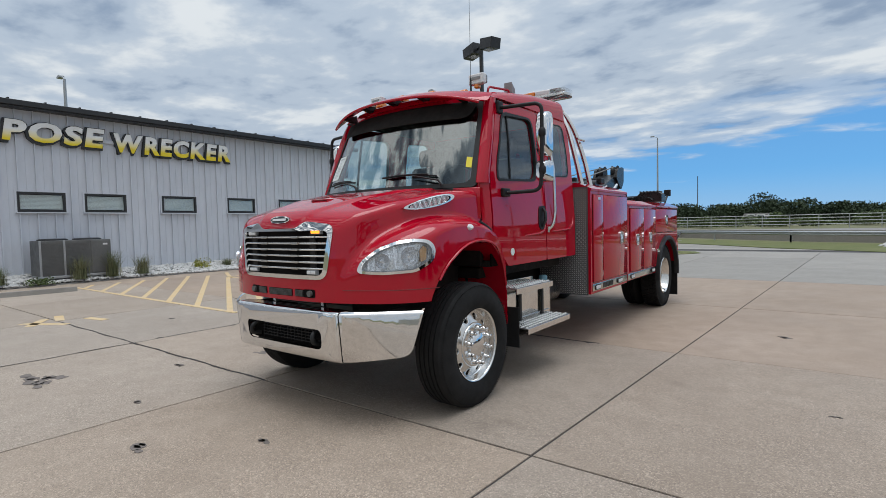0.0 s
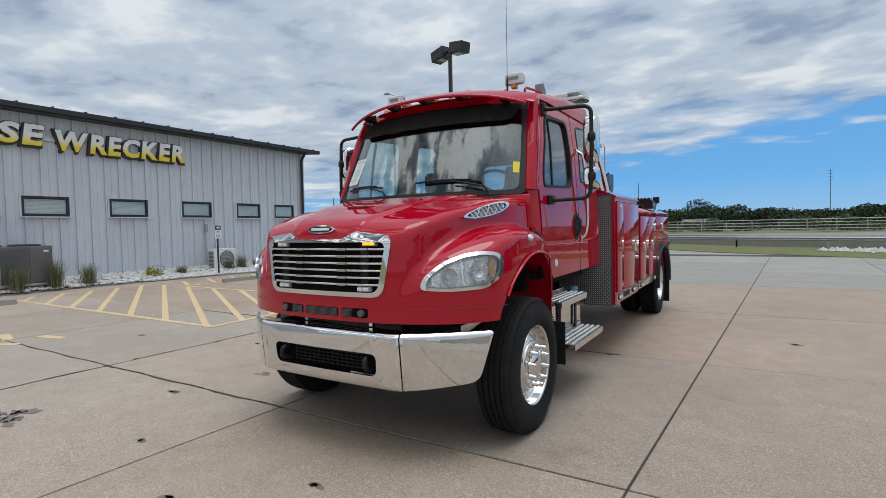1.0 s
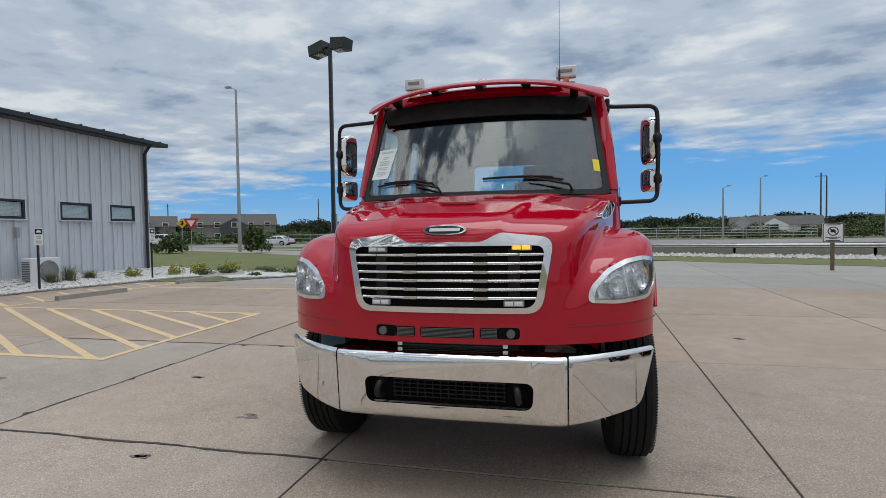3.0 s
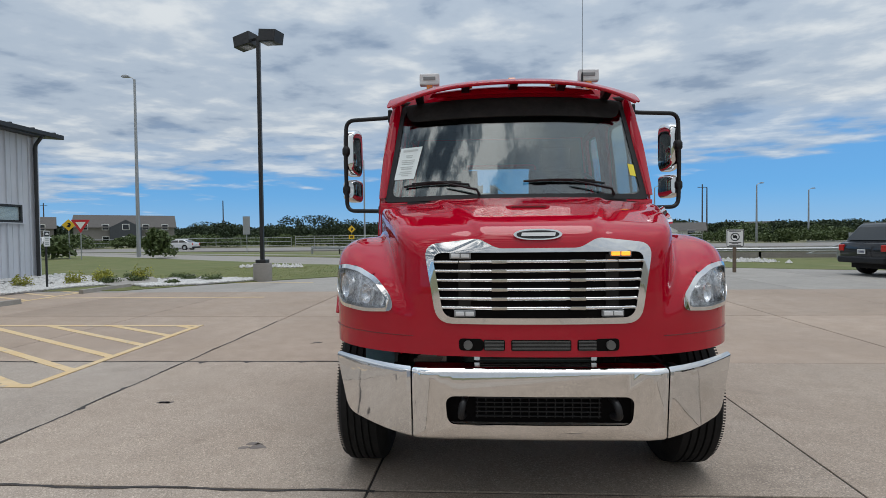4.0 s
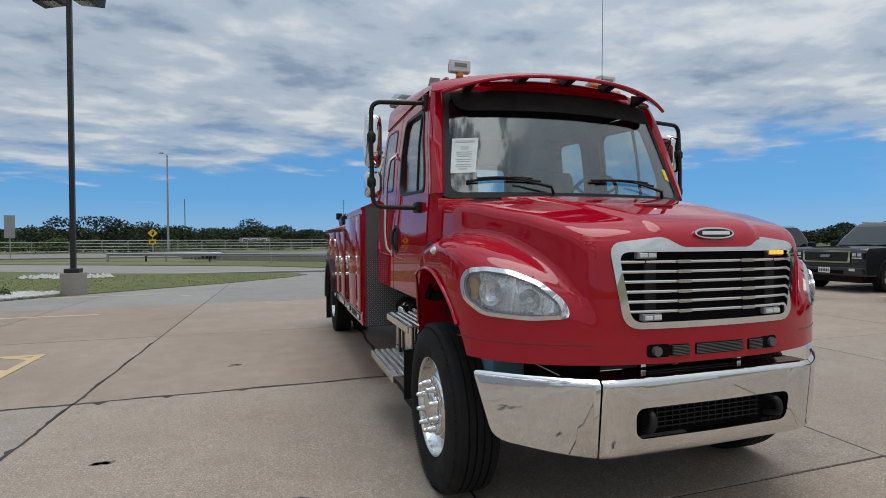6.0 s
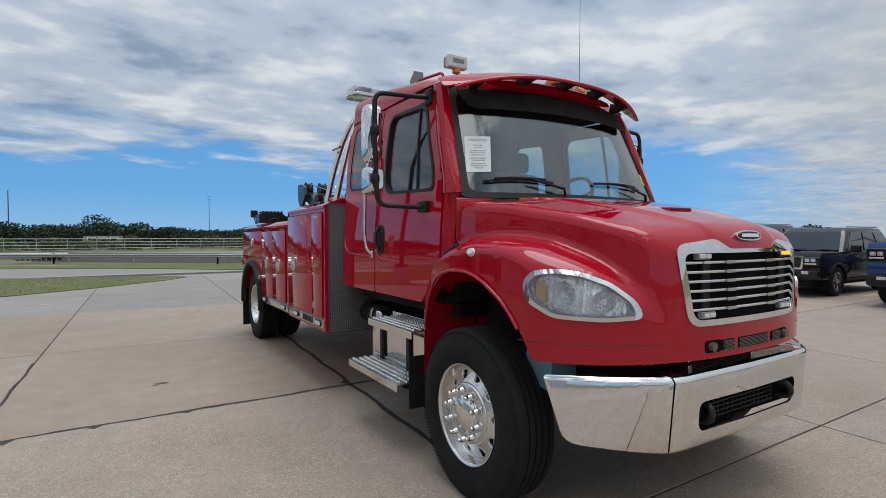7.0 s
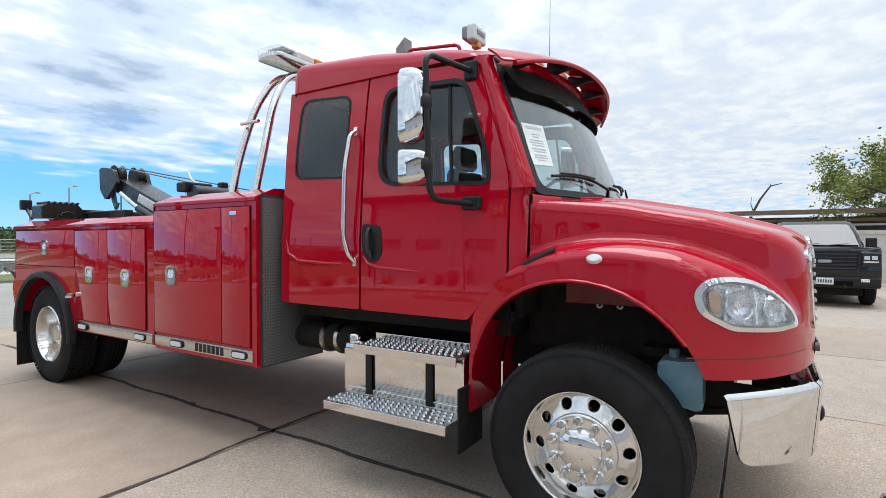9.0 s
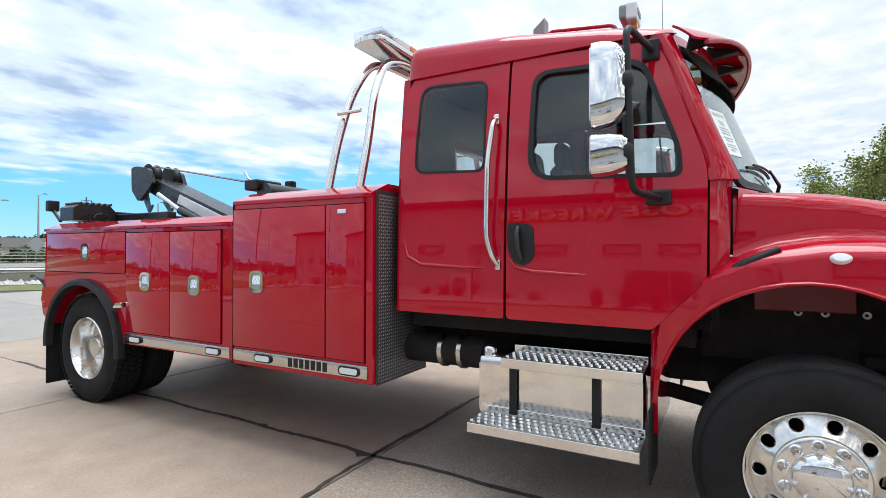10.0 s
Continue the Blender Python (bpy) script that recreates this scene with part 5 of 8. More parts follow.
# price sheet and yellow sticker on the glass
sheet_ob = part("price_sheet", sheet([(-0.955, 0.195), (-0.79, 0.20), (-0.75, 0.535), (-0.935, 0.53)], [], lambda u, v: screen(u, v, 0.003), 0.002, [("u", -0.8), ("v", 0.5)]), "paper", truck, "white printed sheet taped to the windscreen")
bm = bmesh.new()
for k, (z, w) in enumerate(((0.645, 0.13), (0.60, 0.06), (0.58, 0.05), (0.55, 0.11), (0.53, 0.11), (0.51, 0.10), (0.48, 0.11), (0.46, 0.09), (0.43, 0.10), (0.41, 0.11), (0.39, 0.06))):
    z -= 0.155
    cx = -0.86 + (z - 0.36) * 0.09
    sheet([(cx - w / 2, z), (cx + w / 2, z), (cx + w / 2, z + (0.02 if k == 0 else 0.006)), (cx - w / 2, z + (0.02 if k == 0 else 0.006))], [], lambda u, v: screen(u, v, 0.0055), 0.001, (), bm)
part("print_lines", bm, "faint", sheet_ob)
part("window_sticker", sheet([(0.90, 0.205), (0.95, 0.195), (0.95, 0.315), (0.90, 0.325)], [], lambda u, v: screen(u, v, 0.002), 0.002), "sticker", truck, "yellow square sticker on the glass")
# wipers
for x0, x1, xp in ((-0.86, -0.35, -0.27), (0.05, 0.66, 0.72)):
    def on(u, v, o=0.03):
        return screen(u, v, o)
    arm = part("wiper", tubed([on(xp, 0.0, 0.02), on((xp * 2 + x1) / 3, 0.06, 0.05), on((x0 + x1) / 2 + 0.06, 0.135, 0.05)], [0.012, 0.010, 0.006], 6), "black", truck, "black windscreen wiper", 60)
    part("wiper_blade", tubed([on(x0 + (x1 - x0) * k / 8, 0.115 + 0.02 * math.sin(k / 8 * math.pi) + (0.02 if x0 > 0 else 0.0) * (1 - k / 8), 0.018) for k in range(9)], 0.009, 6), "black", arm, "", 60)
    part("wiper_bow", tubed([on(x0 + (x1 - x0) * k / 8, 0.135 + 0.015 * math.sin(k / 8 * math.pi), 0.035) for k in range(1, 8)], 0.006, 6), "black", arm, "", 60)

# round white decal low on the driver's door
part("door_decal", sheet([(0.76 + 0.034 * math.cos(math.tau * k / 20), 1.17 + 0.034 * math.sin(math.tau * k / 20)) for k in range(20)], [], side(1, 0.003), 0.002), "paper", truck, "round white decal on the door")

# sun visor with brackets and roof lamps
def visor(u, v):
    """u -1 to 1 across; v 0 at the roof, 1 at the lip."""
    x = u * (0.955 + 0.02 * v)
    y = 0.60 - 0.17 * (1 - u * u) - (0.20 - 0.08 * abs(u) ** 3) * v + 0.0
    z = 2.660 - 0.085 * abs(u) ** 2.5 - 0.026 * v - 0.040 * v * v - 0.045 * abs(u) ** 4 * v
    return (x, y, z)


part("sun_visor", sheet(rounded([(-1, 0.0), (1, 0.0), (1.0, 1.0), (-1.0, 1.0)], [0.02, 0.02, 0.25, 0.25], 6), [], visor, -0.012, [("u", k / 14) for k in range(-13, 14)] + [("v", k / 5) for k in range(1, 5)]), "red", truck, "red fibreglass sun visor", 50)
part("visor_lip", tubed([tuple(Vector(visor(u / 16, 0.985)) + Vector((0, 0, -0.014))) for u in range(-15, 16)], 0.013, 8), "red", truck, "", 60)
for u in (-0.74, -0.37, 0.0, 0.37, 0.74):
    a, b = Vector(visor(u, 0.06)), Vector(visor(u, 0.80))
    bm = prism([(a.y + 0.02, a.z - 0.015), (b.y, b.z - 0.012), (b.y, b.z - 0.025), (a.y + 0.01, a.z - 0.085), (a.y + 0.04, a.z - 0.10)], "x", a.x - 0.03, a.x + 0.03, 0.008)
    # red brackets coloured black for the shade under the visor
    part("visor_bracket", bm, "black", truck)
for x, y in ((-0.62, 0.66), (-0.33, 0.55), (0.0, 0.50), (0.33, 0.55), (0.62, 0.66)):
    z = 2.665 - 0.10 * x * x + (y - 0.5) * 0.1
    part("roof_marker", prism(rounded([(y - 0.05, z - 0.03), (y - 0.035, z + 0.025), (y + 0.02, z + 0.028), (y + 0.08, z - 0.02)], 0.02), "x", x - 0.028, x + 0.028, 0.008), "amber", truck, "amber roof marker lamp", 40)
for s in (-1, 1):
    beacon = part("beacon", boxed((s * 0.655, 0.83, 2.795), (0.165, 0.06, 0.10), 0.012), "white_plastic", truck, "white work lamp on the roof")
    part("beacon_face", boxed((s * 0.655, 0.798, 2.80), (0.10, 0.006, 0.028), 0.002), "grey_plastic", beacon)
    bm = bmesh.new()
    box(bm, (s * 0.655, 0.875, 2.80), (0.15, 0.05, 0.085), 0.015)
    part("beacon_back", bm, "grey_plastic", beacon)
    part("beacon_foot", boxed((s * 0.655, 0.83, 2.735), (0.05, 0.05, 0.05), 0.008), "amber", beacon)
    part("roof_rail", tubed(bent([(s * 0.72, 0.90, 2.66), (s * 0.72, 0.925, 2.735), (s * 0.72, 1.30, 2.775), (s * 0.72, 1.33, 2.72)], 0.03), 0.012, 8), "red", truck, "", 60)
    part("rear_work_lamp", prism([(1.33, 2.70), (1.33, 2.86), (1.40, 2.80), (1.40, 2.70)], "x", s * 0.70 - 0.045, s * 0.70 + 0.045, 0.004), "grey_plastic", truck)
part("antenna", tubed([(0.60, 0.80, 2.62), (0.60, 0.80, 2.80), (0.60, 0.80, 2.82), (0.605, 0.79, 3.95)], [0.009, 0.009, 0.0025, 0.0012], 6), "black", truck, "thin whip antenna", 60)

# mirrors
for s in (-1, 1):
    mirror = part("mirror_arm", tubed(bent([(s * 0.965, 0.70, 2.462), (s * 1.02, 0.70, 2.455), (s * 1.35, 0.76, 2.455), (s * 1.355, 0.745, 2.1), (s * 1.345, 0.735, 1.705), (s * 1.06, 0.65, 1.695)], 0.075, 6), 0.0165, 10), "black", truck, "black tubular mirror arm", 60)
    part("arm_foot", boxed((s * (side_x(2.46) + 0.012), 0.70, 2.462), (0.035, 0.085, 0.11), 0.012), "black", mirror)
    part("arm_foot", boxed((s * (side_x(1.7) + 0.016), 0.655, 1.70), (0.04, 0.12, 0.075), 0.012), "black", mirror)
    for z0, z1, d, name in ((2.005, 2.40, 0.15, "mirror"), (1.785, 1.975, 0.16, "convex_mirror")):
        zc, h = (z0 + z1) / 2, (z1 - z0) / 2
        bm = bmesh.new()
        rows = []
        n = 9
        for i in range(n):
            t = i / (n - 1)
            k = math.sqrt(max(0.0, 1 - (t * 0.97) ** 2.4))
            rows.append([(s * (1.315 + 0.02 * t + (u) * 0.068 * (0.45 + 0.55 * k)), 0.910 - d * t, zc + v * h * (0.55 + 0.45 * k)) for u, v in rounded([(-1, -1), (1, -1), (1, 1), (-1, 1)], 0.55, 5)])
        vs = grid_mesh(bm, rows, True)
        bm.faces.new(vs[-1])
        bm.faces.new(vs[0])
        head = part(name, bm, "chrome", mirror, "chrome mirror shell", 50)
        part("mirror_glass", boxed((s * 1.315, 0.914, zc), (0.12, 0.006, h * 1.7), 0.002), "chrome", mirror)
    for z in (2.20, 1.88):
        bm = bmesh.new()
        lathe(bm, [(0.0, 0.04), (0.02, 0.04), (0.032, 0.02), (0.032, -0.02), (0.02, -0.04), (0, -0.04)], 14, Matrix.Translation((s * 1.352, 0.755, z)) @ Matrix.Rotation(radians(90), 4, "Y"))
        part("arm_clamp", bm, "black", mirror, "", 50)

# ---- wrecker body ----
BXS = 1.19
body = {}
for s in (-1, 1):
    # tall front compartment and long low one
    tall = part("tall_compartment", prism(rounded([(s * 0.62, 0.60), (s * BXS, 0.60), (s * BXS, 1.775), (s * (BXS + 0.012), 1.775), (s * (BXS + 0.012), 1.80), (s * 1.03, 1.872), (s * 0.62, 1.872)], 0.004, 1), "y", 2.285, 3.563), "red", truck, "tall red tool compartment", 30)
    low_outline = [(s * 0.62, 0.62), (s * BXS, 0.62), (s * BXS, 1.625), (s * (BXS + 0.012), 1.625), (s * (BXS + 0.012), 1.65), (s * 1.06, 1.715), (s * 0.62, 1.715)]
    low = bmesh.new()
    # cut round the rear wheel
    flank = [(3.567, 0.62), (5.0, 0.62), (5.02, 0.70)] + [(5.66 - 0.645 * math.cos(radians(a)), 0.55 + 0.60 * math.sin(radians(a))) for a in range(15, 166, 10)] + [(6.30, 0.70), (6.44, 0.80), (6.48, 0.95), (6.40, 1.25), (6.385, 1.625), (3.567, 1.625)]
    prism(flank, "x", s * 0.80, s * BXS, 0, low)
    prism([(3.567, 0.9), (6.3, 0.9), (6.3, 1.62), (3.567, 1.62)], "x", s * 0.62, s * 0.80, 0, low)
    low_ob = part("low_compartment", low, "red", truck, "long low red tool compartment", 30)
    part("top_cap", prism([(s * 0.62, 1.628), (s * (BXS + 0.014), 1.628), (s * (BXS + 0.014), 1.652), (s * 1.06, 1.715), (s * 0.62, 1.715)], "y", 3.567, 6.40, 0.003), "red", low_ob, "", 30)
    # doors
    def door_plate(y0, y1, z0, z1, own, latch=None):
        d = part("compartment_door", boxed((s * (BXS + 0.006), (y0 + y1) / 2, (z0 + z1) / 2), (0.016, y1 - y0, z1 - z0), 0.004), "red", own, "red flush compartment door", 40)
        if latch:
            y, z = latch
            o = rounded([(y - 0.068, z - 0.078), (y + 0.068, z - 0.078), (y + 0.068, z + 0.078), (y - 0.068, z + 0.078)], 0.05, 5)
            i = rounded([(y - 0.048, z - 0.056), (y + 0.048, z - 0.056), (y + 0.048, z + 0.056), (y - 0.048, z + 0.056)], 0.032, 5)
            la = part("latch", sheet(o, [i], lambda u, v: (s * (BXS + 0.026), u, v), s * 0.02), "chrome", d, "chrome paddle latch", 40)
            part("latch_bowl", sheet(i, [], lambda u, v: (s * (BXS + 0.017), u, v), s * 0.004), "galv", d)
            part("paddle", sheet(rounded([(y - 0.042, z - 0.02), (y + 0.042, z - 0.02), (y + 0.038, z + 0.045), (y - 0.038, z + 0.045)], 0.014), [], lambda u, v: (s * (BXS + 0.024 - (v - z) * 0.1), u, v), s * 0.006), "lamp_silver", d)
        return d

    door_plate(2.665, 3.555, 0.735, 1.735, tall, (3.30, 1.215))
    door_plate(2.345, 2.655, 0.735, 1.735, tall)
    door_plate(3.70, 4.318, 0.735, 1.59, low_ob, (4.00, 1.165))
    door_plate(4.328, 4.945, 0.735, 1.59, low_ob, (4.65, 1.175))
    door_plate(4.962, 6.33, 1.235, 1.60, low_ob, (5.60, 1.425))
    # near-black plates behind the doors paint the shade of their gaps
    part("shut_line", boxed((s * (BXS + 0.0005), 2.95, 1.235), (0.004, 1.225, 1.012)), "gap", tall)
    part("shut_line", boxed((s * (BXS + 0.0005), 4.322, 1.162), (0.004, 1.26, 0.87)), "gap", low_ob)
    part("shut_line", boxed((s * (BXS + 0.0005), 5.646, 1.418), (0.004, 1.38, 0.38)), "gap", low_ob)
    part("shut_line", boxed((s * (BXS + 0.001), 3.565, 1.2), (0.012, 0.008, 1.15)), "gap", low_ob)
    part("keylock", boxed((s * (BXS + 0.015), 2.52, 1.69), (0.012, 0.07, 0.03), 0.005), "chrome", tall)
    # polished rocker strip with lamps and bars for the maker's name
    for y0, y1 in ((2.32, 3.555), (3.60, 4.975)):
        strip = part("rocker_strip", boxed((s * (BXS + 0.004), (y0 + y1) / 2, 0.672), (0.012, y1 - y0, 0.082), 0.003), "steel", truck, "polished stainless rocker strip", 40)
        for y in ((2.46, 3.24) if y0 < 3 else (3.78, 4.80)):
            lamp = part("rocker_lamp", sheet(rounded([(y - 0.085, 0.642), (y + 0.085, 0.642), (y + 0.085, 0.700), (y - 0.085, 0.700)], 0.028), [], lambda u, v: (s * (BXS + 0.02), u, v), s * 0.012), "black", strip)
            part("lamp_lens", sheet(rounded([(y - 0.07, 0.652), (y + 0.07, 0.652), (y + 0.07, 0.690), (y - 0.07, 0.690)], 0.018), [], lambda u, v: (s * (BXS + 0.025), u, v), s * 0.006), "white_plastic", strip)
        if y0 < 3:
            bm = bmesh.new()
            for k in range(7):
                box(bm, (s * (BXS + 0.011), 2.665 + k * 0.052, 0.672), (0.004, 0.036, 0.062), 0.001)
            part("name_bars", bm, "black", strip)
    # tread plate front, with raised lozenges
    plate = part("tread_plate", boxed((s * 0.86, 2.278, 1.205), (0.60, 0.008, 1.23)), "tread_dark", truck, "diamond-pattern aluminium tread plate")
    bm = bmesh.new()
    for i in range(26):
        for k in range(54):
            x, z = 0.572 + i * 0.0225, 0.610 + k * 0.0222
            m = Matrix.Translation((s * x, 2.274, z)) @ Matrix.Rotation(radians(45 if (i + k) % 2 else -45), 4, "Y")
            vs = [bm.verts.new(m @ Vector(p)) for p in ((-0.012, 0, 0), (0, 0, -0.0035), (0.012, 0, 0), (0, 0, 0.0035), (0, -0.003, 0))]
            for q in ((0, 1), (1, 2), (2, 3), (3, 0)):
                bm.faces.new((vs[q[0]], vs[q[1]], vs[4]))
    part("lozenges", bm, "tread", plate)
    # fender flare over the rear wheels
    bm = bmesh.new()
    rows = []
    for a in range(-6, 187, 8):
        c, q = math.cos(radians(a)), math.sin(radians(a))
        rows.append([(s * x, 5.66 - (0.635 + dr) * c, 0.55 + (0.595 + dr) * q) for x, dr in ((BXS - 0.01, 0.03), (BXS + 0.045, 0.025), (BXS + 0.06, 0.0), (BXS + 0.05, -0.03), (BXS - 0.01, -0.04))])
    grid_mesh(bm, rows, True)
    part("fender_flare", bm, "black", truck, "black rubber fender flare", 50)
    part("clearance_lamp", prism(rounded([(4.96, 0.94), (5.10, 0.93), (5.06, 0.975), (4.97, 0.985)], 0.012), "x", s * BXS, s * (BXS + 0.04), 0.004), "chrome", truck)
    part("rear_marker", boxed((s * 1.185, 6.425, 0.90), (0.03, 0.05, 0.05), 0.01), "red_lens", truck)
    part("mud_flap", boxed((s * 0.93, 6.30, 0.42), (0.58, 0.015, 0.62), 0.004), "rubber", truck, "black rear mud flap")
    part("tie_hook", tubed([(s * 1.17, 6.38, 1.05), (s * 1.20, 6.46, 1.14), (s * 1.20, 6.62, 1.19), (s * 1.20, 6.66, 1.17)], [0.018, 0.016, 0.014, 0.016], 6), "black_paint", truck)
    # hoop tubes
    for y0, yt in ((2.55, 2.58), (2.83, 2.72)):
        part("light_hoop", tubed(bent([(s * 0.985, y0, 1.86), (s * 0.915, y0 - 0.02, 2.2), (s * 0.80, (y0 + yt) / 2, 2.58), (s * 0.66, yt, 2.83), (s * 0.45, yt, 2.91), (0, yt, 2.93)], 0.20, 6), 0.03, 10), "alu", truck, "polished aluminium light hoop", 60)
    part("hoop_rung", tubed([(s * 0.92, 2.59, 2.42), (s * 0.92, 2.80, 2.42)], 0.014, 8), "alu", truck)
    part("deck_wall", boxed((s * 0.62, 4.9, 1.5), (0.03, 2.8, 0.5)), "red_matt", truck)
# light bar
bar = part("light_bar", prism(rounded([(-0.78, 2.50), (0.78, 2.50), (0.82, 2.58), (0.82, 2.68), (0.78, 2.78), (-0.78, 2.78), (-0.82, 2.68), (-0.82, 2.58)], 0.03), "z", 2.955, 2.985, 0.006), "alu", truck, "low-profile emergency light bar", 40)
for k in range(8):
    x0 = -0.80 + k * 0.20
    part("bar_module", boxed((x0 + 0.10, 2.64, 3.018), (0.19, 0.255, 0.062), 0.015), "lens" if k in (0, 7) else ("amber" if k in (2, 5) else "white_plastic"), bar)
part("bar_top", boxed((0, 2.64, 3.052), (1.44, 0.18, 0.012), 0.004), "white_plastic", bar)
part("deck", boxed((0, 4.35, 1.45), (1.28, 4.1, 0.06)), "black_paint", truck)
part("body_rear", boxed((0, 6.36, 1.15), (1.7, 0.06, 0.9)), "red", truck)
# boom, winches and rear gear
boom = part("boom", prism([(4.2, 1.52), (4.1, 1.66), (4.9, 1.80), (6.28, 2.30), (6.36, 2.14), (5.4, 1.74), (4.9, 1.52)], "x", -0.17, 0.17, 0.01), "black_paint", truck, "black recovery boom")
part("boom_stage", prism([(5.0, 1.80), (5.75, 2.075), (5.80, 1.98), (5.2, 1.74)], "x", -0.178, 0.178, 0.01), "white_plastic", boom)
for x in (-0.24, 0.16):
    part("boom_head", prism(rounded([(6.16, 2.22), (6.24, 2.40), (6.46, 2.44), (6.58, 2.43), (6.57, 2.16), (6.44, 2.02), (6.34, 2.08)], 0.035), "x", x, x + 0.05), "black_paint", boom)
for x in (-0.12, 0.12):
    bm = bmesh.new()
    lathe(bm, [(0.0, -0.05), (0.13, -0.05), (0.105, -0.02), (0.105, 0.02), (0.13, 0.05), (0, 0.05)], 24, Matrix.Translation((x, 6.36, 2.34)))
    part("sheave", bm, "black", boom, "", 40)
    part("wire_rope", tubed([(x, 6.30, 2.44), (x * 2.5, 3.95, 2.02)], 0.009, 6), "wire", boom)
    part("hook_block", tubed([(x, 6.48, 2.20), (x, 6.46, 2.04), (x * 1.1, 6.38, 1.92), (x * 1.1, 6.32, 1.98)], [0.02, 0.034, 0.026, 0.014], 8), "blue_plastic", boom, "blue hook latch", 60)
for s in (-1, 1):
    part("boom_ram", tubed([(s * 0.26, 4.6, 1.50), (s * 0.26, 5.6, 1.88)], 0.045, 10), "black_paint", boom, "", 60)
    part("ram_rod", tubed([(s * 0.26, 5.6, 1.88), (s * 0.26, 6.0, 2.08)], 0.028, 10), "chrome", boom, "", 60)
    winch = part("winch", tubed([(s * 0.25, 3.78, 1.93), (s * 0.72, 3.78, 1.93)], 0.085, 16), "black_paint", truck, "black hydraulic winch", 40)
    part("winch_motor", boxed((s * 0.62, 3.90, 2.0), (0.28, 0.16, 0.09), 0.015), "black", winch)
    part("winch_cap", boxed((s * 0.36, 3.84, 2.03), (0.07, 0.09, 0.09), 0.015), "black", winch)
    part("towing_arm", boxed((s * 0.42, 6.1, 1.80), (0.10, 1.2, 0.11), 0.01), "black_paint", truck)
rack = part("tow_crossbar", boxed((0, 6.55, 1.84), (1.80, 0.14, 0.09), 0.01), "black_paint", truck, "black towing crossbar")
for s in (-1, 1):
    bm = bmesh.new()
    prism([(s * 0.50, 1.88), (s * 0.56, 1.945), (s * 0.86, 1.945), (s * 0.93, 1.90), (s * 0.93, 1.76), (s * 0.50, 1.76)], "y", 6.42, 6.70, 0.008, bm)
    part("tyre_cradle", bm, "black_paint", rack, "ribbed black wheel cradle")
bm = bmesh.new()
for s in (-1, 1):
    for k in range(6):
        tube(bm, [(s * (0.56 + k * 0.06), 6.40, 1.95), (s * (0.56 + k * 0.06), 6.72, 1.95)], 0.014, 6)
part("cradle_ribs", bm, "black_paint", rack)
for s in (-1, 1):
    part("work_lamp", boxed((s * 0.92, 6.88, 1.93), (0.11, 0.08, 0.12), 0.012), "black", truck, "black rear work lamp")
    part("lamp_post", tubed([(s * 0.92, 6.86, 1.88), (s * 0.92, 6.70, 1.76)], 0.02, 6), "black_paint", truck)
    part("coil_hose", tubed([(s * (0.70 + 0.09 * math.cos(k * 0.8)), 6.30 + 0.012 * k, 1.79 + 0.05 * math.sin(k * 0.8)) for k in range(34)], 0.009, 5), "black", truck)
part("lever", tubed([(-0.28, 4.1, 1.95), (-0.28, 4.5, 2.16), (-0.28, 4.55, 2.23)], 0.012, 6), "alu", truck)

# ---- chassis ----
for s in (-1, 1):
    part("frame_rail", boxed((s * 0.43, 2.9, 0.82), (0.08, 7.0, 0.26), 0.01), "dark", truck)
    part("leaf_spring", tubed([(s * 0.43, -0.65, 0.62), (s * 0.43, 0.0, 0.50), (s * 0.43, 0.7, 0.62)], 0.045, 6), "dark", truck)
part("front_axle", boxed((0, 0, 0.47), (1.7, 0.12, 0.12), 0.02), "dark", truck)
part("rear_axle", boxed((0, 5.68, 0.5), (1.5, 0.18, 0.18), 0.03), "dark", truck)
bm = bmesh.new()
lathe(bm, [(0, -0.2), (0.2, -0.16), (0.24, 0), (0.2, 0.16), (0, 0.2)], 20, Matrix.Translation((0, 5.68, 0.5)))
part("differential", bm, "dark", truck, "", 50)
part("drive_shaft", tubed([(0, 0.6, 0.72), (0, 5.6, 0.52)], 0.06, 10), "dark", truck)
part("engine", boxed((0, -0.05, 1.0), (0.8, 1.0, 0.5), 0.05), "green_paint", truck)
part("gearbox", boxed((0, 0.95, 0.85), (0.5, 1.0, 0.45), 0.06), "dark", truck)
part("cab_underside", boxed((0, 1.35, 0.99), (1.7, 1.7, 0.10), 0.01), "dark", truck)
for s in (-1, 1):
    part("steering_rod", tubed([(s * 0.62, 0.35, 0.66), (s * 0.85, 0.1, 0.62), (s * 0.95, -0.2, 0.60)], 0.03, 8), "dark", truck)
for s in (-1, 1):
    part("inner_panel", boxed((s * 0.62, -0.02, 1.05), (0.02, 1.0, 0.36)), "dark", truck)
    for y in (-0.22, -0.06, 0.05):
        bm = bmesh.new()
        lathe(bm, [(0.018, 0.006), (0.018, -0.004), (0.008, -0.004)], 12, Matrix.Translation((s * 0.655, y, 1.13)) @ Matrix.Rotation(radians(0 if s > 0 else 180), 4, "Z"))
        part("grommet", bm, "white_plastic", truck)
    bm = bmesh.new()
    rows = [[(s * x, ARCH_Y + 0.604 * math.cos(radians(a)), ARCH_Z + 0.604 * math.sin(radians(a)) - (0.17 if a < -1 else 0)) for x in (0.36, 0.48, 0.61)] for a in (-2, 0, 10, 20, 30, 40, 50, 60, 70, 80)]
    grid_mesh(bm, rows)
    part("wheel_house_liner", bm, "red", truck, "red wheel house liner", 50)
    part("heat_shield", boxed((s * 0.66, 0.03, 1.20), (0.02, 0.42, 0.13), 0.005), "red_matt", truck)
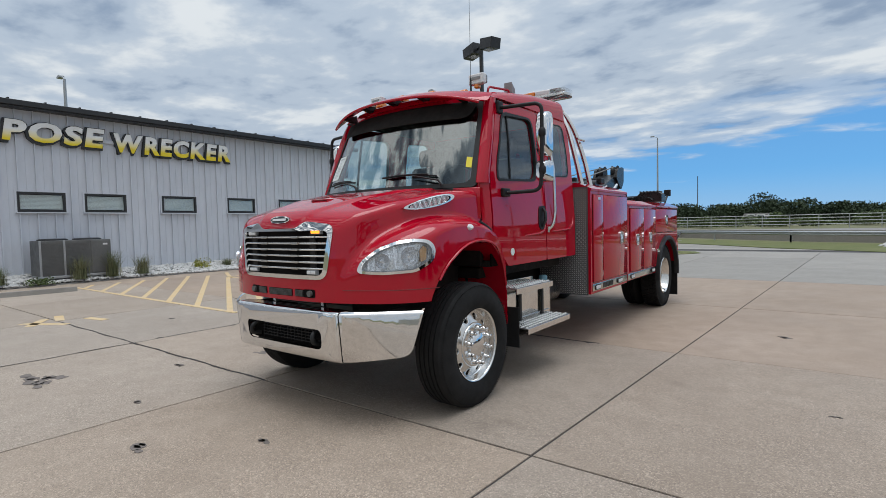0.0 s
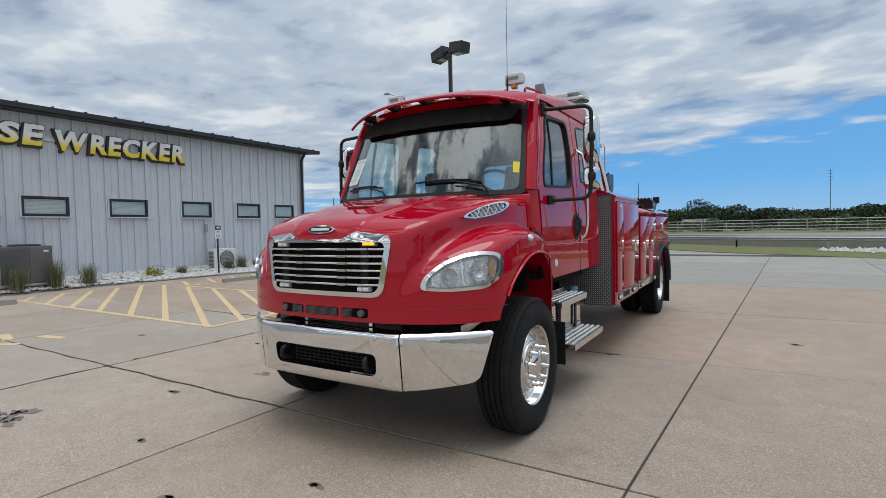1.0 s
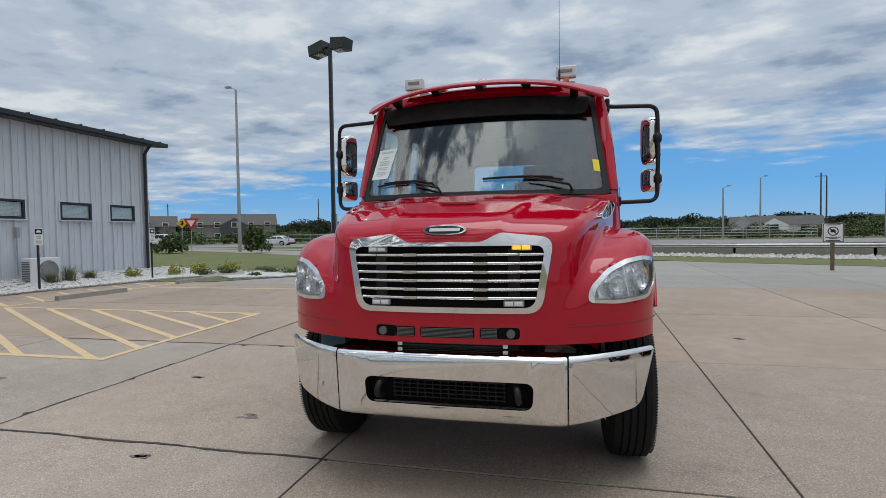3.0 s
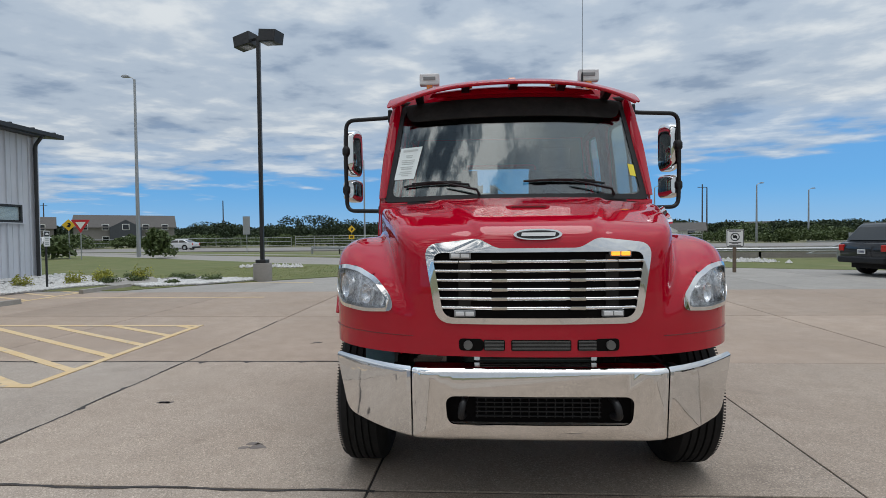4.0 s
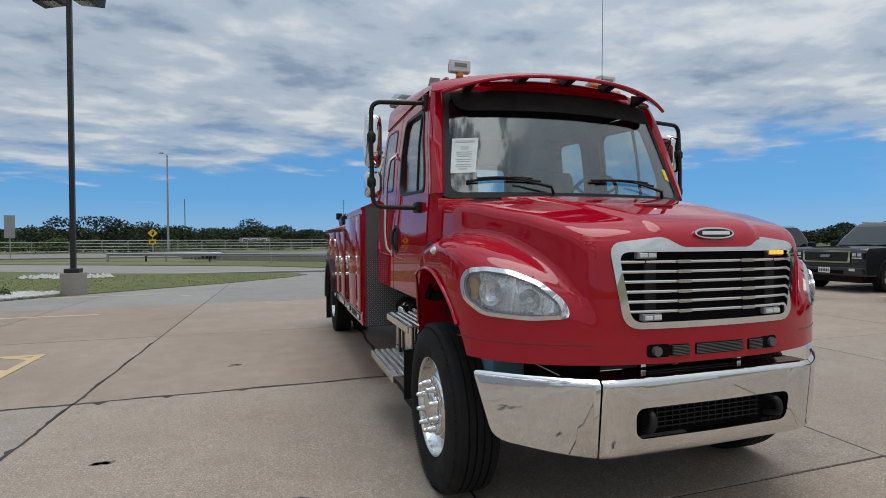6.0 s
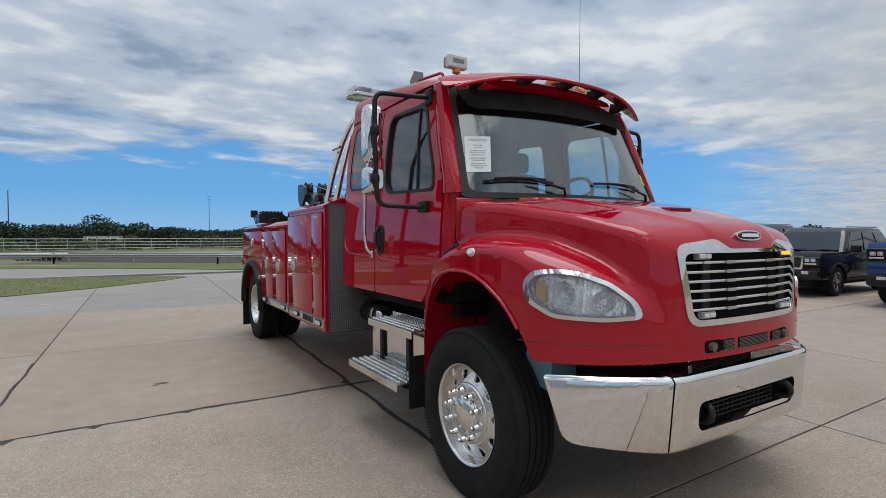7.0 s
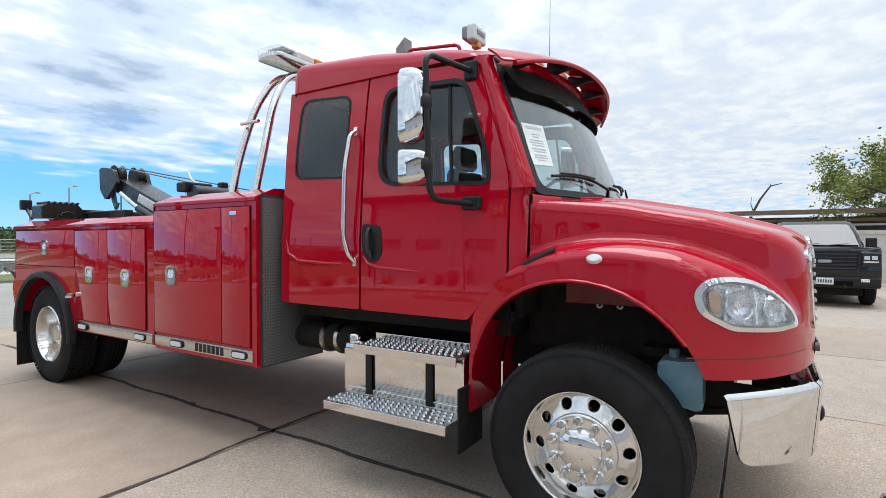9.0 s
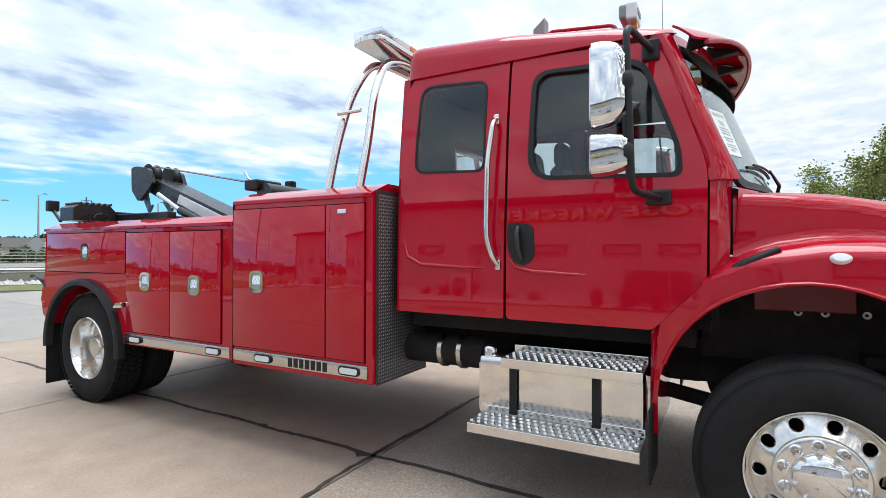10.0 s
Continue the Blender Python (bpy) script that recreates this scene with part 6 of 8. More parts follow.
part("washer_bottle", prism(rounded([(-0.49, 0.70), (-0.34, 0.73), (-0.29, 0.89), (-0.31, 0.93), (-0.38, 0.925), (-0.49, 0.94)], 0.025), "x", -0.95, -0.78, 0.015), "blue_plastic", truck, "pale blue washer bottle", 40)
part("bottle_neck", tubed([(-0.85, -0.36, 0.92), (-0.85, -0.36, 0.965)], 0.025, 10), "blue_plastic", truck)
part("bumper_bracket", boxed((-0.70, -0.55, 0.74), (0.03, 0.45, 0.12), 0.004), "dark", truck)
part("bumper_bracket", boxed((0.70, -0.55, 0.74), (0.03, 0.45, 0.12), 0.004), "dark", truck)

# steps and tanks on both sides
for s in (-1, 1):
    tank = part("fuel_tank", prism(rounded([(s * 0.56, 0.44), (s * 0.985, 0.44), (s * 0.985, 0.83), (s * 0.56, 0.83)], 0.06, 5), "y", 0.735, 1.65, 0.012), "alu", truck, "polished aluminium step tank", 40)
    bm = bmesh.new()
    lathe(bm, [(0, 0.04), (0.035, 0.035), (0.045, 0.02), (0.045, -0.03)], 16, Matrix.Translation((s * 0.93, 1.60, 0.84)) @ Matrix.Rotation(radians(-90), 4, "Y"))
    part("filler_cap", bm, "chrome" if s < 0 else "blue_plastic", tank, "", 50)
    for z, x0, x1, y0, y1 in ((0.835, 0.88, 1.10, 0.72, 1.465), (0.485, 0.99, 1.21, 0.72, 1.62)):
        step = part("step", boxed((s * (x0 + x1) / 2, (y0 + y1) / 2, z), (x1 - x0, y1 - y0, 0.012), 0.003), "tread", truck, "perforated aluminium step", 40)
        part("step_edge", boxed((s * x1, (y0 + y1) / 2, z - 0.022), (0.012, y1 - y0, 0.055), 0.004), "alu", step)
        part("step_back", boxed((s * x0, (y0 + y1) / 2, z + 0.02), (0.01, y1 - y0, 0.05), 0.003), "alu", step)
        bm = bmesh.new()
        ny = int((y1 - y0) / 0.042)
        for i in range(ny):
            for k in range(4):
                y, x = y0 + 0.025 + i * 0.042 + (0.02 if k % 2 else 0), x0 + 0.035 + k * 0.05
                if y > y1 - 0.015:
                    continue
                r = 0.014
                a = [bm.verts.new((s * (x + r * math.cos(q)), y + r * math.sin(q), z + 0.006)) for q in [math.tau * j / 8 for j in range(8)]]
                b = [bm.verts.new((s * (x + 0.7 * r * math.cos(q)), y + 0.7 * r * math.sin(q), z + 0.015)) for q in [math.tau * j / 8 for j in range(8)]]
                for j in range(8):
                    bm.faces.new((a[j], a[(j + 1) % 8], b[(j + 1) % 8], b[j]))
        part("step_grips", bm, "alu", step, "raised grip rings", 40)
    for y in (0.965, 1.43):
        part("step_strap", boxed((s * 1.0, y, 0.66), (0.015, 0.045, 0.32), 0.003), "black", truck)
        part("step_bracket", tubed([(s * 0.62, y, 0.40), (s * 1.02, y, 0.40), (s * 1.08, y, 0.44)], 0.03, 8), "dark", truck)
    part("splash_flap", boxed((s * 1.0, 0.685, 0.50), (0.28, 0.012, 0.36), 0.003), "rubber", truck)
    part("step_mount", boxed((s * 0.8, 1.2, 0.62), (0.35, 0.8, 0.3), 0.03), "dark", truck)
part("exhaust", tubed([(-0.75, 1.7, 0.78), (-0.75, 2.6, 0.78)], 0.10, 20), "dark", truck, "soot-darkened exhaust silencer", 40)
for y in (1.86, 2.0):
    bm = bmesh.new()
    lathe(bm, [(0.10, -0.02), (0.112, -0.015), (0.112, 0.015), (0.10, 0.02)], 20, Matrix.Translation((-0.75, y, 0.78)) @ Matrix.Rotation(radians(90), 4, "Z"))
    part("exhaust_band", bm, "steel", truck, "", 40)
part("air_tank", tubed([(0.78, 1.68, 0.66), (0.78, 2.1, 0.66)], 0.12, 18), "black_paint", truck, "", 40)


# ---- wheels ----
def tyre_mesh(width=0.275, radius=0.505, rim=0.295):
    """About the x axis, outer side at +x."""
    w = width / 2
    bm = bmesh.new()
    prof = [(rim, -w + 0.02), (rim + 0.02, -w + 0.004), (rim + 0.07, -w - 0.006), (radius - 0.09, -w - 0.004), (radius - 0.045, -w + 0.008), (radius - 0.02, -w + 0.02), (radius - 0.004, -w + 0.034)]
    for k in range(4):
        c = -w + 0.034 + (k + 1) * (width - 0.068) / 5
        prof += [(radius, c - 0.006), (radius - 0.014, c - 0.004), (radius - 0.014, c + 0.004), (radius, c + 0.006)]
    prof += [(r, -x) for r, x in reversed(prof[:7])]
    lathe(bm, prof, 72)
    return bm


def front_wheel(s):
    m = Matrix.Translation((s * 1.01, 0.02, 0.482)) @ (Matrix.Identity(4) if s > 0 else Matrix.Rotation(math.pi, 4, "Z")) @ Matrix.Rotation(radians(22), 4, "X") @ Matrix.Diagonal((1, 0.968, 0.968, 1))
    wheel = part("front_wheel", tyre_mesh(), "rubber", truck, "black front tyre on a polished aluminium rim", 40)
    bmesh_rib = bmesh.new()
    for k in range(160):
        a = math.tau * k / 160
        box(bmesh_rib, (0, 0, 0), (0.012, 0.007, 0.004), m=Matrix.Rotation(a, 4, "X") @ Matrix.Translation((0.128, 0, 0.478)))
    part("shoulder_ribs", bmesh_rib, "rubber", wheel)
    # dished disc with ten hand holes, one sector after another
    def face_x(r):
        return 0.052 + 0.040 * max(0.0, (0.272 - r) / 0.09) ** 1.3
    bm = bmesh.new()
    R0, R1, RH, HA = 0.182, 0.270, 0.226, math.pi / 10
    for k in range(10):
        mid = math.tau * (k + 0.5) / 10
        edge = [(-HA + 2 * HA * j / 8, R0) for j in range(8)] + [(HA, R0 + (R1 - R0) * j / 6) for j in range(6)]
        edge += [(HA - 2 * HA * j / 8, R1) for j in range(8)] + [(-HA, R1 - (R1 - R0) * j / 6) for j in range(6)]
        rows = []
        hole = []
        for a, r in edge:
            t = math.atan2((r - RH), a * RH)
            hole.append((0.0265 * math.cos(t) / RH, RH + 0.0265 * math.sin(t)))
        for w in (0.0, 0.06, 0.14, 0.4, 0.7, 1.0):
            row = []
            for (a, r), (ha, hr) in zip(edge, hole):
                aa, rr = ha + (a - ha) * w, hr + (r - hr) * w
                drop = 0.006 if w == 0 else (0.0015 if w == 0.06 else 0)
                row.append((face_x(rr) - drop, rr * math.cos(aa + mid), rr * math.sin(aa + mid)))
            rows.append(row)
        rows.insert(0, [(x - 0.03, y, z) for x, y, z in rows[0]])
        grid_mesh(bm, rows, True)
    bmesh.ops.remove_doubles(bm, verts=bm.verts, dist=0.0004)
    lathe(bm, [(0.182, face_x(0.182)), (0.179, 0.100), (0.172, 0.106), (0.155, 0.1075), (0.0, 0.1075)], 60)
    part("rim", bm, "alu", wheel, "polished aluminium disc rim", 50)
    bm = bmesh.new()
    lathe(bm, [(0.269, 0.0525), (0.277, 0.062), (0.281, 0.110), (0.288, 0.124), (0.294, 0.126), (0.298, 0.120), (0.296, 0.10)], 60)
    lathe(bm, [(0.27, 0.03), (0.26, -0.10), (0.29, -0.13)], 60)
    part("rim_edge", bm, "alu", wheel, "", 60)
    bm = bmesh.new()
    lathe(bm, [(0.112, 0.10), (0.112, 0.118), (0.108, 0.126), (0.098, 0.134), (0.080, 0.143), (0.055, 0.151), (0.028, 0.1555), (0, 0.157)], 48)
    part("hub_cap", bm, "chrome", wheel, "chrome hub cap", 60)
    bm = bmesh.new()
    lathe(bm, [(0.027, 0.0), (0.027, 0.006), (0.022, 0.010), (0.0205, 0.034), (0.0165, 0.038), (0.0155, 0.058), (0.011, 0.070), (0, 0.074)], 14)
    nut = part("lug_nut", bm, "chrome", wheel, "", 45)
    nut.matrix_basis = Matrix.Translation((0.105, 0.142, 0))
    for k in range(1, 10):
        a = math.tau * k / 10
        shared("lug_nut", nut, wheel, Matrix.Rotation(a, 4, "X") @ Matrix.Translation((0.105, 0.142, 0)))
    bm = bmesh.new()
    lathe(bm, [(0.0, -0.09), (0.25, -0.09), (0.25, -0.10)], 30)
    part("brake_drum", bm, "dark", wheel)
    wheel.matrix_basis = m
    return wheel


def rear_wheel(s):
    wheel = part("rear_wheel", tyre_mesh(0.265), "rubber", truck, "black dual rear tyres on a deep polished rim", 40)
    bm = bmesh.new()
    lathe(bm, [(0.296, 0.10), (0.298, 0.122), (0.288, 0.13), (0.275, 0.115), (0.268, -0.02), (0.255, -0.05), (0.235, -0.055), (0.15, -0.075), (0.0, -0.075)], 60)
    part("rim", bm, "alu", wheel, "deep-dished polished rim", 40)
    bm = bmesh.new()
    lathe(bm, [(0.11, -0.075), (0.11, 0.03), (0.09, 0.06), (0.03, 0.07), (0, 0.07)], 30)
    part("hub", bm, "steel", wheel, "", 40)
    bm = bmesh.new()
    lathe(bm, [(0.018, 0.0), (0.018, 0.03), (0.01, 0.05), (0, 0.052)], 10)
    nut = part("lug_nut", bm, "chrome", wheel, "", 45)
    nut.matrix_basis = Matrix.Translation((-0.075, 0.145, 0))
    for k in range(1, 10):
        shared("lug_nut", nut, wheel, Matrix.Rotation(math.tau * k / 10, 4, "X") @ Matrix.Translation((-0.075, 0.145, 0)))
    it = part("inner_tyre", tyre_mesh(0.265), "rubber", wheel, "", 40)
    it.matrix_basis = Matrix.Translation((-0.33, 0, 0))
    # tread blocks
    bm = bmesh.new()
    for k in range(64):
        for j, x in enumerate((-0.095, -0.035, 0.035, 0.095)):
            a = math.tau * (k + (0.5 if j % 2 else 0)) / 64
            box(bm, (0, 0, 0), (0.05, 0.036, 0.012), m=Matrix.Rotation(a, 4, "X") @ Matrix.Translation((x, 0, 0.508)))
    part("tread_blocks", bm, "rubber", wheel)
    wheel.matrix_basis = Matrix.Translation((s * 1.03, 5.68, 0.508)) @ (Matrix.Identity(4) if s > 0 else Matrix.Rotation(math.pi, 4, "Z"))
    return wheel


for s in (-1, 1):
    front_wheel(s)
    rear_wheel(s)

# ---- yard markings ----
def stripe(p, q, w, name="line"):
    p, q = Vector(p), Vector(q)
    n = Vector((-(q - p).y, (q - p).x)).normalized() * w / 2
    return [tuple(v) for v in (p + n, q + n, q - n, p - n)]


markings = thing("parking_lines", "worn yellow-white painted hatching and stall lines", "road marking", kind="structure")
LZ = 0.0045


def paint(p, q, w=0.10, lift_=0.0):
    part("line", prism(stripe(p, q, w), "z", 0.0005, LZ + lift_), "paint_line", markings)


paint((-4.82, 1.47), (-12.6, 1.47), 0.10, 0.002)
paint((-4.82, 1.42), (-4.95, 5.0), 0.10, 0.004)
paint((-4.95, 4.95), (-11.1, 4.98), 0.10, 0.002)
for k in range(-2, 10):
    xb = -9.57 + 1.15 * k
    # down-slope hatch lines, clipped to the aisle
    x1 = min(xb, -4.87)
    y1 = 1.47 - 0.57 * (x1 - xb)
    x0 = max(xb - (4.95 - 1.47) / 0.57, -12.75)
    y0 = 1.47 - 0.57 * (x0 - xb)
    if x1 - x0 > 0.25 and y1 < 4.9:
        paint((x0, y0), (x1, y1), 0.105)
for k in range(9):
    y = 5.5 + 0.85 * k
    paint((-12.75, y + 0.35), (-11.35, y - 0.35), 0.11)
paint((-11.2, 4.98), (-11.3, 12.9), 0.10, 0.002)
paint((-5.5, 9.0), (-11.2, 9.0))
paint((-5.5, 13.0), (-11.2, 13.0))
# faded wheelchair mark, nearly gone
for p, q in (((-6.9, -0.95), (-6.2, -0.55)), ((-7.3, -0.35), (-6.7, -0.5)), ((-6.6, -0.15), (-6.1, -0.05)), ((-7.1, -0.6), (-6.5, -0.95))):
    paint(p, q, 0.13)
for p, q in (((-4.6, 12.4), (-4.3, 12.4)), ((13.0, 3.0), (16.2, 2.95)), ((12.5, -0.6), (16.2, -0.7)), ((12.3, 5.9), (16.2, 5.8)), ((12.3, 8.9), (16.2, 8.9))):
    paint(p, q)
# stains
def stain(x, y, r, n=26, flat_=1.5):
    pts = []
    for k in range(n):
        a = math.tau * k / n
        rr = r * (0.6 + 0.55 * rng.random())
        pts.append((x + flat_ * rr * math.cos(a), y + rr * math.sin(a)))
    return tagged(part("stain", prism(pts, "z", 0.0005, 0.0032), "stain"), "irregular dark stain on the concrete", "stain", "stains on the yard", "structure")


for k in range(16):
    stain(-2.8 + rng.gauss(0, 0.16), -1.75 + rng.gauss(0, 0.09), rng.uniform(0.015, 0.07), 12)
for x, y, r in ((-0.33, -1.87, 0.055), (-2.2, -0.75, 0.05), (-1.9, 0.1, 0.06), (2.9, 3.9, 0.05), (-3.1, 1.0, 0.05), (0.3, -1.35, 0.04), (-1.3, -1.5, 0.03), (-5.2, 0.6, 0.06), (-2.5, 3.6, 0.05), (3.4, 1.2, 0.03)):
    for k in range(4):
        stain(x + rng.gauss(0, r * 0.8), y + rng.gauss(0, r * 0.4), r * rng.uniform(0.3, 0.8), 12, 1.8)
# tarred joints beside the truck
tar = thing("tar_joint", "wide dark tar-filled joint between yard slabs", "pavement joint", kind="structure")
def tar_line(a, b, w):
    """An uneven dark band from a to b."""
    a, b = Vector(a), Vector(b)
    n = int((b - a).length / 0.06)
    d = (b - a).normalized()
    side_ = Vector((-d.y, d.x))
    l, r = [], []
    for i in range(n + 1):
        p = a + (b - a) * i / n
        o = 0.012 * math.sin(i * 0.37) + rng.uniform(-0.004, 0.004)
        spike = rng.random()
        l.append(p + side_ * (w / 2 + o + rng.uniform(0, 0.010) + (0.07 * rng.random() if spike > 0.985 else 0)))
        r.append(p - side_ * (w / 2 - o + rng.uniform(0, 0.010) + (0.09 * rng.random() if spike < 0.015 else 0)))
    bm = bmesh.new()
    grid_mesh(bm, [[(p.x, p.y, 0.003), (q.x, q.y, 0.003)] for p, q in zip(l, r)])
    part("tar_band", bm, "joint", tar)


tar_line((-0.918, 0.2), (-0.65, 8.4), 0.032)
tar_line((-6.5, 2.46), (-0.84, 2.53), 0.022)
tar_line((-0.84, 2.53), (1.2, 2.50), 0.026)
tar_line((-3.80, -2.2), (-3.76, 5.4), 0.014)
tar_line((-6.5, -0.54), (-0.9, -0.54), 0.010)


def wheel_stop(x, y, turn):
    ob = part("wheel_stop", prism([(-0.08, 0), (0.08, 0), (0.06, 0.11), (-0.06, 0.11)], "y", -0.92, 0.92, 0.01), "kerb")
    ob.matrix_basis = pose(x, y, 0, 0, 0, turn)
    return tagged(ob, "low pale concrete wheel stop on the yard", "wheel stop", "wheel stops")


for x, y, a in ((-11.0, 7.0, -4), (-11.0, 10.9, -4), (-11.6, 0.3, -6), (-11.0, 14.6, -4)):
    wheel_stop(x, y, a)

# ---- planted bed along the wall ----
bed_edge = [(-13.6, -12), (-13.75, 3.3), (-13.4, 7.7), (-12.5, 11.6), (-11.6, 12.6), (-10.3, 11.55), (-8.9, 12.25), (-7.5, 13.9), (-9.0, 14.6), (-11.5, 14.2), (-13.6, 14.6), (-15.2, 14.0)]
flat([(-15.0, -12)] + bed_edge + [(-15.0, 13.0)], 0.035, "bed", "planting_bed", "gravel planting bed along the wall", 0.06, "planting bed")
flat([(-12.3, 12.3), (-11.2, 11.8), (-10.6, 12.7), (-11.3, 13.9), (-12.6, 15.5), (-13.4, 15.2)], 0.05, "kerb", "footpath", "short pale concrete path through the bed", 0.06, "path")


def inside(pt, poly):
    x, y = pt
    c = False
    for (x0, y0), (x1, y1) in zip(poly, poly[1:] + poly[:1]):
        if (y0 > y) != (y1 > y) and x < (x1 - x0) * (y - y0) / (y1 - y0) + x0:
            c = not c
    return c


bed_poly = [(-15.0, -4)] + [(-13.65, -4)] + bed_edge[1:] + [(-15.0, 13.0)]
path_poly = [(-12.3, 12.3), (-11.2, 11.8), (-10.6, 12.7), (-11.3, 13.9), (-12.6, 15.5), (-13.4, 15.2)]
V, Fc = [], []
ico = [(0, 0, 1)] + [(0.89 * math.cos(math.tau * k / 5), 0.89 * math.sin(math.tau * k / 5), 0.45) for k in range(5)] + [(0.89 * math.cos(math.tau * (k + 0.5) / 5), 0.89 * math.sin(math.tau * (k + 0.5) / 5), -0.45) for k in range(5)]
icof = [(0, k + 1, (k + 1) % 5 + 1) for k in range(5)] + [(k + 1, k + 6, (k + 1) % 5 + 1) for k in range(5)] + [((k + 1) % 5 + 1, k + 6, (k + 1) % 5 + 6) for k in range(5)]
n_r = 0
while n_r < 9500:
    p = (rng.uniform(-15, -7.4), rng.uniform(-4, 15))
    if not inside(p, bed_poly) or inside(p, path_poly):
        continue
    n_r += 1
    r = rng.uniform(0.025, 0.07) * (1.25 if rng.random() > 0.9 else 1)
    sx, sy, sz = r * rng.uniform(0.8, 1.5), r * rng.uniform(0.8, 1.3), r * rng.uniform(0.55, 0.9)
    a = rng.random() * math.tau
    zt = 0.05 + 0.22 * max(0.0, min(1.0, (-13.6 - p[0]) / 1.4))
    b0 = len(V)
    for x, y, z in ico:
        x, y, z = x * sx * rng.uniform(0.85, 1.15), y * sy, z * sz
        V.append((p[0] + x * math.cos(a) - y * math.sin(a), p[1] + x * math.sin(a) + y * math.cos(a), zt + z))
    Fc += [(b0 + i, b0 + j, b0 + k) for i, j, k in icof]
me = bpy.data.meshes.new("river_rock")
me.from_pydata(V, [], Fc)
me.materials.append(M["rock"])
tagged(new("river_rock", me), "loose white and grey river rock in the bed", "rocks", kind="stuff")


def blades(name, x, y, z, n, height, spread, mat, label, category, group=""):
    """A tuft of bent narrow blades."""
    bm = bmesh.new()
    for _ in range(n):
        a, lean = rng.random() * math.tau, rng.uniform(0.1, 1.0) * spread
        h, w = height * rng.uniform(0.6, 1.1), rng.uniform(0.004, 0.009)
        bx, by = rng.gauss(0, spread * 0.16), rng.gauss(0, spread * 0.16)
        c, s_ = math.cos(a), math.sin(a)
        pts = [Vector((bx + c * lean * t * t, by + s_ * lean * t * t, h * (t - 0.25 * t * t * lean))) for t in (0, 0.4, 0.75, 1)]
        l = [bm.verts.new(p + Vector((-s_, c, 0)) * w * (1 - i / 3.2)) for i, p in enumerate(pts)]
        r = [bm.verts.new(p - Vector((-s_, c, 0)) * w * (1 - i / 3.2)) for i, p in enumerate(pts)]
        for i in range(3):
            bm.faces.new((l[i], l[i + 1], r[i + 1], r[i]))
    ob = part(name, bm, mat)
    ob.matrix_basis = pose(x, y, z)
    return tagged(ob, label, category, group)


def leafy(name, x, y, z, rx, rz, n, size, mat, label, category, group=""):
    """A low shrub of many small leaves over a few stems."""
    bm = bmesh.new()
    for _ in range(n):
        a, t = rng.random() * math.tau, rng.random() ** 0.4
        e = rng.uniform(0.0, 1.0)
        k = 1 + 0.22 * math.sin(a * 3 + x) + 0.15 * math.sin(a * 7)
        p = Vector((rx * t * k * math.cos(a) * math.sqrt(1 - e * e * 0.85), rx * t * k * math.sin(a) * math.sqrt(1 - e * e * 0.85), rz * (0.06 + e * t * k)))
        d = Vector((rng.gauss(0, 1), rng.gauss(0, 1), rng.gauss(0.4, 0.7))).normalized() * size * rng.uniform(0.7, 1.4)
        w = d.cross(Vector((rng.gauss(0, 1), rng.gauss(0, 1), rng.gauss(0, 1)))).normalized() * size * 0.45
        vs = [bm.verts.new(q) for q in (p, p + d * 0.5 + w, p + d, p + d * 0.5 - w)]
        bm.faces.new(vs)
    ob = part(name, bm, mat)
    ob.matrix_basis = pose(x, y, z)
    return tagged(ob, label, category, group)


for x, y, h in ((-13.72, 2.0, 0.7), (-13.74, 2.85, 0.8), (-13.85, 3.7, 0.6), (-13.8, 0.2, 0.5), (-14.2, 9.1, 0.55), (-14.2, 8.55, 0.4), (-14.3, 9.9, 0.35), (-14.2, -1.6, 0.6), (-14.2, 6.7, 0.3)):
    blades("ornamental_grass", x, y, 0.12, 260, h, 0.42, "ornamental", "tuft of fine green and straw ornamental grass", "grass tuft", "grass tufts in the bed")
for x, y, r in ((-14.2, 5.75, 0.30), (-14.0, 11.3, 0.28), (-12.9, 13.2, 0.32), (-13.2, 12.4, 0.30), (-12.1, 14.1, 0.36), (-13.6, 14.2, 0.3)):
    leafy("golden_shrub", x, y, 0.08, r, r * 1.1, 420, 0.055, "gold_shrub", "low golden-yellow leafy shrub in the rocks", "shrub", "golden shrubs")
for x, y, r in ((-13.75, 1.05, 0.34), (-12.4, 12.9, 0.34), (-11.9, 13.6, 0.3), (-9.9, 12.4, 0.22), (-9.2, 13.6, 0.36), (-10.2, 13.9, 0.30), (-14.3, 7.3, 0.2), (-14.2, 3.5, 0.16), (-12.9, 14.9, 0.4), (-11.0, 14.6, 0.3)):
    leafy("shrub", x, y, 0.05, r, r * 0.5, 420, 0.05, "shrub", "low dark green spreading shrub in the rocks", "shrub", "green shrubs")

# grass blades along the near lawn edge
bm = bmesh.new()
lawn_poly = [(-10.4, 10.9), (-8.9, 12.5), (-6.9, 14.2), (-3.7, 16.8), (-1.8, 18.9), (-1.1, 20.2), (-1.6, 20.9), (-5.8, 22.6), (-13, 22.8), (-13, 14.9)]
n_b = 0
while n_b < 9000:
    p = (rng.uniform(-13, 1.8), rng.uniform(11, 22.8))
    if not inside(p, lawn_poly) or (inside(p, bed_edge)):
        continue
    n_b += 1
    a, h = rng.random() * math.tau, rng.uniform(0.012, 0.035)
    c, s_ = math.cos(a) * 0.012, math.sin(a) * 0.012
    bm.faces.new([bm.verts.new(q) for q in ((p[0] - c, p[1] - s_, 0.02), (p[0] + c, p[1] + s_, 0.02), (p[0] + s_ * 2, p[1] - c * 2, 0.02 + h))])
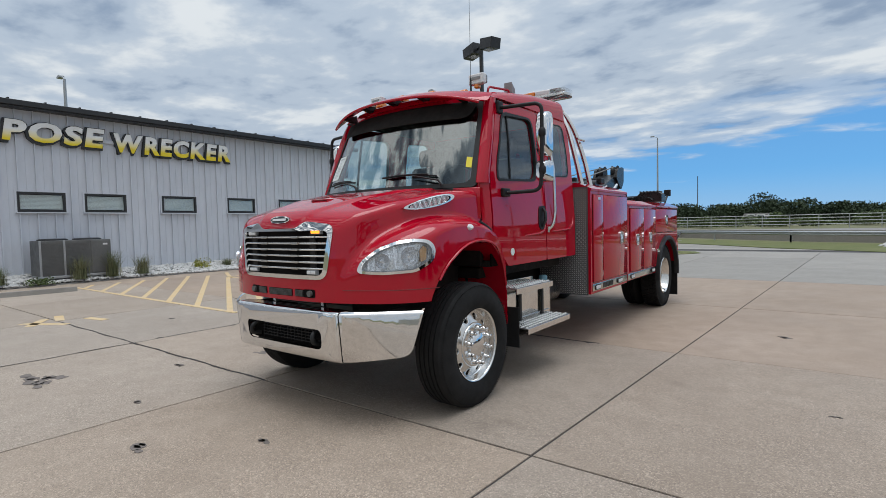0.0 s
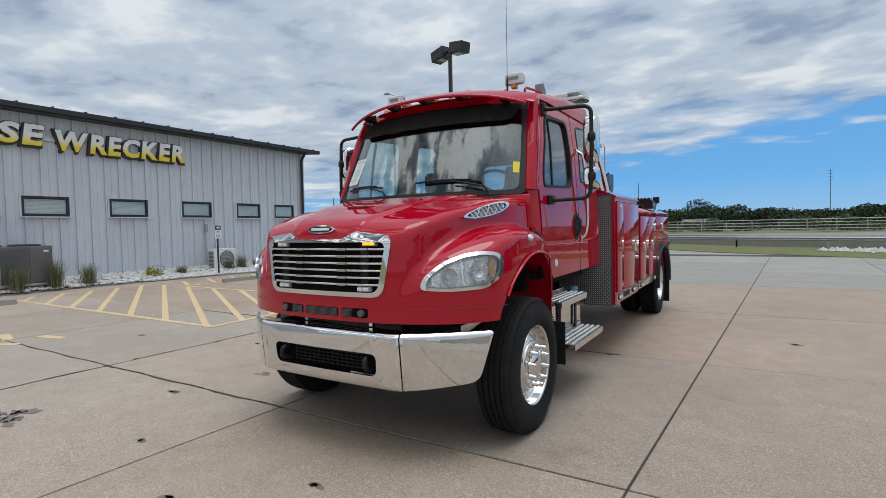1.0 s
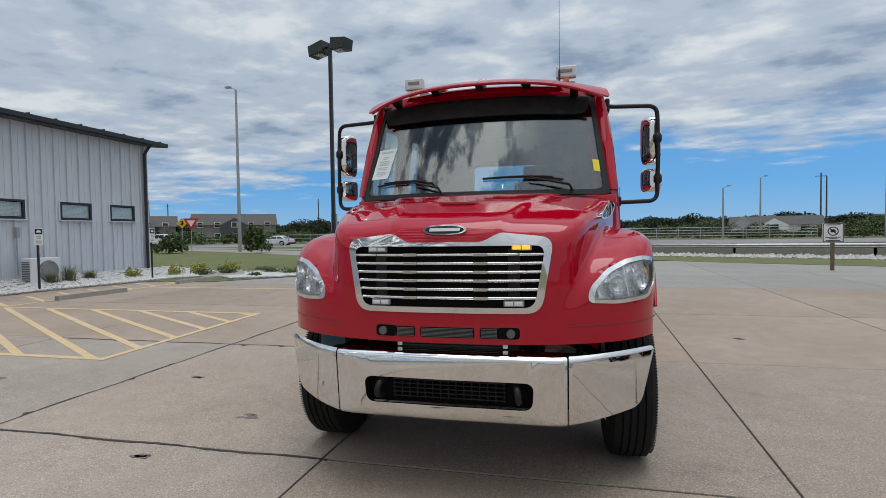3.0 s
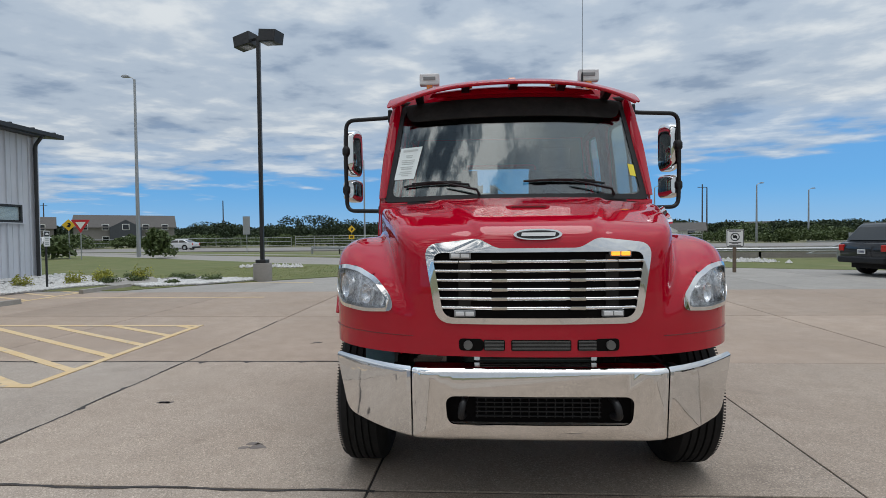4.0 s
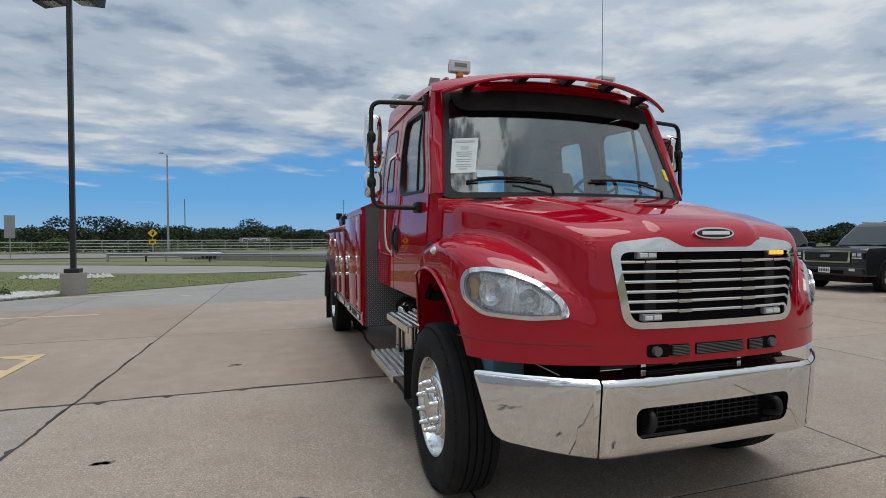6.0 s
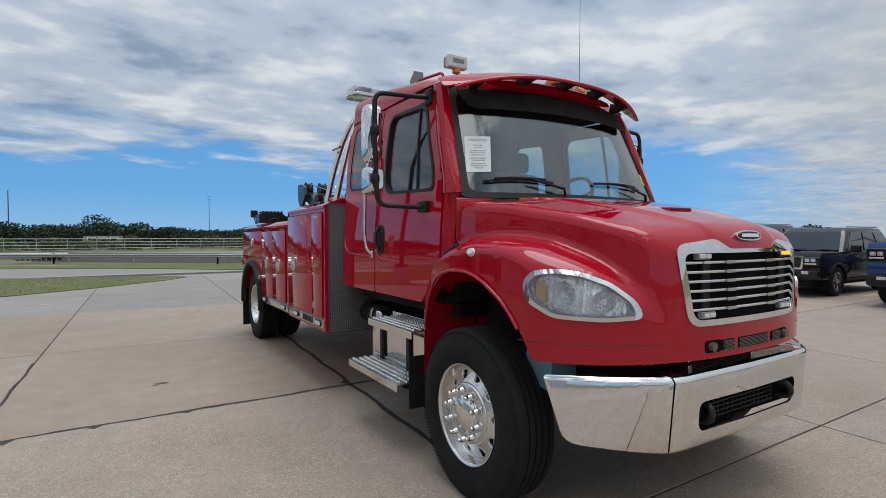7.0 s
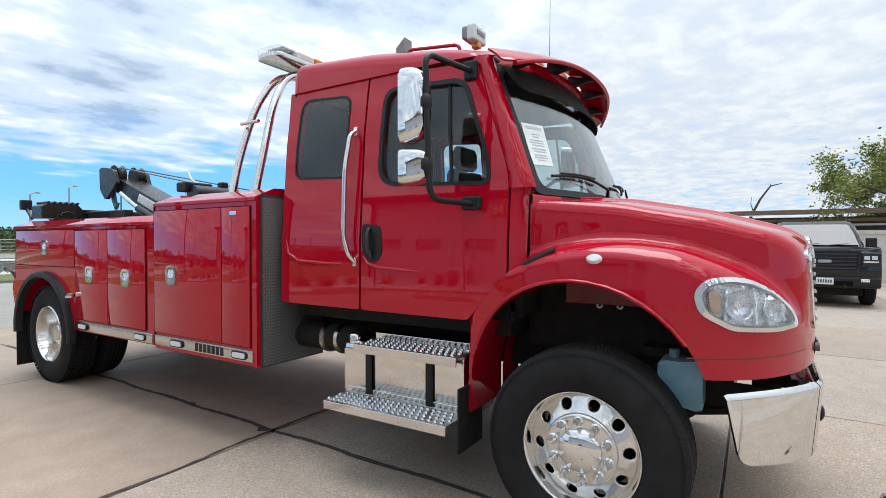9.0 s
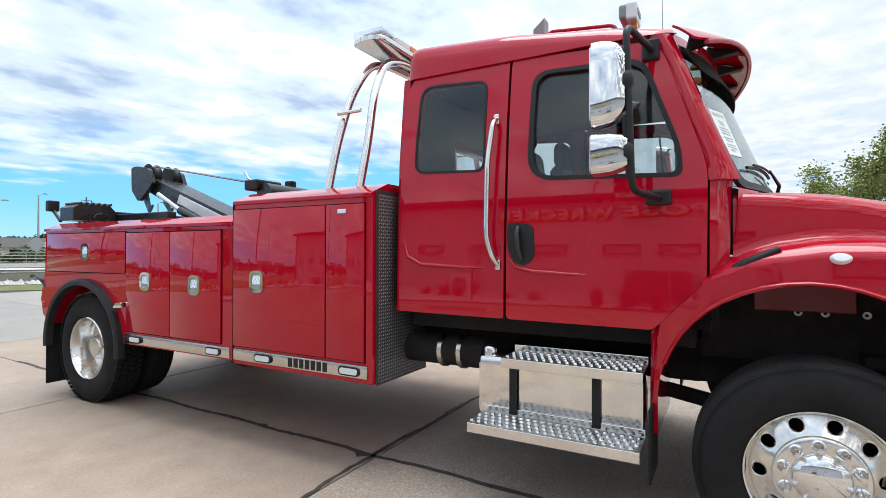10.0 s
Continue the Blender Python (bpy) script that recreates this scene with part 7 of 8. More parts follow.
tagged(part("lawn_grass", bm, "blade"), "short green and straw grass blades of the lawn", "grass", kind="stuff")


# ---- machines on the wall ----
hv = thing("hvac_unit", "large grey rooftop-style condenser beside the wall", "air conditioner", at=(-14.35, 2.0, 0.18))
part("casing", boxed((0, 0, 0.56), (0.85, 1.75, 1.0), 0.015), "hvac", hv)
part("base_rail", boxed((0, 0, 0.03), (0.9, 1.8, 0.07), 0.01), "galv", hv)
part("corner_post", boxed((0.43, -0.30, 0.56), (0.03, 0.05, 1.0), 0.005), "galv", hv)
part("corner_post", boxed((0.43, -0.86, 0.56), (0.03, 0.05, 1.0), 0.005), "galv", hv)
for y0, y1 in ((-0.83, -0.34), (-0.26, 0.30)):
    bm = bmesh.new()
    for k in range(24):
        box(bm, (0.428, (y0 + y1) / 2, 0.10 + k * 0.038), (0.012, y1 - y0, 0.012))
    part("coil_grille", bm, "hvac", hv)
part("service_panel", boxed((0.43, 0.6, 0.56), (0.02, 0.5, 0.92), 0.006), "hvac", hv)
part("rating_plate", boxed((0.443, 0.72, 0.92), (0.006, 0.12, 0.05)), "white_plastic", hv)
for y in (-0.45, 0.4):
    bm = bmesh.new()
    lathe(bm, [(0.36, 0.0), (0.36, 0.03), (0.30, 0.05), (0.0, 0.05)], 24, Matrix.Translation((0, y, 1.06)) @ Matrix.Rotation(radians(-90), 4, "Y"))
    part("fan_cowl", bm, "dark_trim", hv, "", 40)

ac = thing("split_unit", "white outdoor heat-pump unit with round fan grille", "air conditioner", at=(-14.45, 8.45, 0.12))
part("casing", boxed((0, 0, 0.40), (0.36, 0.90, 0.78), 0.02), "white_plastic", ac)
bm = bmesh.new()
lathe(bm, [(0.31, 0.0), (0.30, 0.012), (0.28, 0.004), (0.0, 0.004)], 32, Matrix.Translation((0.182, 0.08, 0.40)))
part("fan_well", bm, "hvac", ac, "", 40)
bm = bmesh.new()
for r in (0.07, 0.11, 0.15, 0.19, 0.23, 0.27):
    tube(bm, [(0.20, 0.08 + r * math.cos(math.tau * k / 28), 0.40 + r * math.sin(math.tau * k / 28)) for k in range(28)], 0.004, 5, True)
for k in range(12):
    a = math.tau * k / 12
    tube(bm, [(0.20, 0.08 + 0.05 * math.cos(a), 0.40 + 0.05 * math.sin(a)), (0.20, 0.08 + 0.29 * math.cos(a), 0.40 + 0.29 * math.sin(a))], 0.004, 5)
part("fan_guard", bm, "white_plastic", ac)
bm = bmesh.new()
for k in range(12):
    box(bm, (0.0, -0.455, 0.12 + k * 0.05), (0.28, 0.012, 0.03))
part("side_louvres", bm, "hvac", ac)
part("feet", boxed((0, 0, -0.01), (0.3, 0.75, 0.05), 0.01), "dark_trim", ac)
part("switch_box", boxed((-0.44, -0.32, 1.55), (0.10, 0.10, 0.30), 0.01), "galv", ac)
part("conduit", tubed([(-0.46, -0.32, 1.4), (-0.46, -0.32, 0.3)], 0.018, 6), "galv", ac)


def stall_sign(x, y):
    ob = thing("parking_sign", "white and black parking sign on a black post", "sign", "parking signs", at=(x, y, 0.05), turn=12)
    part("post", boxed((0, 0, 0.85), (0.045, 0.045, 1.7), 0.004), "pole_black", ob)
    part("plate", prism(rounded([(-0.15, 1.25), (0.15, 1.25), (0.15, 1.72), (-0.15, 1.72)], 0.02), "x", 0.026, 0.032), "sign_white", ob)
    part("panel", prism(rounded([(-0.13, 1.55), (0.13, 1.55), (0.13, 1.70), (-0.13, 1.70)], 0.01), "x", 0.0325, 0.035), "black", ob)
    bm = bmesh.new()
    for z, w in ((1.49, 0.16), (1.44, 0.16), (1.36, 0.2), (1.31, 0.2)):
        box(bm, (0.034, 0, z), (0.003, w, 0.028))
    part("print_bars", bm, "print", ob)
    part("print_mark", prism(rounded([(-0.09, 1.60), (0.09, 1.60), (0.06, 1.66), (-0.05, 1.66)], 0.01), "x", 0.0352, 0.037), "sign_white", ob)
    return ob


stall_sign(-13.6, 7.7)
stall_sign(-13.05, 11.15)

# ---- lamps and road signs ----
lamp = thing("parking_lamp", "black twin-head parking lot lamp on a concrete footing", "street lamp", at=(-7.5, 13.75, 0))
bm = bmesh.new()
lathe(bm, [(0.0, 0.62), (0.30, 0.62), (0.31, 0.60), (0.31, -0.1)], 32, Matrix.Rotation(radians(-90), 4, "Y"))
part("footing", bm, "kerb", lamp, "round concrete footing", 40)
part("base_plate", boxed((0, 0, 0.68), (0.36, 0.36, 0.12), 0.02), "pole_black", lamp)
part("pole", boxed((0, 0, 4.54), (0.12, 0.12, 7.68), 0.008), "pole_black", lamp)
for s in (-1, 1):
    m = Matrix.Rotation(radians(-18), 4, "Z")
    part("arm", boxed((s * 0.15, 0, 8.31), (0.3, 0.06, 0.06), 0.005, m=m), "pole_black", lamp)
    head = part("lamp_head", prism([(s * 0.18, 8.12), (s * 0.84, 8.04), (s * 0.90, 8.42), (s * 0.22, 8.54)], "y", -0.24, 0.24, 0.02), "pole_black", lamp, "black shoebox lamp head")
    head.matrix_basis = m
    glass_ob = part("lamp_glass", boxed((s * 0.50, 0, 8.07), (0.44, 0.34, 0.012)), "lens", lamp)
    glass_ob.matrix_basis = m


def tall_lamp(x, y, h, turn=0.0):
    ob = thing("highway_lamp", "tall galvanised highway lamp beside the road", "street lamp", "highway lamps", at=(x, y, -0.05), turn=turn)
    part("pole", tubed([(0, 0, 0), (0, 0, h * 0.5), (0, 0, h)], [0.17, 0.13, 0.09], 12), "galv", ob, "", 60)
    part("arm", tubed(bent([(0, 0, h - 0.1), (-0.2, 0, h + 0.15), (-0.6, 0, h + 0.25)], 0.1), 0.04, 8), "galv", ob, "", 60)
    part("lamp_head", prism(rounded([(-1.1, h + 0.2), (-0.5, h + 0.18), (-0.5, h + 0.36), (-0.95, h + 0.36)], 0.05), "y", -0.16, 0.16, 0.03), "galv", ob, "", 50)
    return ob


for x, y, h, a in ((-28.4, 38.2, 15, 0), (-17.7, 80, 14.2, 0), (-39.0, 9.5, 12.2, 0), (23.5, 76.5, 7.4, 180), (31.6, 86, 9.5, 180), (45.4, 80, 9.2, 180), (59.2, 89, 9.0, 180)):
    tall_lamp(x, y, h, a)


def utility_pole(x, y, h, arms=0):
    ob = thing("utility_pole", "thin weathered utility pole far beyond the highway", "utility pole", "utility poles", at=(x, y, -0.1))
    part("pole", tubed([(0, 0, 0), (0, 0, h)], [0.22, 0.14], 8), "bark", ob, "", 60)
    for k in range(arms):
        part("crossarm", boxed((0, 0, h - 0.8 - k * 2.0), (2.4, 0.12, 0.14)), "bark", ob)
    return ob


for x, y, h, a in ((-41, 237, 20, 0), (45, 400, 34, 4), (-135, 142, 14, 0), (-131, 146, 13, 1), (-71.5, 140, 12.5, 0), (60.9, 133.6, 14.5, 1), (61.9, 133.2, 13.6, 0)):
    utility_pole(x, y, h, a)


def road_sign(name, x, y, h, outline, mat, label, turn=0.0, extra=None, size=1.0):
    ob = thing(name, label, "road sign", at=(x, y, -0.05), turn=turn)
    part("post", tubed([(0, 0, 0), (0, 0, h)], 0.035, 6), "galv", ob)
    part("plate", prism([(u * size, h + v * size) for u, v in outline], "y", -0.05, -0.035), mat, ob)
    if extra:
        for mat2, o2 in extra:
            part("panel", prism([(u * size, h + v * size) for u, v in o2], "y", -0.058, -0.052), mat2, ob)
    return ob


DIA = [(0, -0.5), (0.5, 0), (0, 0.5), (-0.5, 0)]
ARROW = [(-0.16, -0.1), (0.05, -0.22), (0.18, 0.0), (0.1, 0.2), (-0.12, 0.18), (0.02, 0.05)]
road_sign("yield_sign", -29.5, 33.2, 2.6, [(0, -0.55), (0.6, 0.45), (-0.6, 0.45)], "sign_red", "red and white triangular yield sign", 30, [("sign_white", [(0, -0.25), (0.32, 0.28), (-0.32, 0.28)])])
road_sign("warning_sign", -31.5, 34.5, 2.7, DIA, "sign_yellow", "yellow diamond warning sign on a post", 30, [("black", ARROW)], 0.9)
road_sign("warning_sign", -17.9, 71.5, 2.70, DIA, "sign_yellow", "yellow diamond warning sign beyond the guard rail", 10, [("black", ARROW)], 1.15)
road_sign("speed_plate", -17.9, 71.38, 1.55, [(-0.45, -0.35), (0.45, -0.35), (0.45, 0.35), (-0.45, 0.35)], "sign_yellow", "small yellow advisory plate on a post", 10, [("black", [(-0.25, -0.12), (0.25, -0.12), (0.25, 0.12), (-0.25, 0.12)])], 0.9)
lot = thing("lot_sign", "white no-trucks style sign on a dark wooden post", "road sign", at=(9.68, 16.3, -0.02), turn=-12)
part("post", boxed((0, 0, 0.62), (0.11, 0.09, 1.24), 0.006), "shed_wood", lot)
part("plate", prism(rounded([(-0.30, 0.98), (0.30, 0.98), (0.30, 1.64), (-0.30, 1.64)], 0.03), "y", -0.075, -0.055), "sign_white", lot)
part("border", sheet(rounded([(-0.29, 0.99), (0.29, 0.99), (0.29, 1.63), (-0.29, 1.63)], 0.03), [rounded([(-0.265, 1.015), (0.265, 1.015), (0.265, 1.605), (-0.265, 1.605)], 0.025)], lambda u, v: (u, -0.077, v), 0.003), "black", lot)
_ring = [(math.cos(math.tau * k / 28), math.sin(math.tau * k / 28)) for k in range(28)]
part("ring", sheet([(0.155 * c, 1.36 + 0.155 * q) for c, q in _ring], [[(0.125 * c, 1.36 + 0.125 * q) for c, q in _ring]], lambda u, v: (u, -0.078, v), 0.003), "black", lot)
part("slash", prism([(-0.11, 1.45), (-0.09, 1.47), (0.11, 1.27), (0.09, 1.25)], "y", -0.080, -0.0765), "black", lot)
part("symbol", prism([(-0.07, 1.32), (0.07, 1.32), (0.07, 1.39), (0.02, 1.43), (-0.07, 1.41)], "y", -0.079, -0.0765), "black", lot)
for z, w in ((1.575, 0.40), (1.155, 0.42), (1.105, 0.22), (1.045, 0.40)):
    part("print_bar", boxed((0, -0.078, z), (w, 0.004, 0.026)), "black", lot)
# pale riprap stones along the verge
V, Fc = [], []
for k in range(500):
    t = rng.random()
    if k < 420:
        c = Vector((5.5 + 9.5 * t + rng.gauss(0, 0.25), 27.4 - 4.4 * t + rng.gauss(0, 0.5), 0.03))
    else:
        c = Vector((-8.7 - 3.2 * t + rng.gauss(0, 0.1), 21.3 + 0.3 * t + rng.gauss(0, 0.35), 0.04))
    r = rng.uniform(0.07, 0.20)
    b0 = len(V)
    for d in ((1, 0, 0), (0, 1, 0), (-1, 0, 0), (0, -1, 0), (0, 0, 1), (0, 0, -0.4)):
        V.append(tuple(c + Vector([d[q] * r * rng.uniform(0.6, 1.15) for q in range(3)])))
    for q in range(4):
        Fc += [(b0 + q, b0 + (q + 1) % 4, b0 + 4), (b0 + (q + 1) % 4, b0 + q, b0 + 5)]
me = bpy.data.meshes.new("riprap")
me.from_pydata(V, [], Fc)
me.materials.append(M["rock"])
tagged(new("riprap", me), "pale broken stones along the grass verge", "stones", kind="stuff")
road_sign("route_sign", -22.5, 46, 3.1, [(-0.35, -1.2), (0.35, -1.2), (0.35, 0.6), (-0.35, 0.6)], "galv", "back of a tall road sign", 5)
road_sign("route_marker", 21.5, 62, 2.2, DIA, "galv", "grey back of a diamond road sign", -10, None, 1.6)


# ---- guard rails, barrier and fence ----
RAIL = [(-14.6, 41.6), (-11.7, 40.3), (-7, 37.8), (1.7, 31.2), (10, 27.2), (16, 25.9), (60, 22.2)]


def guard_rail(x0, x1, y0, y1, label="galvanised guard rail on short posts"):
    ob = thing("guard_rail", label, "guard rail", "guard rails", kind="structure")
    a, b = Vector((x0, y0, 0)), Vector((x1, y1, 0))
    d = (b - a).normalized()
    side_ = Vector((-d.y, d.x, 0))
    prof = [(0, 0.42), (0.05, 0.47), (0, 0.52), (0, 0.54), (0.05, 0.59), (0, 0.65)]
    bm = bmesh.new()
    rows = []
    n = 12
    for i in range(n + 1):
        p = a + (b - a) * i / n
        rows.append([p - side_ * o + Vector((0, 0, z)) for o, z in prof])
    grid_mesh(bm, rows)
    part("rail", bm, "galv", ob)
    n = max(1, int((b - a).length / 3.8))
    for i in range(n + 1):
        p = a + (b - a) * i / n
        part("post", boxed((p.x, p.y + 0.1, 0.32), (0.09, 0.10, 0.74)), "galv", ob)
    return ob


for (xa, ya), (xb, yb) in zip(RAIL, RAIL[1:]):
    guard_rail(xa, xb, ya, yb)
guard_rail(-14.6, -6.5, 41.9, 40.9, "second galvanised guard rail behind the first")
wall_b = flat([(-9, 44.5), (2.4, 34.2), (10.8, 30.2), (17, 28.8), (140, 25.5), (140, 26.0), (17, 29.2), (11, 30.6), (2.7, 34.6), (-9, 45.0)], 0.62, "kerb", "barrier_wall", "long pale concrete highway barrier", 0.9, "barrier")
att = thing("crash_cushion", "row of grey crash cushion bays at the guard rail end", "crash cushion")
for k in range(9):
    part("bay", boxed((-9.4 + k * 0.30, 42.2 - k * 0.16, 0.36), (0.17, 0.5, 0.46), 0.02), "dark_trim" if k % 2 else "dark", att)
part("rail", boxed((-8.2, 41.3, 0.30), (2.9, 0.08, 0.16), 0.02), "galv", att)
fence = thing("pipe_fence", "long grey pipe-rail fence beyond the highway", "fence", kind="structure")
for z in (0.5, 0.9, 1.3, 1.7):
    part("rail", tubed([(-28, 76, z), (36, 78, z)], 0.05, 6), "galv", fence)
for k in range(22):
    x = -28 + k * 3.05
    part("post", tubed([(x, 76 + (x + 28) / 64 * 2, 0), (x, 76 + (x + 28) / 64 * 2, 1.75)], 0.05, 6), "galv", fence)
mesh_f = thing("chain_fence", "far chain-link fence among weeds", "fence", kind="structure")
for z in (0.3, 0.9, 1.5):
    part("wire", tubed([(-120, 74, z), (-28, 74, z)], 0.03, 4), "galv", mesh_f)
for k in range(24):
    part("post", tubed([(-120 + k * 4, 74, 0), (-120 + k * 4, 74, 1.6)], 0.04, 5), "galv", mesh_f)
gate = thing("grey_gate", "grey steel gate panel by the barrier", "gate", at=(21.0, 27.5, 0))
for z in (0.25, 0.6, 0.95):
    part("bar", boxed((0, 0, z), (3.0, 0.06, 0.07)), "galv", gate)
part("bar", tubed([(-1.4, 0, 0.25), (1.0, 0, 0.95)], 0.04, 6), "galv", gate)
part("end_panel", boxed((1.3, 0, 0.7), (0.8, 0.1, 1.5)), "galv", gate)


# ---- woods, scrub and far houses ----
def clump_cloud(V, Fc, cx, cy, cz, rx, rz, n, size):
    for _ in range(n):
        a, e = rng.random() * math.tau, math.asin(rng.uniform(-0.6, 1.0))
        t = rng.uniform(0.62, 1.08)
        p = Vector((cx + rx * t * math.cos(a) * math.cos(e), cy + rx * t * math.sin(a) * math.cos(e), cz + rz * t * math.sin(e)))
        u = Vector((rng.gauss(0, 1), rng.gauss(0, 1), rng.gauss(0, 1))).normalized() * size * rng.uniform(0.6, 1.3)
        w = u.cross(Vector((rng.gauss(0, 1), rng.gauss(0, 1), rng.gauss(0, 1)))).normalized() * size * rng.uniform(0.5, 1.0)
        b0 = len(V)
        V += [tuple(p - u), tuple(p + w * 0.8), tuple(p + u), tuple(p - w * 0.7)]
        Fc.append((b0, b0 + 1, b0 + 2, b0 + 3))


def woods(name, spots, mat, label, size):
    V, Fc = [], []
    for x, y, r, h in spots:
        for _ in range(4):
            ox, oy = rng.gauss(0, r * 0.4), rng.gauss(0, r * 0.4)
            hh = h * rng.uniform(0.75, 1.0)
            clump_cloud(V, Fc, x + ox, y + oy, hh * 0.56, r * rng.uniform(0.5, 0.75), hh * 0.44, int(260 if size < 0.29 else 480), size)
        clump_cloud(V, Fc, x, y, h * 0.22, r * 1.1, h * 0.25, int(200 if size < 0.29 else 260), size)
    me = bpy.data.meshes.new(name)
    me.from_pydata(V, [], Fc)
    me.materials.append(M[mat])
    return tagged(new(name, me), label, "trees", kind="stuff")


spots = []
for k in range(150):
    az = radians(-80 + 150 * k / 150 + rng.uniform(-0.8, 0.8))
    d = rng.uniform(150, 185)
    spots.append((d * math.sin(az), d * math.cos(az), rng.uniform(4.5, 7.5), rng.uniform(4.2, 7.0) * (1.35 if rng.random() > 0.88 else 1) * (0.78 if az > 0.05 else 1.0)))
woods("tree_line", spots, "far_leaf", "dark green line of trees along the horizon", 0.38)
spots = []
for k in range(110):
    az = radians(-70 + 110 * k / 110 + rng.uniform(-0.8, 0.8))
    d = rng.uniform(86, 112)
    spots.append((d * math.sin(az), d * math.cos(az), rng.uniform(1.2, 3.0), rng.uniform(0.9, 2.4)))
woods("scrub", spots, "shrub", "rough green scrub beyond the highway fence", 0.20)
spots = [(-24.5, 35.2, 1.05, 2.3), (-33, 34.5, 1.4, 1.9), (27, 96, 3.4, 3.6), (50, 92, 3.6, 3.6), (60, 90, 3.4, 3.2), (36, 96, 2.6, 2.8)]
woods("roadside_bushes", spots, "shrub", "dark evergreen bushes beside the road", 0.20)


def far_house(x, y, w, d, h, turn, mats, label, floors=2):
    ob = thing("far_house", label, "house", "far houses", at=(x, y, 0), turn=turn)
    part("wall", boxed((0, 0, h / 2), (w, d, h)), mats[0], ob)
    part("roof", prism([(-d / 2 - 0.6, h), (d / 2 + 0.6, h), (0, h + d * 0.27)], "x", -w / 2 - 0.5, w / 2 + 0.5), "roof", ob)
    part("gable_end", prism([(-w * 0.16, 0), (w * 0.16, 0), (w * 0.16, h), (0, h + w * 0.09), (-w * 0.16, h)], "y", -d / 2 - 1.2, -d / 2 + 0.2), mats[1], ob)
    for f in range(floors):
        z = 1.5 + f * 3.0
        for k in range(max(3, int(w / 4))):
            u = -w / 2 + (k + 0.5) * w / max(3, int(w / 4))
            yy = -d / 2 - (1.22 if abs(u) < w * 0.16 else 0.02)
            win = part("window", boxed((u, yy, z), (1.5, 0.08, 1.5)), "sign_white", ob)
            part("pane", boxed((u, yy - 0.05, z), (1.2, 0.06, 1.2)), "car_glass", win)
    return ob


far_house(-88, 122, 21, 12, 4.4, 34, ("house_grey", "house_dark"), "grey two-storey apartment block with pitched roof")
far_house(-108, 112, 14, 11, 4.2, 40, ("house_grey", "house_grey"), "pale two-storey apartment block with pitched roof")
far_house(60, 165, 16, 9, 2.6, -18, ("sign_white", "house_grey"), "low white house with a grey roof", 1)
far_house(88, 160, 16, 9, 2.6, -25, ("house_grey", "sign_white"), "low house with a grey roof among trees", 1)
far_house(40, 172, 14, 9, 2.6, -12, ("house_grey", "house_grey"), "low grey house among trees", 1)
far_house(38, 98, 13, 6, 2.0, -20, ("sign_white", "sign_white"), "long low white roadside building", 1)
far_house(-8, 128, 6, 4, 1.4, 0, ("car_blue", "car_blue"), "small blue-roofed shelter by the field", 1)


# ---- vehicles ----
def wheels(ob, axles, half, r, rim):
    first_w = None
    for ax in axles:
        for s in (-1, 1):
            w = part("wheel", tyre_car(r), "rubber", ob, "", 40)
            m = pose(ax, s * (half - 0.12), r) @ Matrix.Rotation(radians(90 * s), 4, "Z")
            part("rim", rim_car(r), rim, w, "", 40)
            w.matrix_basis = m


def tyre_car(r):
    bm = bmesh.new()
    lathe(bm, [(r * 0.62, -0.11), (r * 0.9, -0.125), (r, -0.09), (r, 0.09), (r * 0.9, 0.125), (r * 0.62, 0.11)], 28)
    return bm


def rim_car(r):
    bm = bmesh.new()
    lathe(bm, [(r * 0.64, 0.11), (r * 0.60, 0.10), (r * 0.58, 0.02), (0, 0.02)], 28)
    for k in range(6):
        a = math.tau * k / 6
        box(bm, (0, 0, 0), (0.04, r * 0.16, r * 0.55), 0, m=Matrix.Rotation(a, 4, "X") @ Matrix.Translation((0.085, 0, r * 0.33)))
    lathe(bm, [(r * 0.14, 0.06), (r * 0.14, 0.11), (0, 0.115)], 12)
    return bm


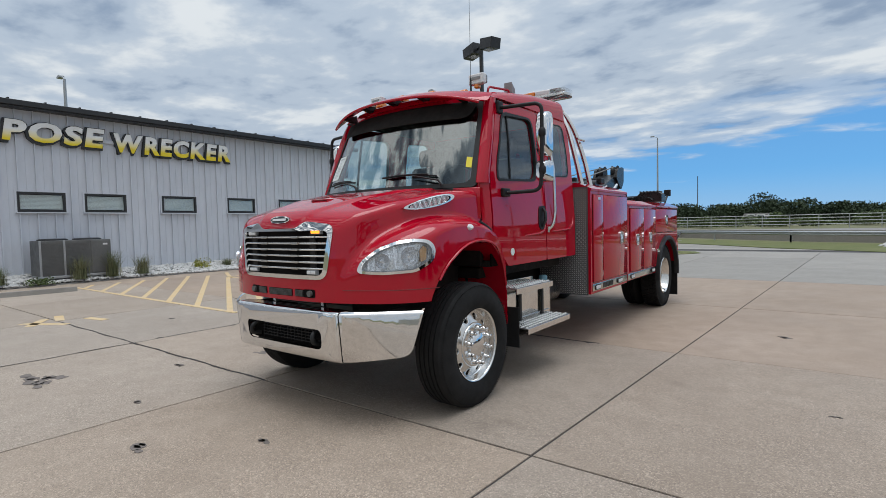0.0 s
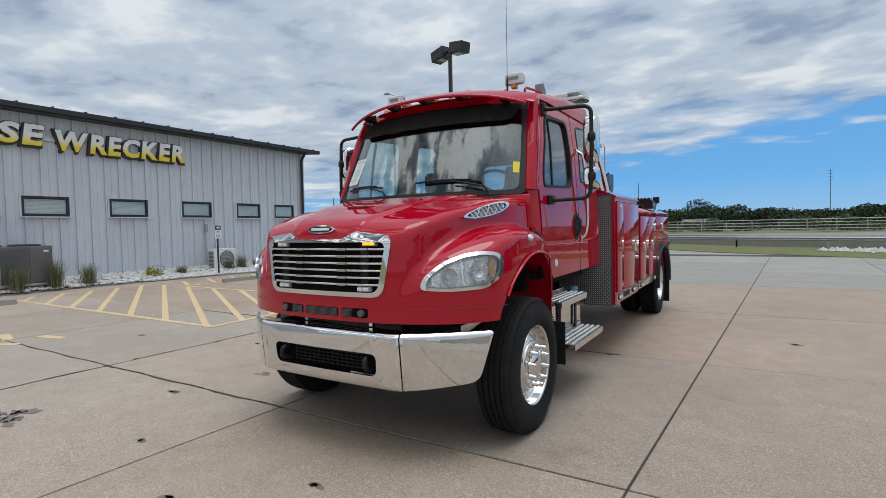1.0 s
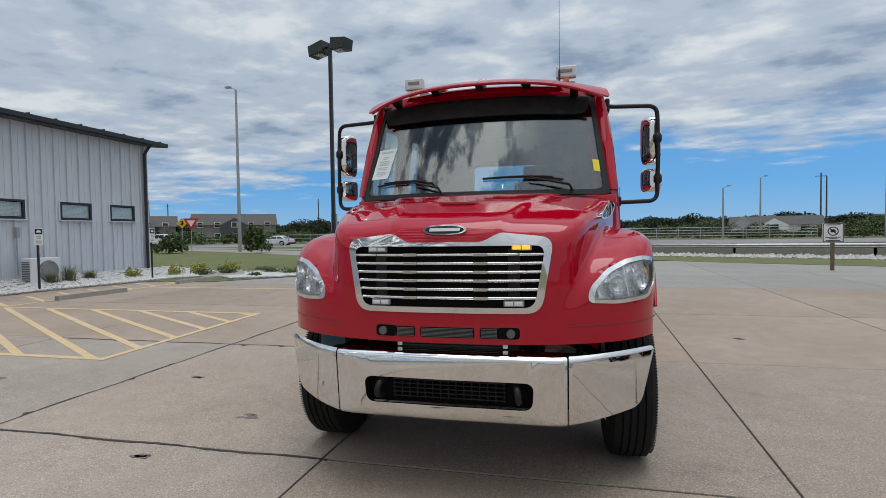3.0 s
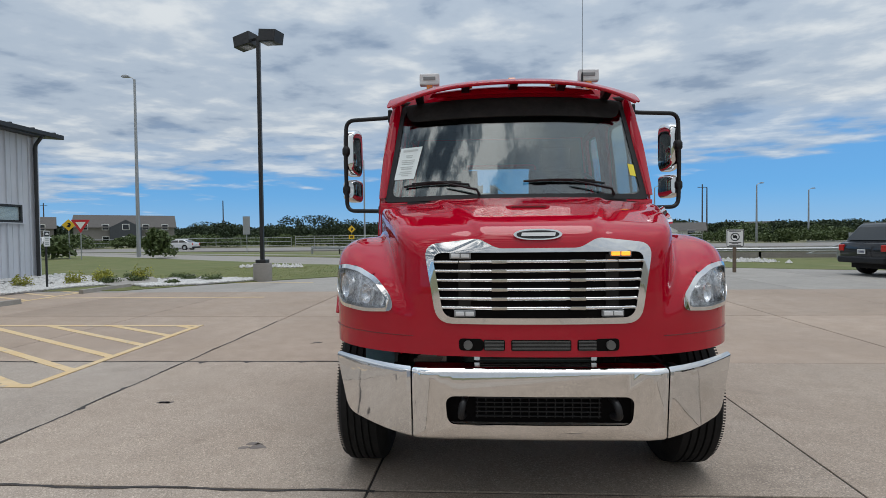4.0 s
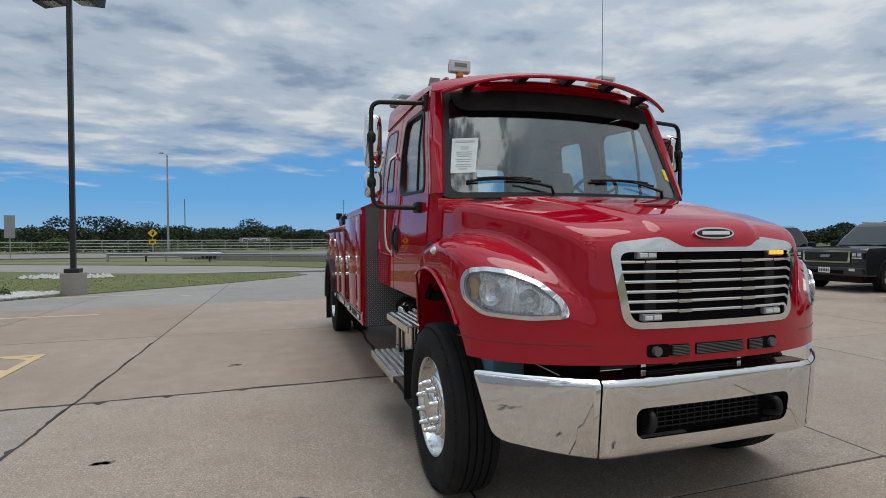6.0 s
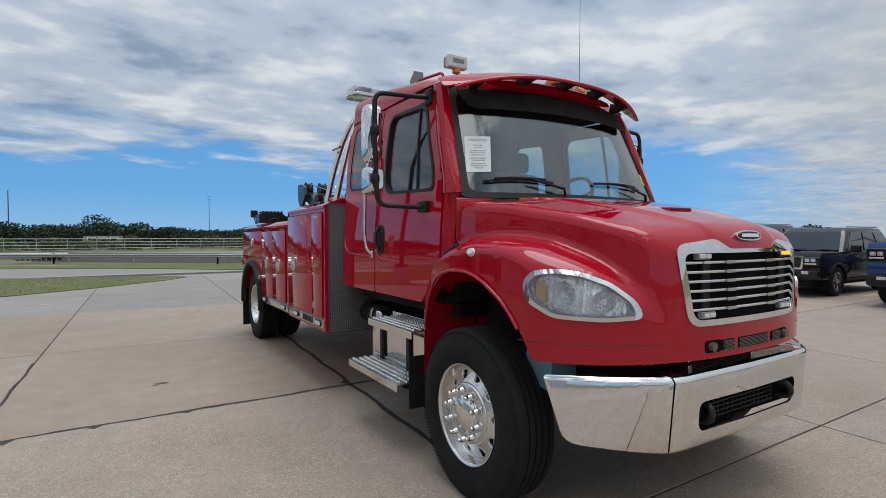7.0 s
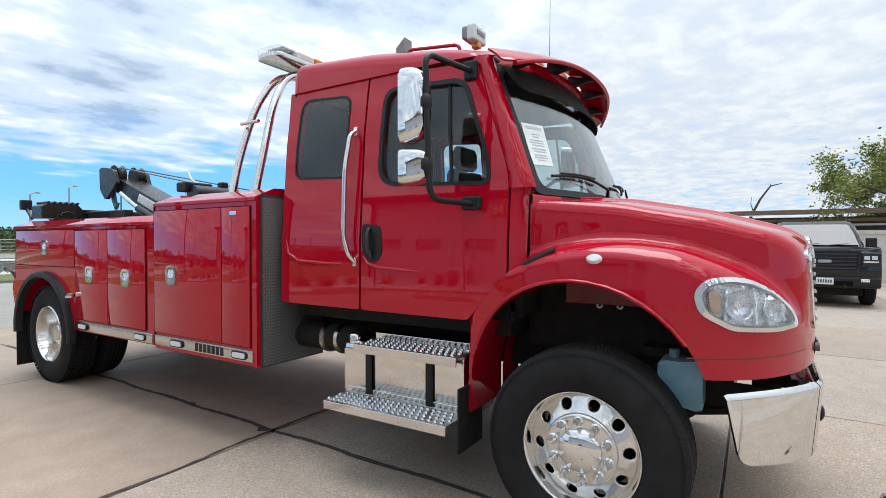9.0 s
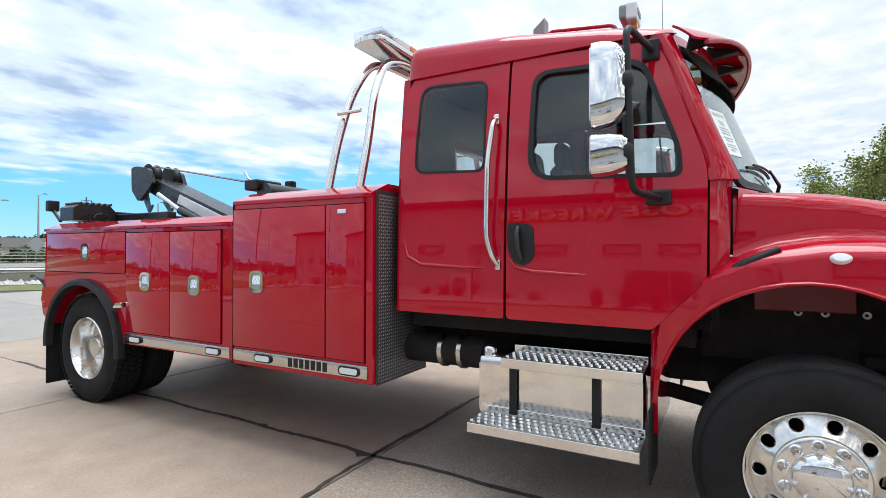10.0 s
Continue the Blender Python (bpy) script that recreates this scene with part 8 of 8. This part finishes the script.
def vehicle(name, label, x, y, turn, paint_, L, W, H, hood, belt, axles, r, cabin, kind="suv", rim="alu", group="", category="car"):
    """Nose towards +x of its own. cabin: (screen base, roof front, roof rear, tail base) along x from the nose at L/2."""
    ob = thing(name, label, category, group, at=(x, y, 0), turn=turn)
    n0, n1 = L / 2, -L / 2
    sill = 0.42 if kind != "coupe" else 0.25
    def arch_pts(ax):
        return [(ax + (r + 0.09) * math.cos(radians(a)), r + (r + 0.09) * math.sin(radians(a))) for a in range(0, 181, 20)]
    low = [(n1 + 0.05, sill + 0.05)]
    for ax in sorted(axles):
        low += [(ax - r - 0.09, sill)] + [p for p in reversed(arch_pts(ax)) if p[1] > sill] + [(ax + r + 0.09, sill)]
    low += [(n0 - 0.05, sill + 0.02), (n0, sill + 0.22), (n0, hood - 0.12), (n0 - 0.10, hood), (n0 - cabin[0], belt + 0.02)]
    if kind == "pickup":
        low += [(n0 - cabin[3], belt), (n1 + 0.02, belt), (n1, belt - 0.1)]
    else:
        low += [(n0 - cabin[3], belt + 0.04), (n1 + 0.04, belt), (n1, belt - 0.2)]
    part("body", prism(low, "y", -W / 2, W / 2, 0.05), paint_, ob, "", 45)
    part("underside", boxed((0, 0, 0.40), (L * 0.9, W * 0.72, 0.3)), "dark", ob)
    # cabin, narrowing upwards
    bm = bmesh.new()
    rows = []
    for z, k in ((belt - 0.03, 0.0), (belt + (H - belt) * 0.45, 0.45), (H - 0.10, 0.88), (H - 0.02, 0.97), (H, 1.0)):
        f = n0 - (cabin[0] + (cabin[1] - cabin[0]) * k)
        b = n0 - (cabin[3] + (cabin[2] - cabin[3]) * k)
        if z >= H - 0.03:
            f, b = f - 0.10 * (z - H + 0.1) / 0.1, b + 0.06 * (z - H + 0.1) / 0.1
        hw = W / 2 - 0.03 - 0.20 * k ** 1.3 - (0.10 if z >= H else 0)
        rows.append([(px, py, z) for px, py in rounded([(f, -hw), (f, hw), (b, hw), (b, -hw)], 0.14, 3)])
    vs = grid_mesh(bm, rows, True)
    bm.faces.new(vs[-1])
    part("cabin", bm, paint_, ob, "", 50)
    zt, zb = H - 0.13, belt + 0.05
    kt, kb = (zt - belt) / (H - belt), (zb - belt) / (H - belt)
    def edge(k):
        return n0 - (cabin[0] + (cabin[1] - cabin[0]) * k), n0 - (cabin[3] + (cabin[2] - cabin[3]) * k), W / 2 - 0.03 - 0.20 * k ** 1.3
    (ft, bt, ht), (fb, bb, hb) = edge(kt), edge(kb)
    def quad(nm, pts, mat="car_glass", lab=""):
        b_ = bmesh.new()
        b_.faces.new([b_.verts.new(p) for p in pts])
        rr = bmesh.ops.extrude_face_region(b_, geom=list(b_.faces))
        c = Vector((0, 0, belt + 0.3))
        nrm = (Vector(pts[1]) - Vector(pts[0])).cross(Vector(pts[2]) - Vector(pts[0])).normalized()
        if nrm.dot(Vector(pts[0]) - c) < 0:
            nrm = -nrm
        bmesh.ops.translate(b_, vec=nrm * 0.014, verts=[g for g in rr["geom"] if isinstance(g, bmesh.types.BMVert)])
        return part(nm, b_, mat, ob, lab)
    o = 0.006
    quad("windscreen", [(fb + o, -hb + 0.12, zb), (fb + o, hb - 0.12, zb), (ft + o, ht - 0.12, zt), (ft + o, -ht + 0.12, zt)])
    quad("rear_window", [(bb - o, -hb + 0.14, zb + 0.05), (bb - o, hb - 0.14, zb + 0.05), (bt - o, ht - 0.14, zt), (bt - o, -ht + 0.14, zt)])
    for s in (-1, 1):
        cuts_ = 3 if kind == "suv" else 2
        for k in range(cuts_):
            a, b = k / cuts_, (k + 1) / cuts_
            def lx(t, f, q):
                return (f - 0.16) + ((q + 0.14) - (f - 0.16)) * t
            quad("side_window", [(lx(a + 0.02, fb, bb), s * (hb + o), zb), (lx(b - 0.02, fb, bb), s * (hb + o), zb), (lx(b - 0.02, ft, bt), s * (ht + o), zt), (lx(a + 0.02, ft, bt), s * (ht + o), zt)])
            part("door_handle", boxed((lx(b - 0.06, fb, bb), s * (W / 2 + 0.012), belt - 0.10), (0.16, 0.02, 0.03), 0.006), "chrome" if paint_ != "car_black" else "black", ob)
        mir = part("door_mirror", boxed((fb - 0.28, s * (W / 2 + 0.12), belt + 0.10), (0.12, 0.22, 0.18 if kind != "pickup" else 0.28), 0.03), "black", ob)
        lampz = hood - (0.22 if kind != "pickup" else 0.27)
        big = kind == "pickup"
        case = part("headlamp", boxed((n0 - 0.01, s * (W / 2 - 0.20), lampz), (0.12, 0.36, 0.22 if not big else 0.30), 0.03), "car_glass", ob, "clear headlamp")
        for dy, dz_, w_ in ((-0.07, 0.03, 0.10), (0.06, 0.03, 0.10), (0.0, -0.06, 0.26)):
            part("lamp_bowl", boxed((n0 + 0.052, s * (W / 2 - 0.20 + dy), lampz + dz_), (0.012, w_, 0.08 if w_ < 0.2 else 0.035), 0.005), "reflector", case)
        part("fog_lamp", boxed((n0 + 0.095, s * (W / 2 - 0.30), sill + 0.20), (0.02, 0.16, 0.07), 0.01), "reflector", ob)
        part("tow_hook", boxed((n0 + 0.10, s * 0.36, sill + 0.06), (0.06, 0.05, 0.09), 0.015), "black", ob) if big else None
        part("wheel_flare", tubed([(max(axles) + (r + 0.08) * math.cos(radians(q)), s * (W / 2 + 0.004), r + (r + 0.08) * math.sin(radians(q))) for q in range(0, 181, 15)], 0.022, 6), "black" if kind == "suv" else paint_, ob)
        # door gap drawn as a strip in shade colour
        part("door_line", boxed((n0 - cabin[0] - 0.55, s * (W / 2 + 0.001), (belt + sill) / 2 + 0.08), (0.008, 0.006, belt - sill - 0.2)), "gap", ob)
        part("tail_lamp", boxed((n1 + 0.02, s * (W / 2 - 0.12), belt - 0.16), (0.08, 0.22, 0.22 if kind != "pickup" else 0.36), 0.02), "red_lens", ob, "red tail lamp")
        part("roof_rail", tubed([(ft - 0.3, s * (ht - 0.10), H + 0.02), (bt + 0.2, s * (ht - 0.10), H + 0.02)], 0.018, 6), "galv", ob) if kind == "suv" else None
        part("side_step", boxed((0, s * (W / 2 - 0.02), sill - 0.02), (L * 0.42, 0.10, 0.05), 0.01), "black", ob)
    gh = 0.30 if kind != "pickup" else 0.44
    gz = hood - 0.10 - gh / 2
    grille = part("grille", boxed((n0 + 0.005, 0, gz), (0.05, W * 0.60, gh), 0.02), "black", ob, "dark front grille")
    part("grille_frame", sheet(rounded([(-W * 0.31, gz - gh / 2 - 0.02), (W * 0.31, gz - gh / 2 - 0.02), (W * 0.32, gz + gh / 2 + 0.02), (-W * 0.32, gz + gh / 2 + 0.02)], 0.04), [rounded([(-W * 0.285, gz - gh / 2 + 0.02), (W * 0.285, gz - gh / 2 + 0.02), (W * 0.295, gz + gh / 2 - 0.02), (-W * 0.295, gz + gh / 2 - 0.02)], 0.04)], lambda u, v: (n0 + 0.05, u, v), 0.03), paint_ if kind == "pickup" else "chrome", grille, "", 40)
    nb = 4 if kind != "pickup" else 5
    for k in range(nb):
        part("grille_bar", boxed((n0 + 0.035, 0, gz - gh / 2 + (k + 0.7) * gh / (nb + 0.4)), (0.03, W * 0.56, 0.03), 0.006), "car_grey" if paint_ != "car_blue" else paint_, grille)
    for k in range(-3, 4):
        part("grille_post", boxed((n0 + 0.028, k * W * 0.075, gz), (0.02, 0.012, gh * 0.9)), "black", grille)
    part("badge", boxed((n0 + 0.065, 0, gz + (0.0 if kind == "pickup" else 0.02)), (0.02, 0.26, 0.085), 0.03), "galv", grille)
    # flat near-black block for the shade in the intake
    part("lower_intake", boxed((n0 + 0.088, 0, sill + 0.13), (0.02, W * 0.5, 0.10), 0.01), "gap", ob)
    part("hood_bulge", prism(rounded([(-W * 0.30, 0.0), (W * 0.30, 0.0), (W * 0.24, 0.05), (-W * 0.24, 0.05)], 0.02), "x", -cabin[0] * 0.5 + 0.18, cabin[0] * 0.5 - 0.10, 0.01), paint_, ob, "", 50).matrix_basis = Matrix.Translation((n0 - cabin[0] * 0.5 - 0.02, 0, (hood + belt) / 2 - 0.02))
    part("cowl_panel", boxed((n0 - cabin[0] + 0.04, 0, belt + 0.02), (0.22, W * 0.8, 0.03), 0.01), "black", ob)
    for s2 in (-0.45, 0.15):
        part("wiper", tubed([(fb + 0.06, s2, zb - 0.01), (fb + 0.03, s2 + 0.5, zb + 0.04)], 0.01, 5), "black", ob)
    part("front_bumper", boxed((n0 + 0.01, 0, sill + 0.16), (0.16, W * 0.98, 0.24), 0.05), paint_ if kind == "suv" else "black", ob)
    part("rear_bumper", boxed((n1 + 0.0, 0, sill + 0.12), (0.16, W * 0.98, 0.22), 0.05), "black", ob)
    for xx, zz in ((n0 + 0.098, sill + 0.17), (n1 - 0.06 if kind != "suv" else n1 - 0.02, belt - 0.28)):
        plate = part("number_plate", boxed((xx, 0, zz), (0.012, 0.32, 0.15), 0.002), "sign_white", ob, "white number plate")
        bm = bmesh.new()
        for k in range(6):
            box(bm, (xx + (0.008 if xx > 0 else -0.008), -0.115 + k * 0.046, zz), (0.004, 0.03, 0.075))
        part("plate_bars", bm, "plate_bar", plate)
    if kind == "pickup":
        part("bed_floor", boxed((n0 - cabin[3] - 0.9, 0, belt - 0.35), (1.6, W - 0.3, 0.04)), "black", ob)
    wheels(ob, axles, W / 2, r, rim)
    return ob


vehicle("suv", "dark grey sport utility parked with its tail to the yard", 15.25, 14.5, 4, "car_grey", 4.82, 1.94, 1.76, 1.12, 1.10, (1.45, -1.47), 0.38, (1.35, 2.05, 4.30, 4.70), group="parked cars")
wr = vehicle("off_roader", "black boxy off-roader with a spare wheel on its tail", 14.6, 10.7, 3, "car_black", 4.3, 1.88, 1.86, 1.18, 1.16, (1.40, -1.35), 0.41, (1.40, 1.75, 4.12, 4.25), group="parked cars")
sp = part("spare_wheel", tyre_car(0.41), "rubber", wr, "spare wheel on the tailgate", 40)
part("rim", rim_car(0.41), "alu", sp, "", 40)
sp.matrix_basis = pose(-2.33, -0.05, 1.12) @ Matrix.Rotation(radians(180), 4, "Z")
vehicle("large_suv", "dark grey-green full-size sport utility with chrome trim", 15.6, 7.55, 180, "car_grey", 5.6, 2.06, 1.95, 1.22, 1.22, (1.85, -1.55), 0.42, (1.65, 2.45, 5.10, 5.45), group="parked cars")
vehicle("black_suv", "black sport utility parked nose to the yard", 13.9, 4.3, 180, "car_black", 4.82, 1.94, 1.76, 1.12, 1.10, (1.45, -1.47), 0.38, (1.35, 2.05, 4.30, 4.70), group="parked cars")
vehicle("blue_pickup", "blue heavy crew-cab pickup parked nose to the yard", 13.9, 1.2, 180, "car_blue", 6.2, 2.03, 2.06, 1.38, 1.36, (2.05, -2.0), 0.44, (1.75, 2.45, 4.05, 4.20), "pickup", group="parked cars", category="pickup truck")
vehicle("black_pickup", "black heavy pickup with roof lamps and plate", 13.9, -2.05, 180, "car_black", 6.0, 2.04, 2.02, 1.36, 1.34, (2.0, -1.9), 0.44, (1.75, 2.45, 4.0, 4.15), "pickup", group="parked cars", category="pickup truck")
vehicle("coupe", "white coupe on the far highway", -38.5, 61, 180, "car_white", 5.0, 1.9, 1.42, 0.98, 0.95, (1.5, -1.45), 0.35, (1.7, 2.5, 3.6, 4.6), "coupe")
vehicle("white_pickup", "white crew-cab pickup on the far highway", -58, 62, 180, "car_white", 5.8, 2.0, 1.9, 1.25, 1.22, (1.9, -1.8), 0.40, (1.6, 2.2, 3.8, 3.95), "pickup", category="pickup truck")
vehicle("white_van", "white people carrier on the far highway", 25.0, 98, 180, "car_white", 4.9, 1.95, 1.75, 1.1, 1.08, (1.5, -1.5), 0.36, (1.1, 2.0, 4.5, 4.8), "suv")

# ---- fence, shed and tree beyond the cars ----
vf = thing("vinyl_fence", "cream vinyl privacy fence behind the parked cars", "fence", kind="structure")
for k in range(10):
    y = -20.0 + k * 2.4
    part("panel", boxed((18.6, y + 1.2, 0.95), (0.04, 2.26, 1.72), 0.004), "vinyl", vf)
    part("rail", boxed((18.58, y + 1.2, 1.80), (0.07, 2.28, 0.13), 0.006), "vinyl", vf)
    part("rail", boxed((18.58, y + 1.2, 0.14), (0.07, 2.28, 0.13), 0.006), "vinyl", vf)
    post = part("post", boxed((18.58, y, 0.97), (0.13, 0.13, 1.95), 0.008), "vinyl", vf)
    part("post_cap", prism([(18.50, 1.945), (18.66, 1.945), (18.62, 2.0), (18.54, 2.0)], "y", y - 0.08, y + 0.08, 0.004), "vinyl", vf)
shed = thing("open_shed", "weathered brown open shed with corrugated sheets", "shed", at=(30, 0, 0))
part("roof", prism([(-0.6, 2.95), (-0.6, 3.15), (7, 3.5), (7, 3.3)], "y", -9.0, 5.5), "shed_wood", shed)
part("fascia", boxed((-0.62, -1.75, 3.04), (0.06, 14.5, 0.26), 0.01), "shed_wood", shed)
part("side_wall", boxed((0.0, 3.7, 1.45), (0.10, 3.4, 2.9)), "shed_wood", shed)
bm = bmesh.new()
rows = []
for k in range(41):
    y = -0.4 + k * 0.055
    rows.append([(-0.05 + 0.03 * math.sin(k * 1.57), y, 0.6), (-0.05 + 0.03 * math.sin(k * 1.57), y, 2.75)])
grid_mesh(bm, rows)
part("corrugated_sheet", bm, "corrugated", shed)
bm = bmesh.new()
rows = []
for k in range(60):
    y = -4.6 + k * 0.06
    rows.append([(1.2 + 0.03 * math.sin(k * 1.57), y, 0.4), (1.2 + 0.03 * math.sin(k * 1.57), y, 2.2)])
grid_mesh(bm, rows)
part("corrugated_sheet", bm, "corrugated", shed)
part("beam", boxed((0.0, -4.5, 2.62), (0.14, 9.0, 0.16)), "shed_wood", shed)
part("beam", boxed((0.1, -4.5, 2.36), (0.10, 9.0, 0.10)), "galv", shed)
for y in (-0.5, -4.5, -8.8):
    part("shed_post", boxed((0, y, 1.45), (0.16, 0.16, 2.9)), "shed_wood", shed)
part("back_wall", boxed((5.5, -2, 1.5), (0.1, 13, 3.0)), "shed_wood", shed)


def limb(bm, p, d, length, r, depth, tips):
    """A branching tapered limb."""
    pts, rad = [p], [r]
    q, way = p.copy(), d.copy()
    for i in range(4):
        way = (way + Vector((rng.gauss(0, 0.16), rng.gauss(0, 0.16), rng.gauss(0.05, 0.1)))).normalized()
        q = q + way * length / 4
        pts.append(q.copy())
        rad.append(r * (1 - 0.42 * (i + 1) / 4))
        if depth > 0 and i > 0:
            for _ in range(rng.choice((1, 1, 2))):
                a = rng.random() * math.tau
                n = way.orthogonal().normalized()
                n.rotate(Matrix.Rotation(a, 3, way))
                limb(bm, q, (way * 0.55 + n * 0.85 + Vector((0, 0, 0.12))).normalized(), length * rng.uniform(0.45, 0.7), rad[-1] * 0.62, depth - 1, tips)
    tube(bm, pts, rad, 7 if r > 0.05 else 4)
    if depth <= 1:
        tips.append((pts[-1], length))
        tips.append((pts[2], length * 0.7))


def tree(x, y, h, seed, label):
    rng.seed(seed)
    ob = thing("tree", label, "tree", at=(x, y, 0))
    bm = bmesh.new()
    tips = []
    limb(bm, Vector((0, 0, 0)), Vector((0.02, 0.03, 1)), h * 0.72, h * 0.032, 3, tips)
    part("trunk", bm, "bark", ob, "", 60)
    V, Fc = [], []
    for p, ln in tips:
        n = rng.choice((40, 130, 170, 190))
        for _ in range(n):
            c = p + Vector((rng.gauss(0, 0.30), rng.gauss(0, 0.30), rng.gauss(0.0, 0.22)))
            u = Vector((rng.gauss(0, 1), rng.gauss(0, 1), rng.gauss(-0.3, 0.7))).normalized() * rng.uniform(0.06, 0.12)
            w = u.cross(Vector((rng.gauss(0, 1), rng.gauss(0, 1), rng.gauss(0, 1)))).normalized() * u.length * 0.55
            b0 = len(V)
            V += [tuple(c - u), tuple(c + w), tuple(c + u), tuple(c - w)]
            Fc.append((b0, b0 + 1, b0 + 2, b0 + 3))
    me = bpy.data.meshes.new("crown")
    me.from_pydata(V, [], Fc)
    me.materials.append(M["leaf"])
    crown = new("crown", me)
    crown.parent = ob
    return ob


tree(33.0, -7.4, 6.8, 5, "broad green tree with dead upper branches behind the shed")
tree(35.5, -11.0, 6.7, 11, "broad green tree behind the cream fence")
tree(37.5, -8.2, 5.5, 3, "smaller green tree behind the shed")
dead = thing("dead_branch", "bare dead forked branch standing over the shed", "branch", at=(31.5, -0.6, 3.2))
part("stem", tubed([(0, 0, 0), (0.0, -0.35, 0.75), (0.0, -0.85, 1.5), (0.0, -1.4, 1.62)], [0.07, 0.06, 0.045, 0.02], 7), "bark", dead)
part("twig", tubed([(0, 0.0, 0.1), (0, 0.12, 0.5), (0, 0.08, 0.9)], [0.03, 0.02, 0.01], 5), "bark", dead)
part("twig", tubed([(0, -0.80, 1.42), (0, -0.86, 1.62)], [0.03, 0.012], 5), "bark", dead)
rng.seed(21)

# ---- yard slabs, each a piece of the pavement ----
SLAB_Y = [-15.4, -12.4, -9.45, -6.5, -3.5, -0.53, 2.50, 5.95, 10.25, 14.2, 18.1, 22.0]


def joint_x(i, y):
    """The joints run a little askew on the driver's side."""
    if i >= 0:
        return 1.905 + 0.056 * y + 2.91 * i
    if i == -1:
        return -0.925 + 0.033 * y
    return -3.79 + 0.006 * y - 2.91 * (-2 - i)


for y0, y1 in zip(SLAB_Y, SLAB_Y[1:]):
    mat = "concrete" if y1 < 3 else ("smooth" if y1 < 11 else "kerb")
    for i in range(-6, 11):
        g = 0.008
        quad_ = [(joint_x(i, y0) + g, y0 + g), (joint_x(i + 1, y0) - g, y0 + g), (joint_x(i + 1, y1) - g, y1 - g), (joint_x(i, y1) + g, y1 - g)]
        if y0 > 14 and quad_[0][0] < -9:
            continue
        z = rng.uniform(-0.0015, 0.0015)
        part("slab", prism(quad_, "z", z - 0.08, z, 0.004), mat, pavement)

# fine repeats that stay joined in one part
FINE = {"cooler_fins", "fin_stack", "intake_slats", "step_grips", "lozenges", "shoulder_ribs", "tread_blocks", "roof_ribs", "wall_seams", "coil_grille", "print_lines",
        "name_bars", "cradle_ribs", "plate_bars", "grille_bars", "side_louvres", "fan_guard", "vent_bars", "print_bars", "blind"}
for ob in scene.objects:
    if ob.name.split(".")[0] in FINE:
        ob["kind"] = "stuff"
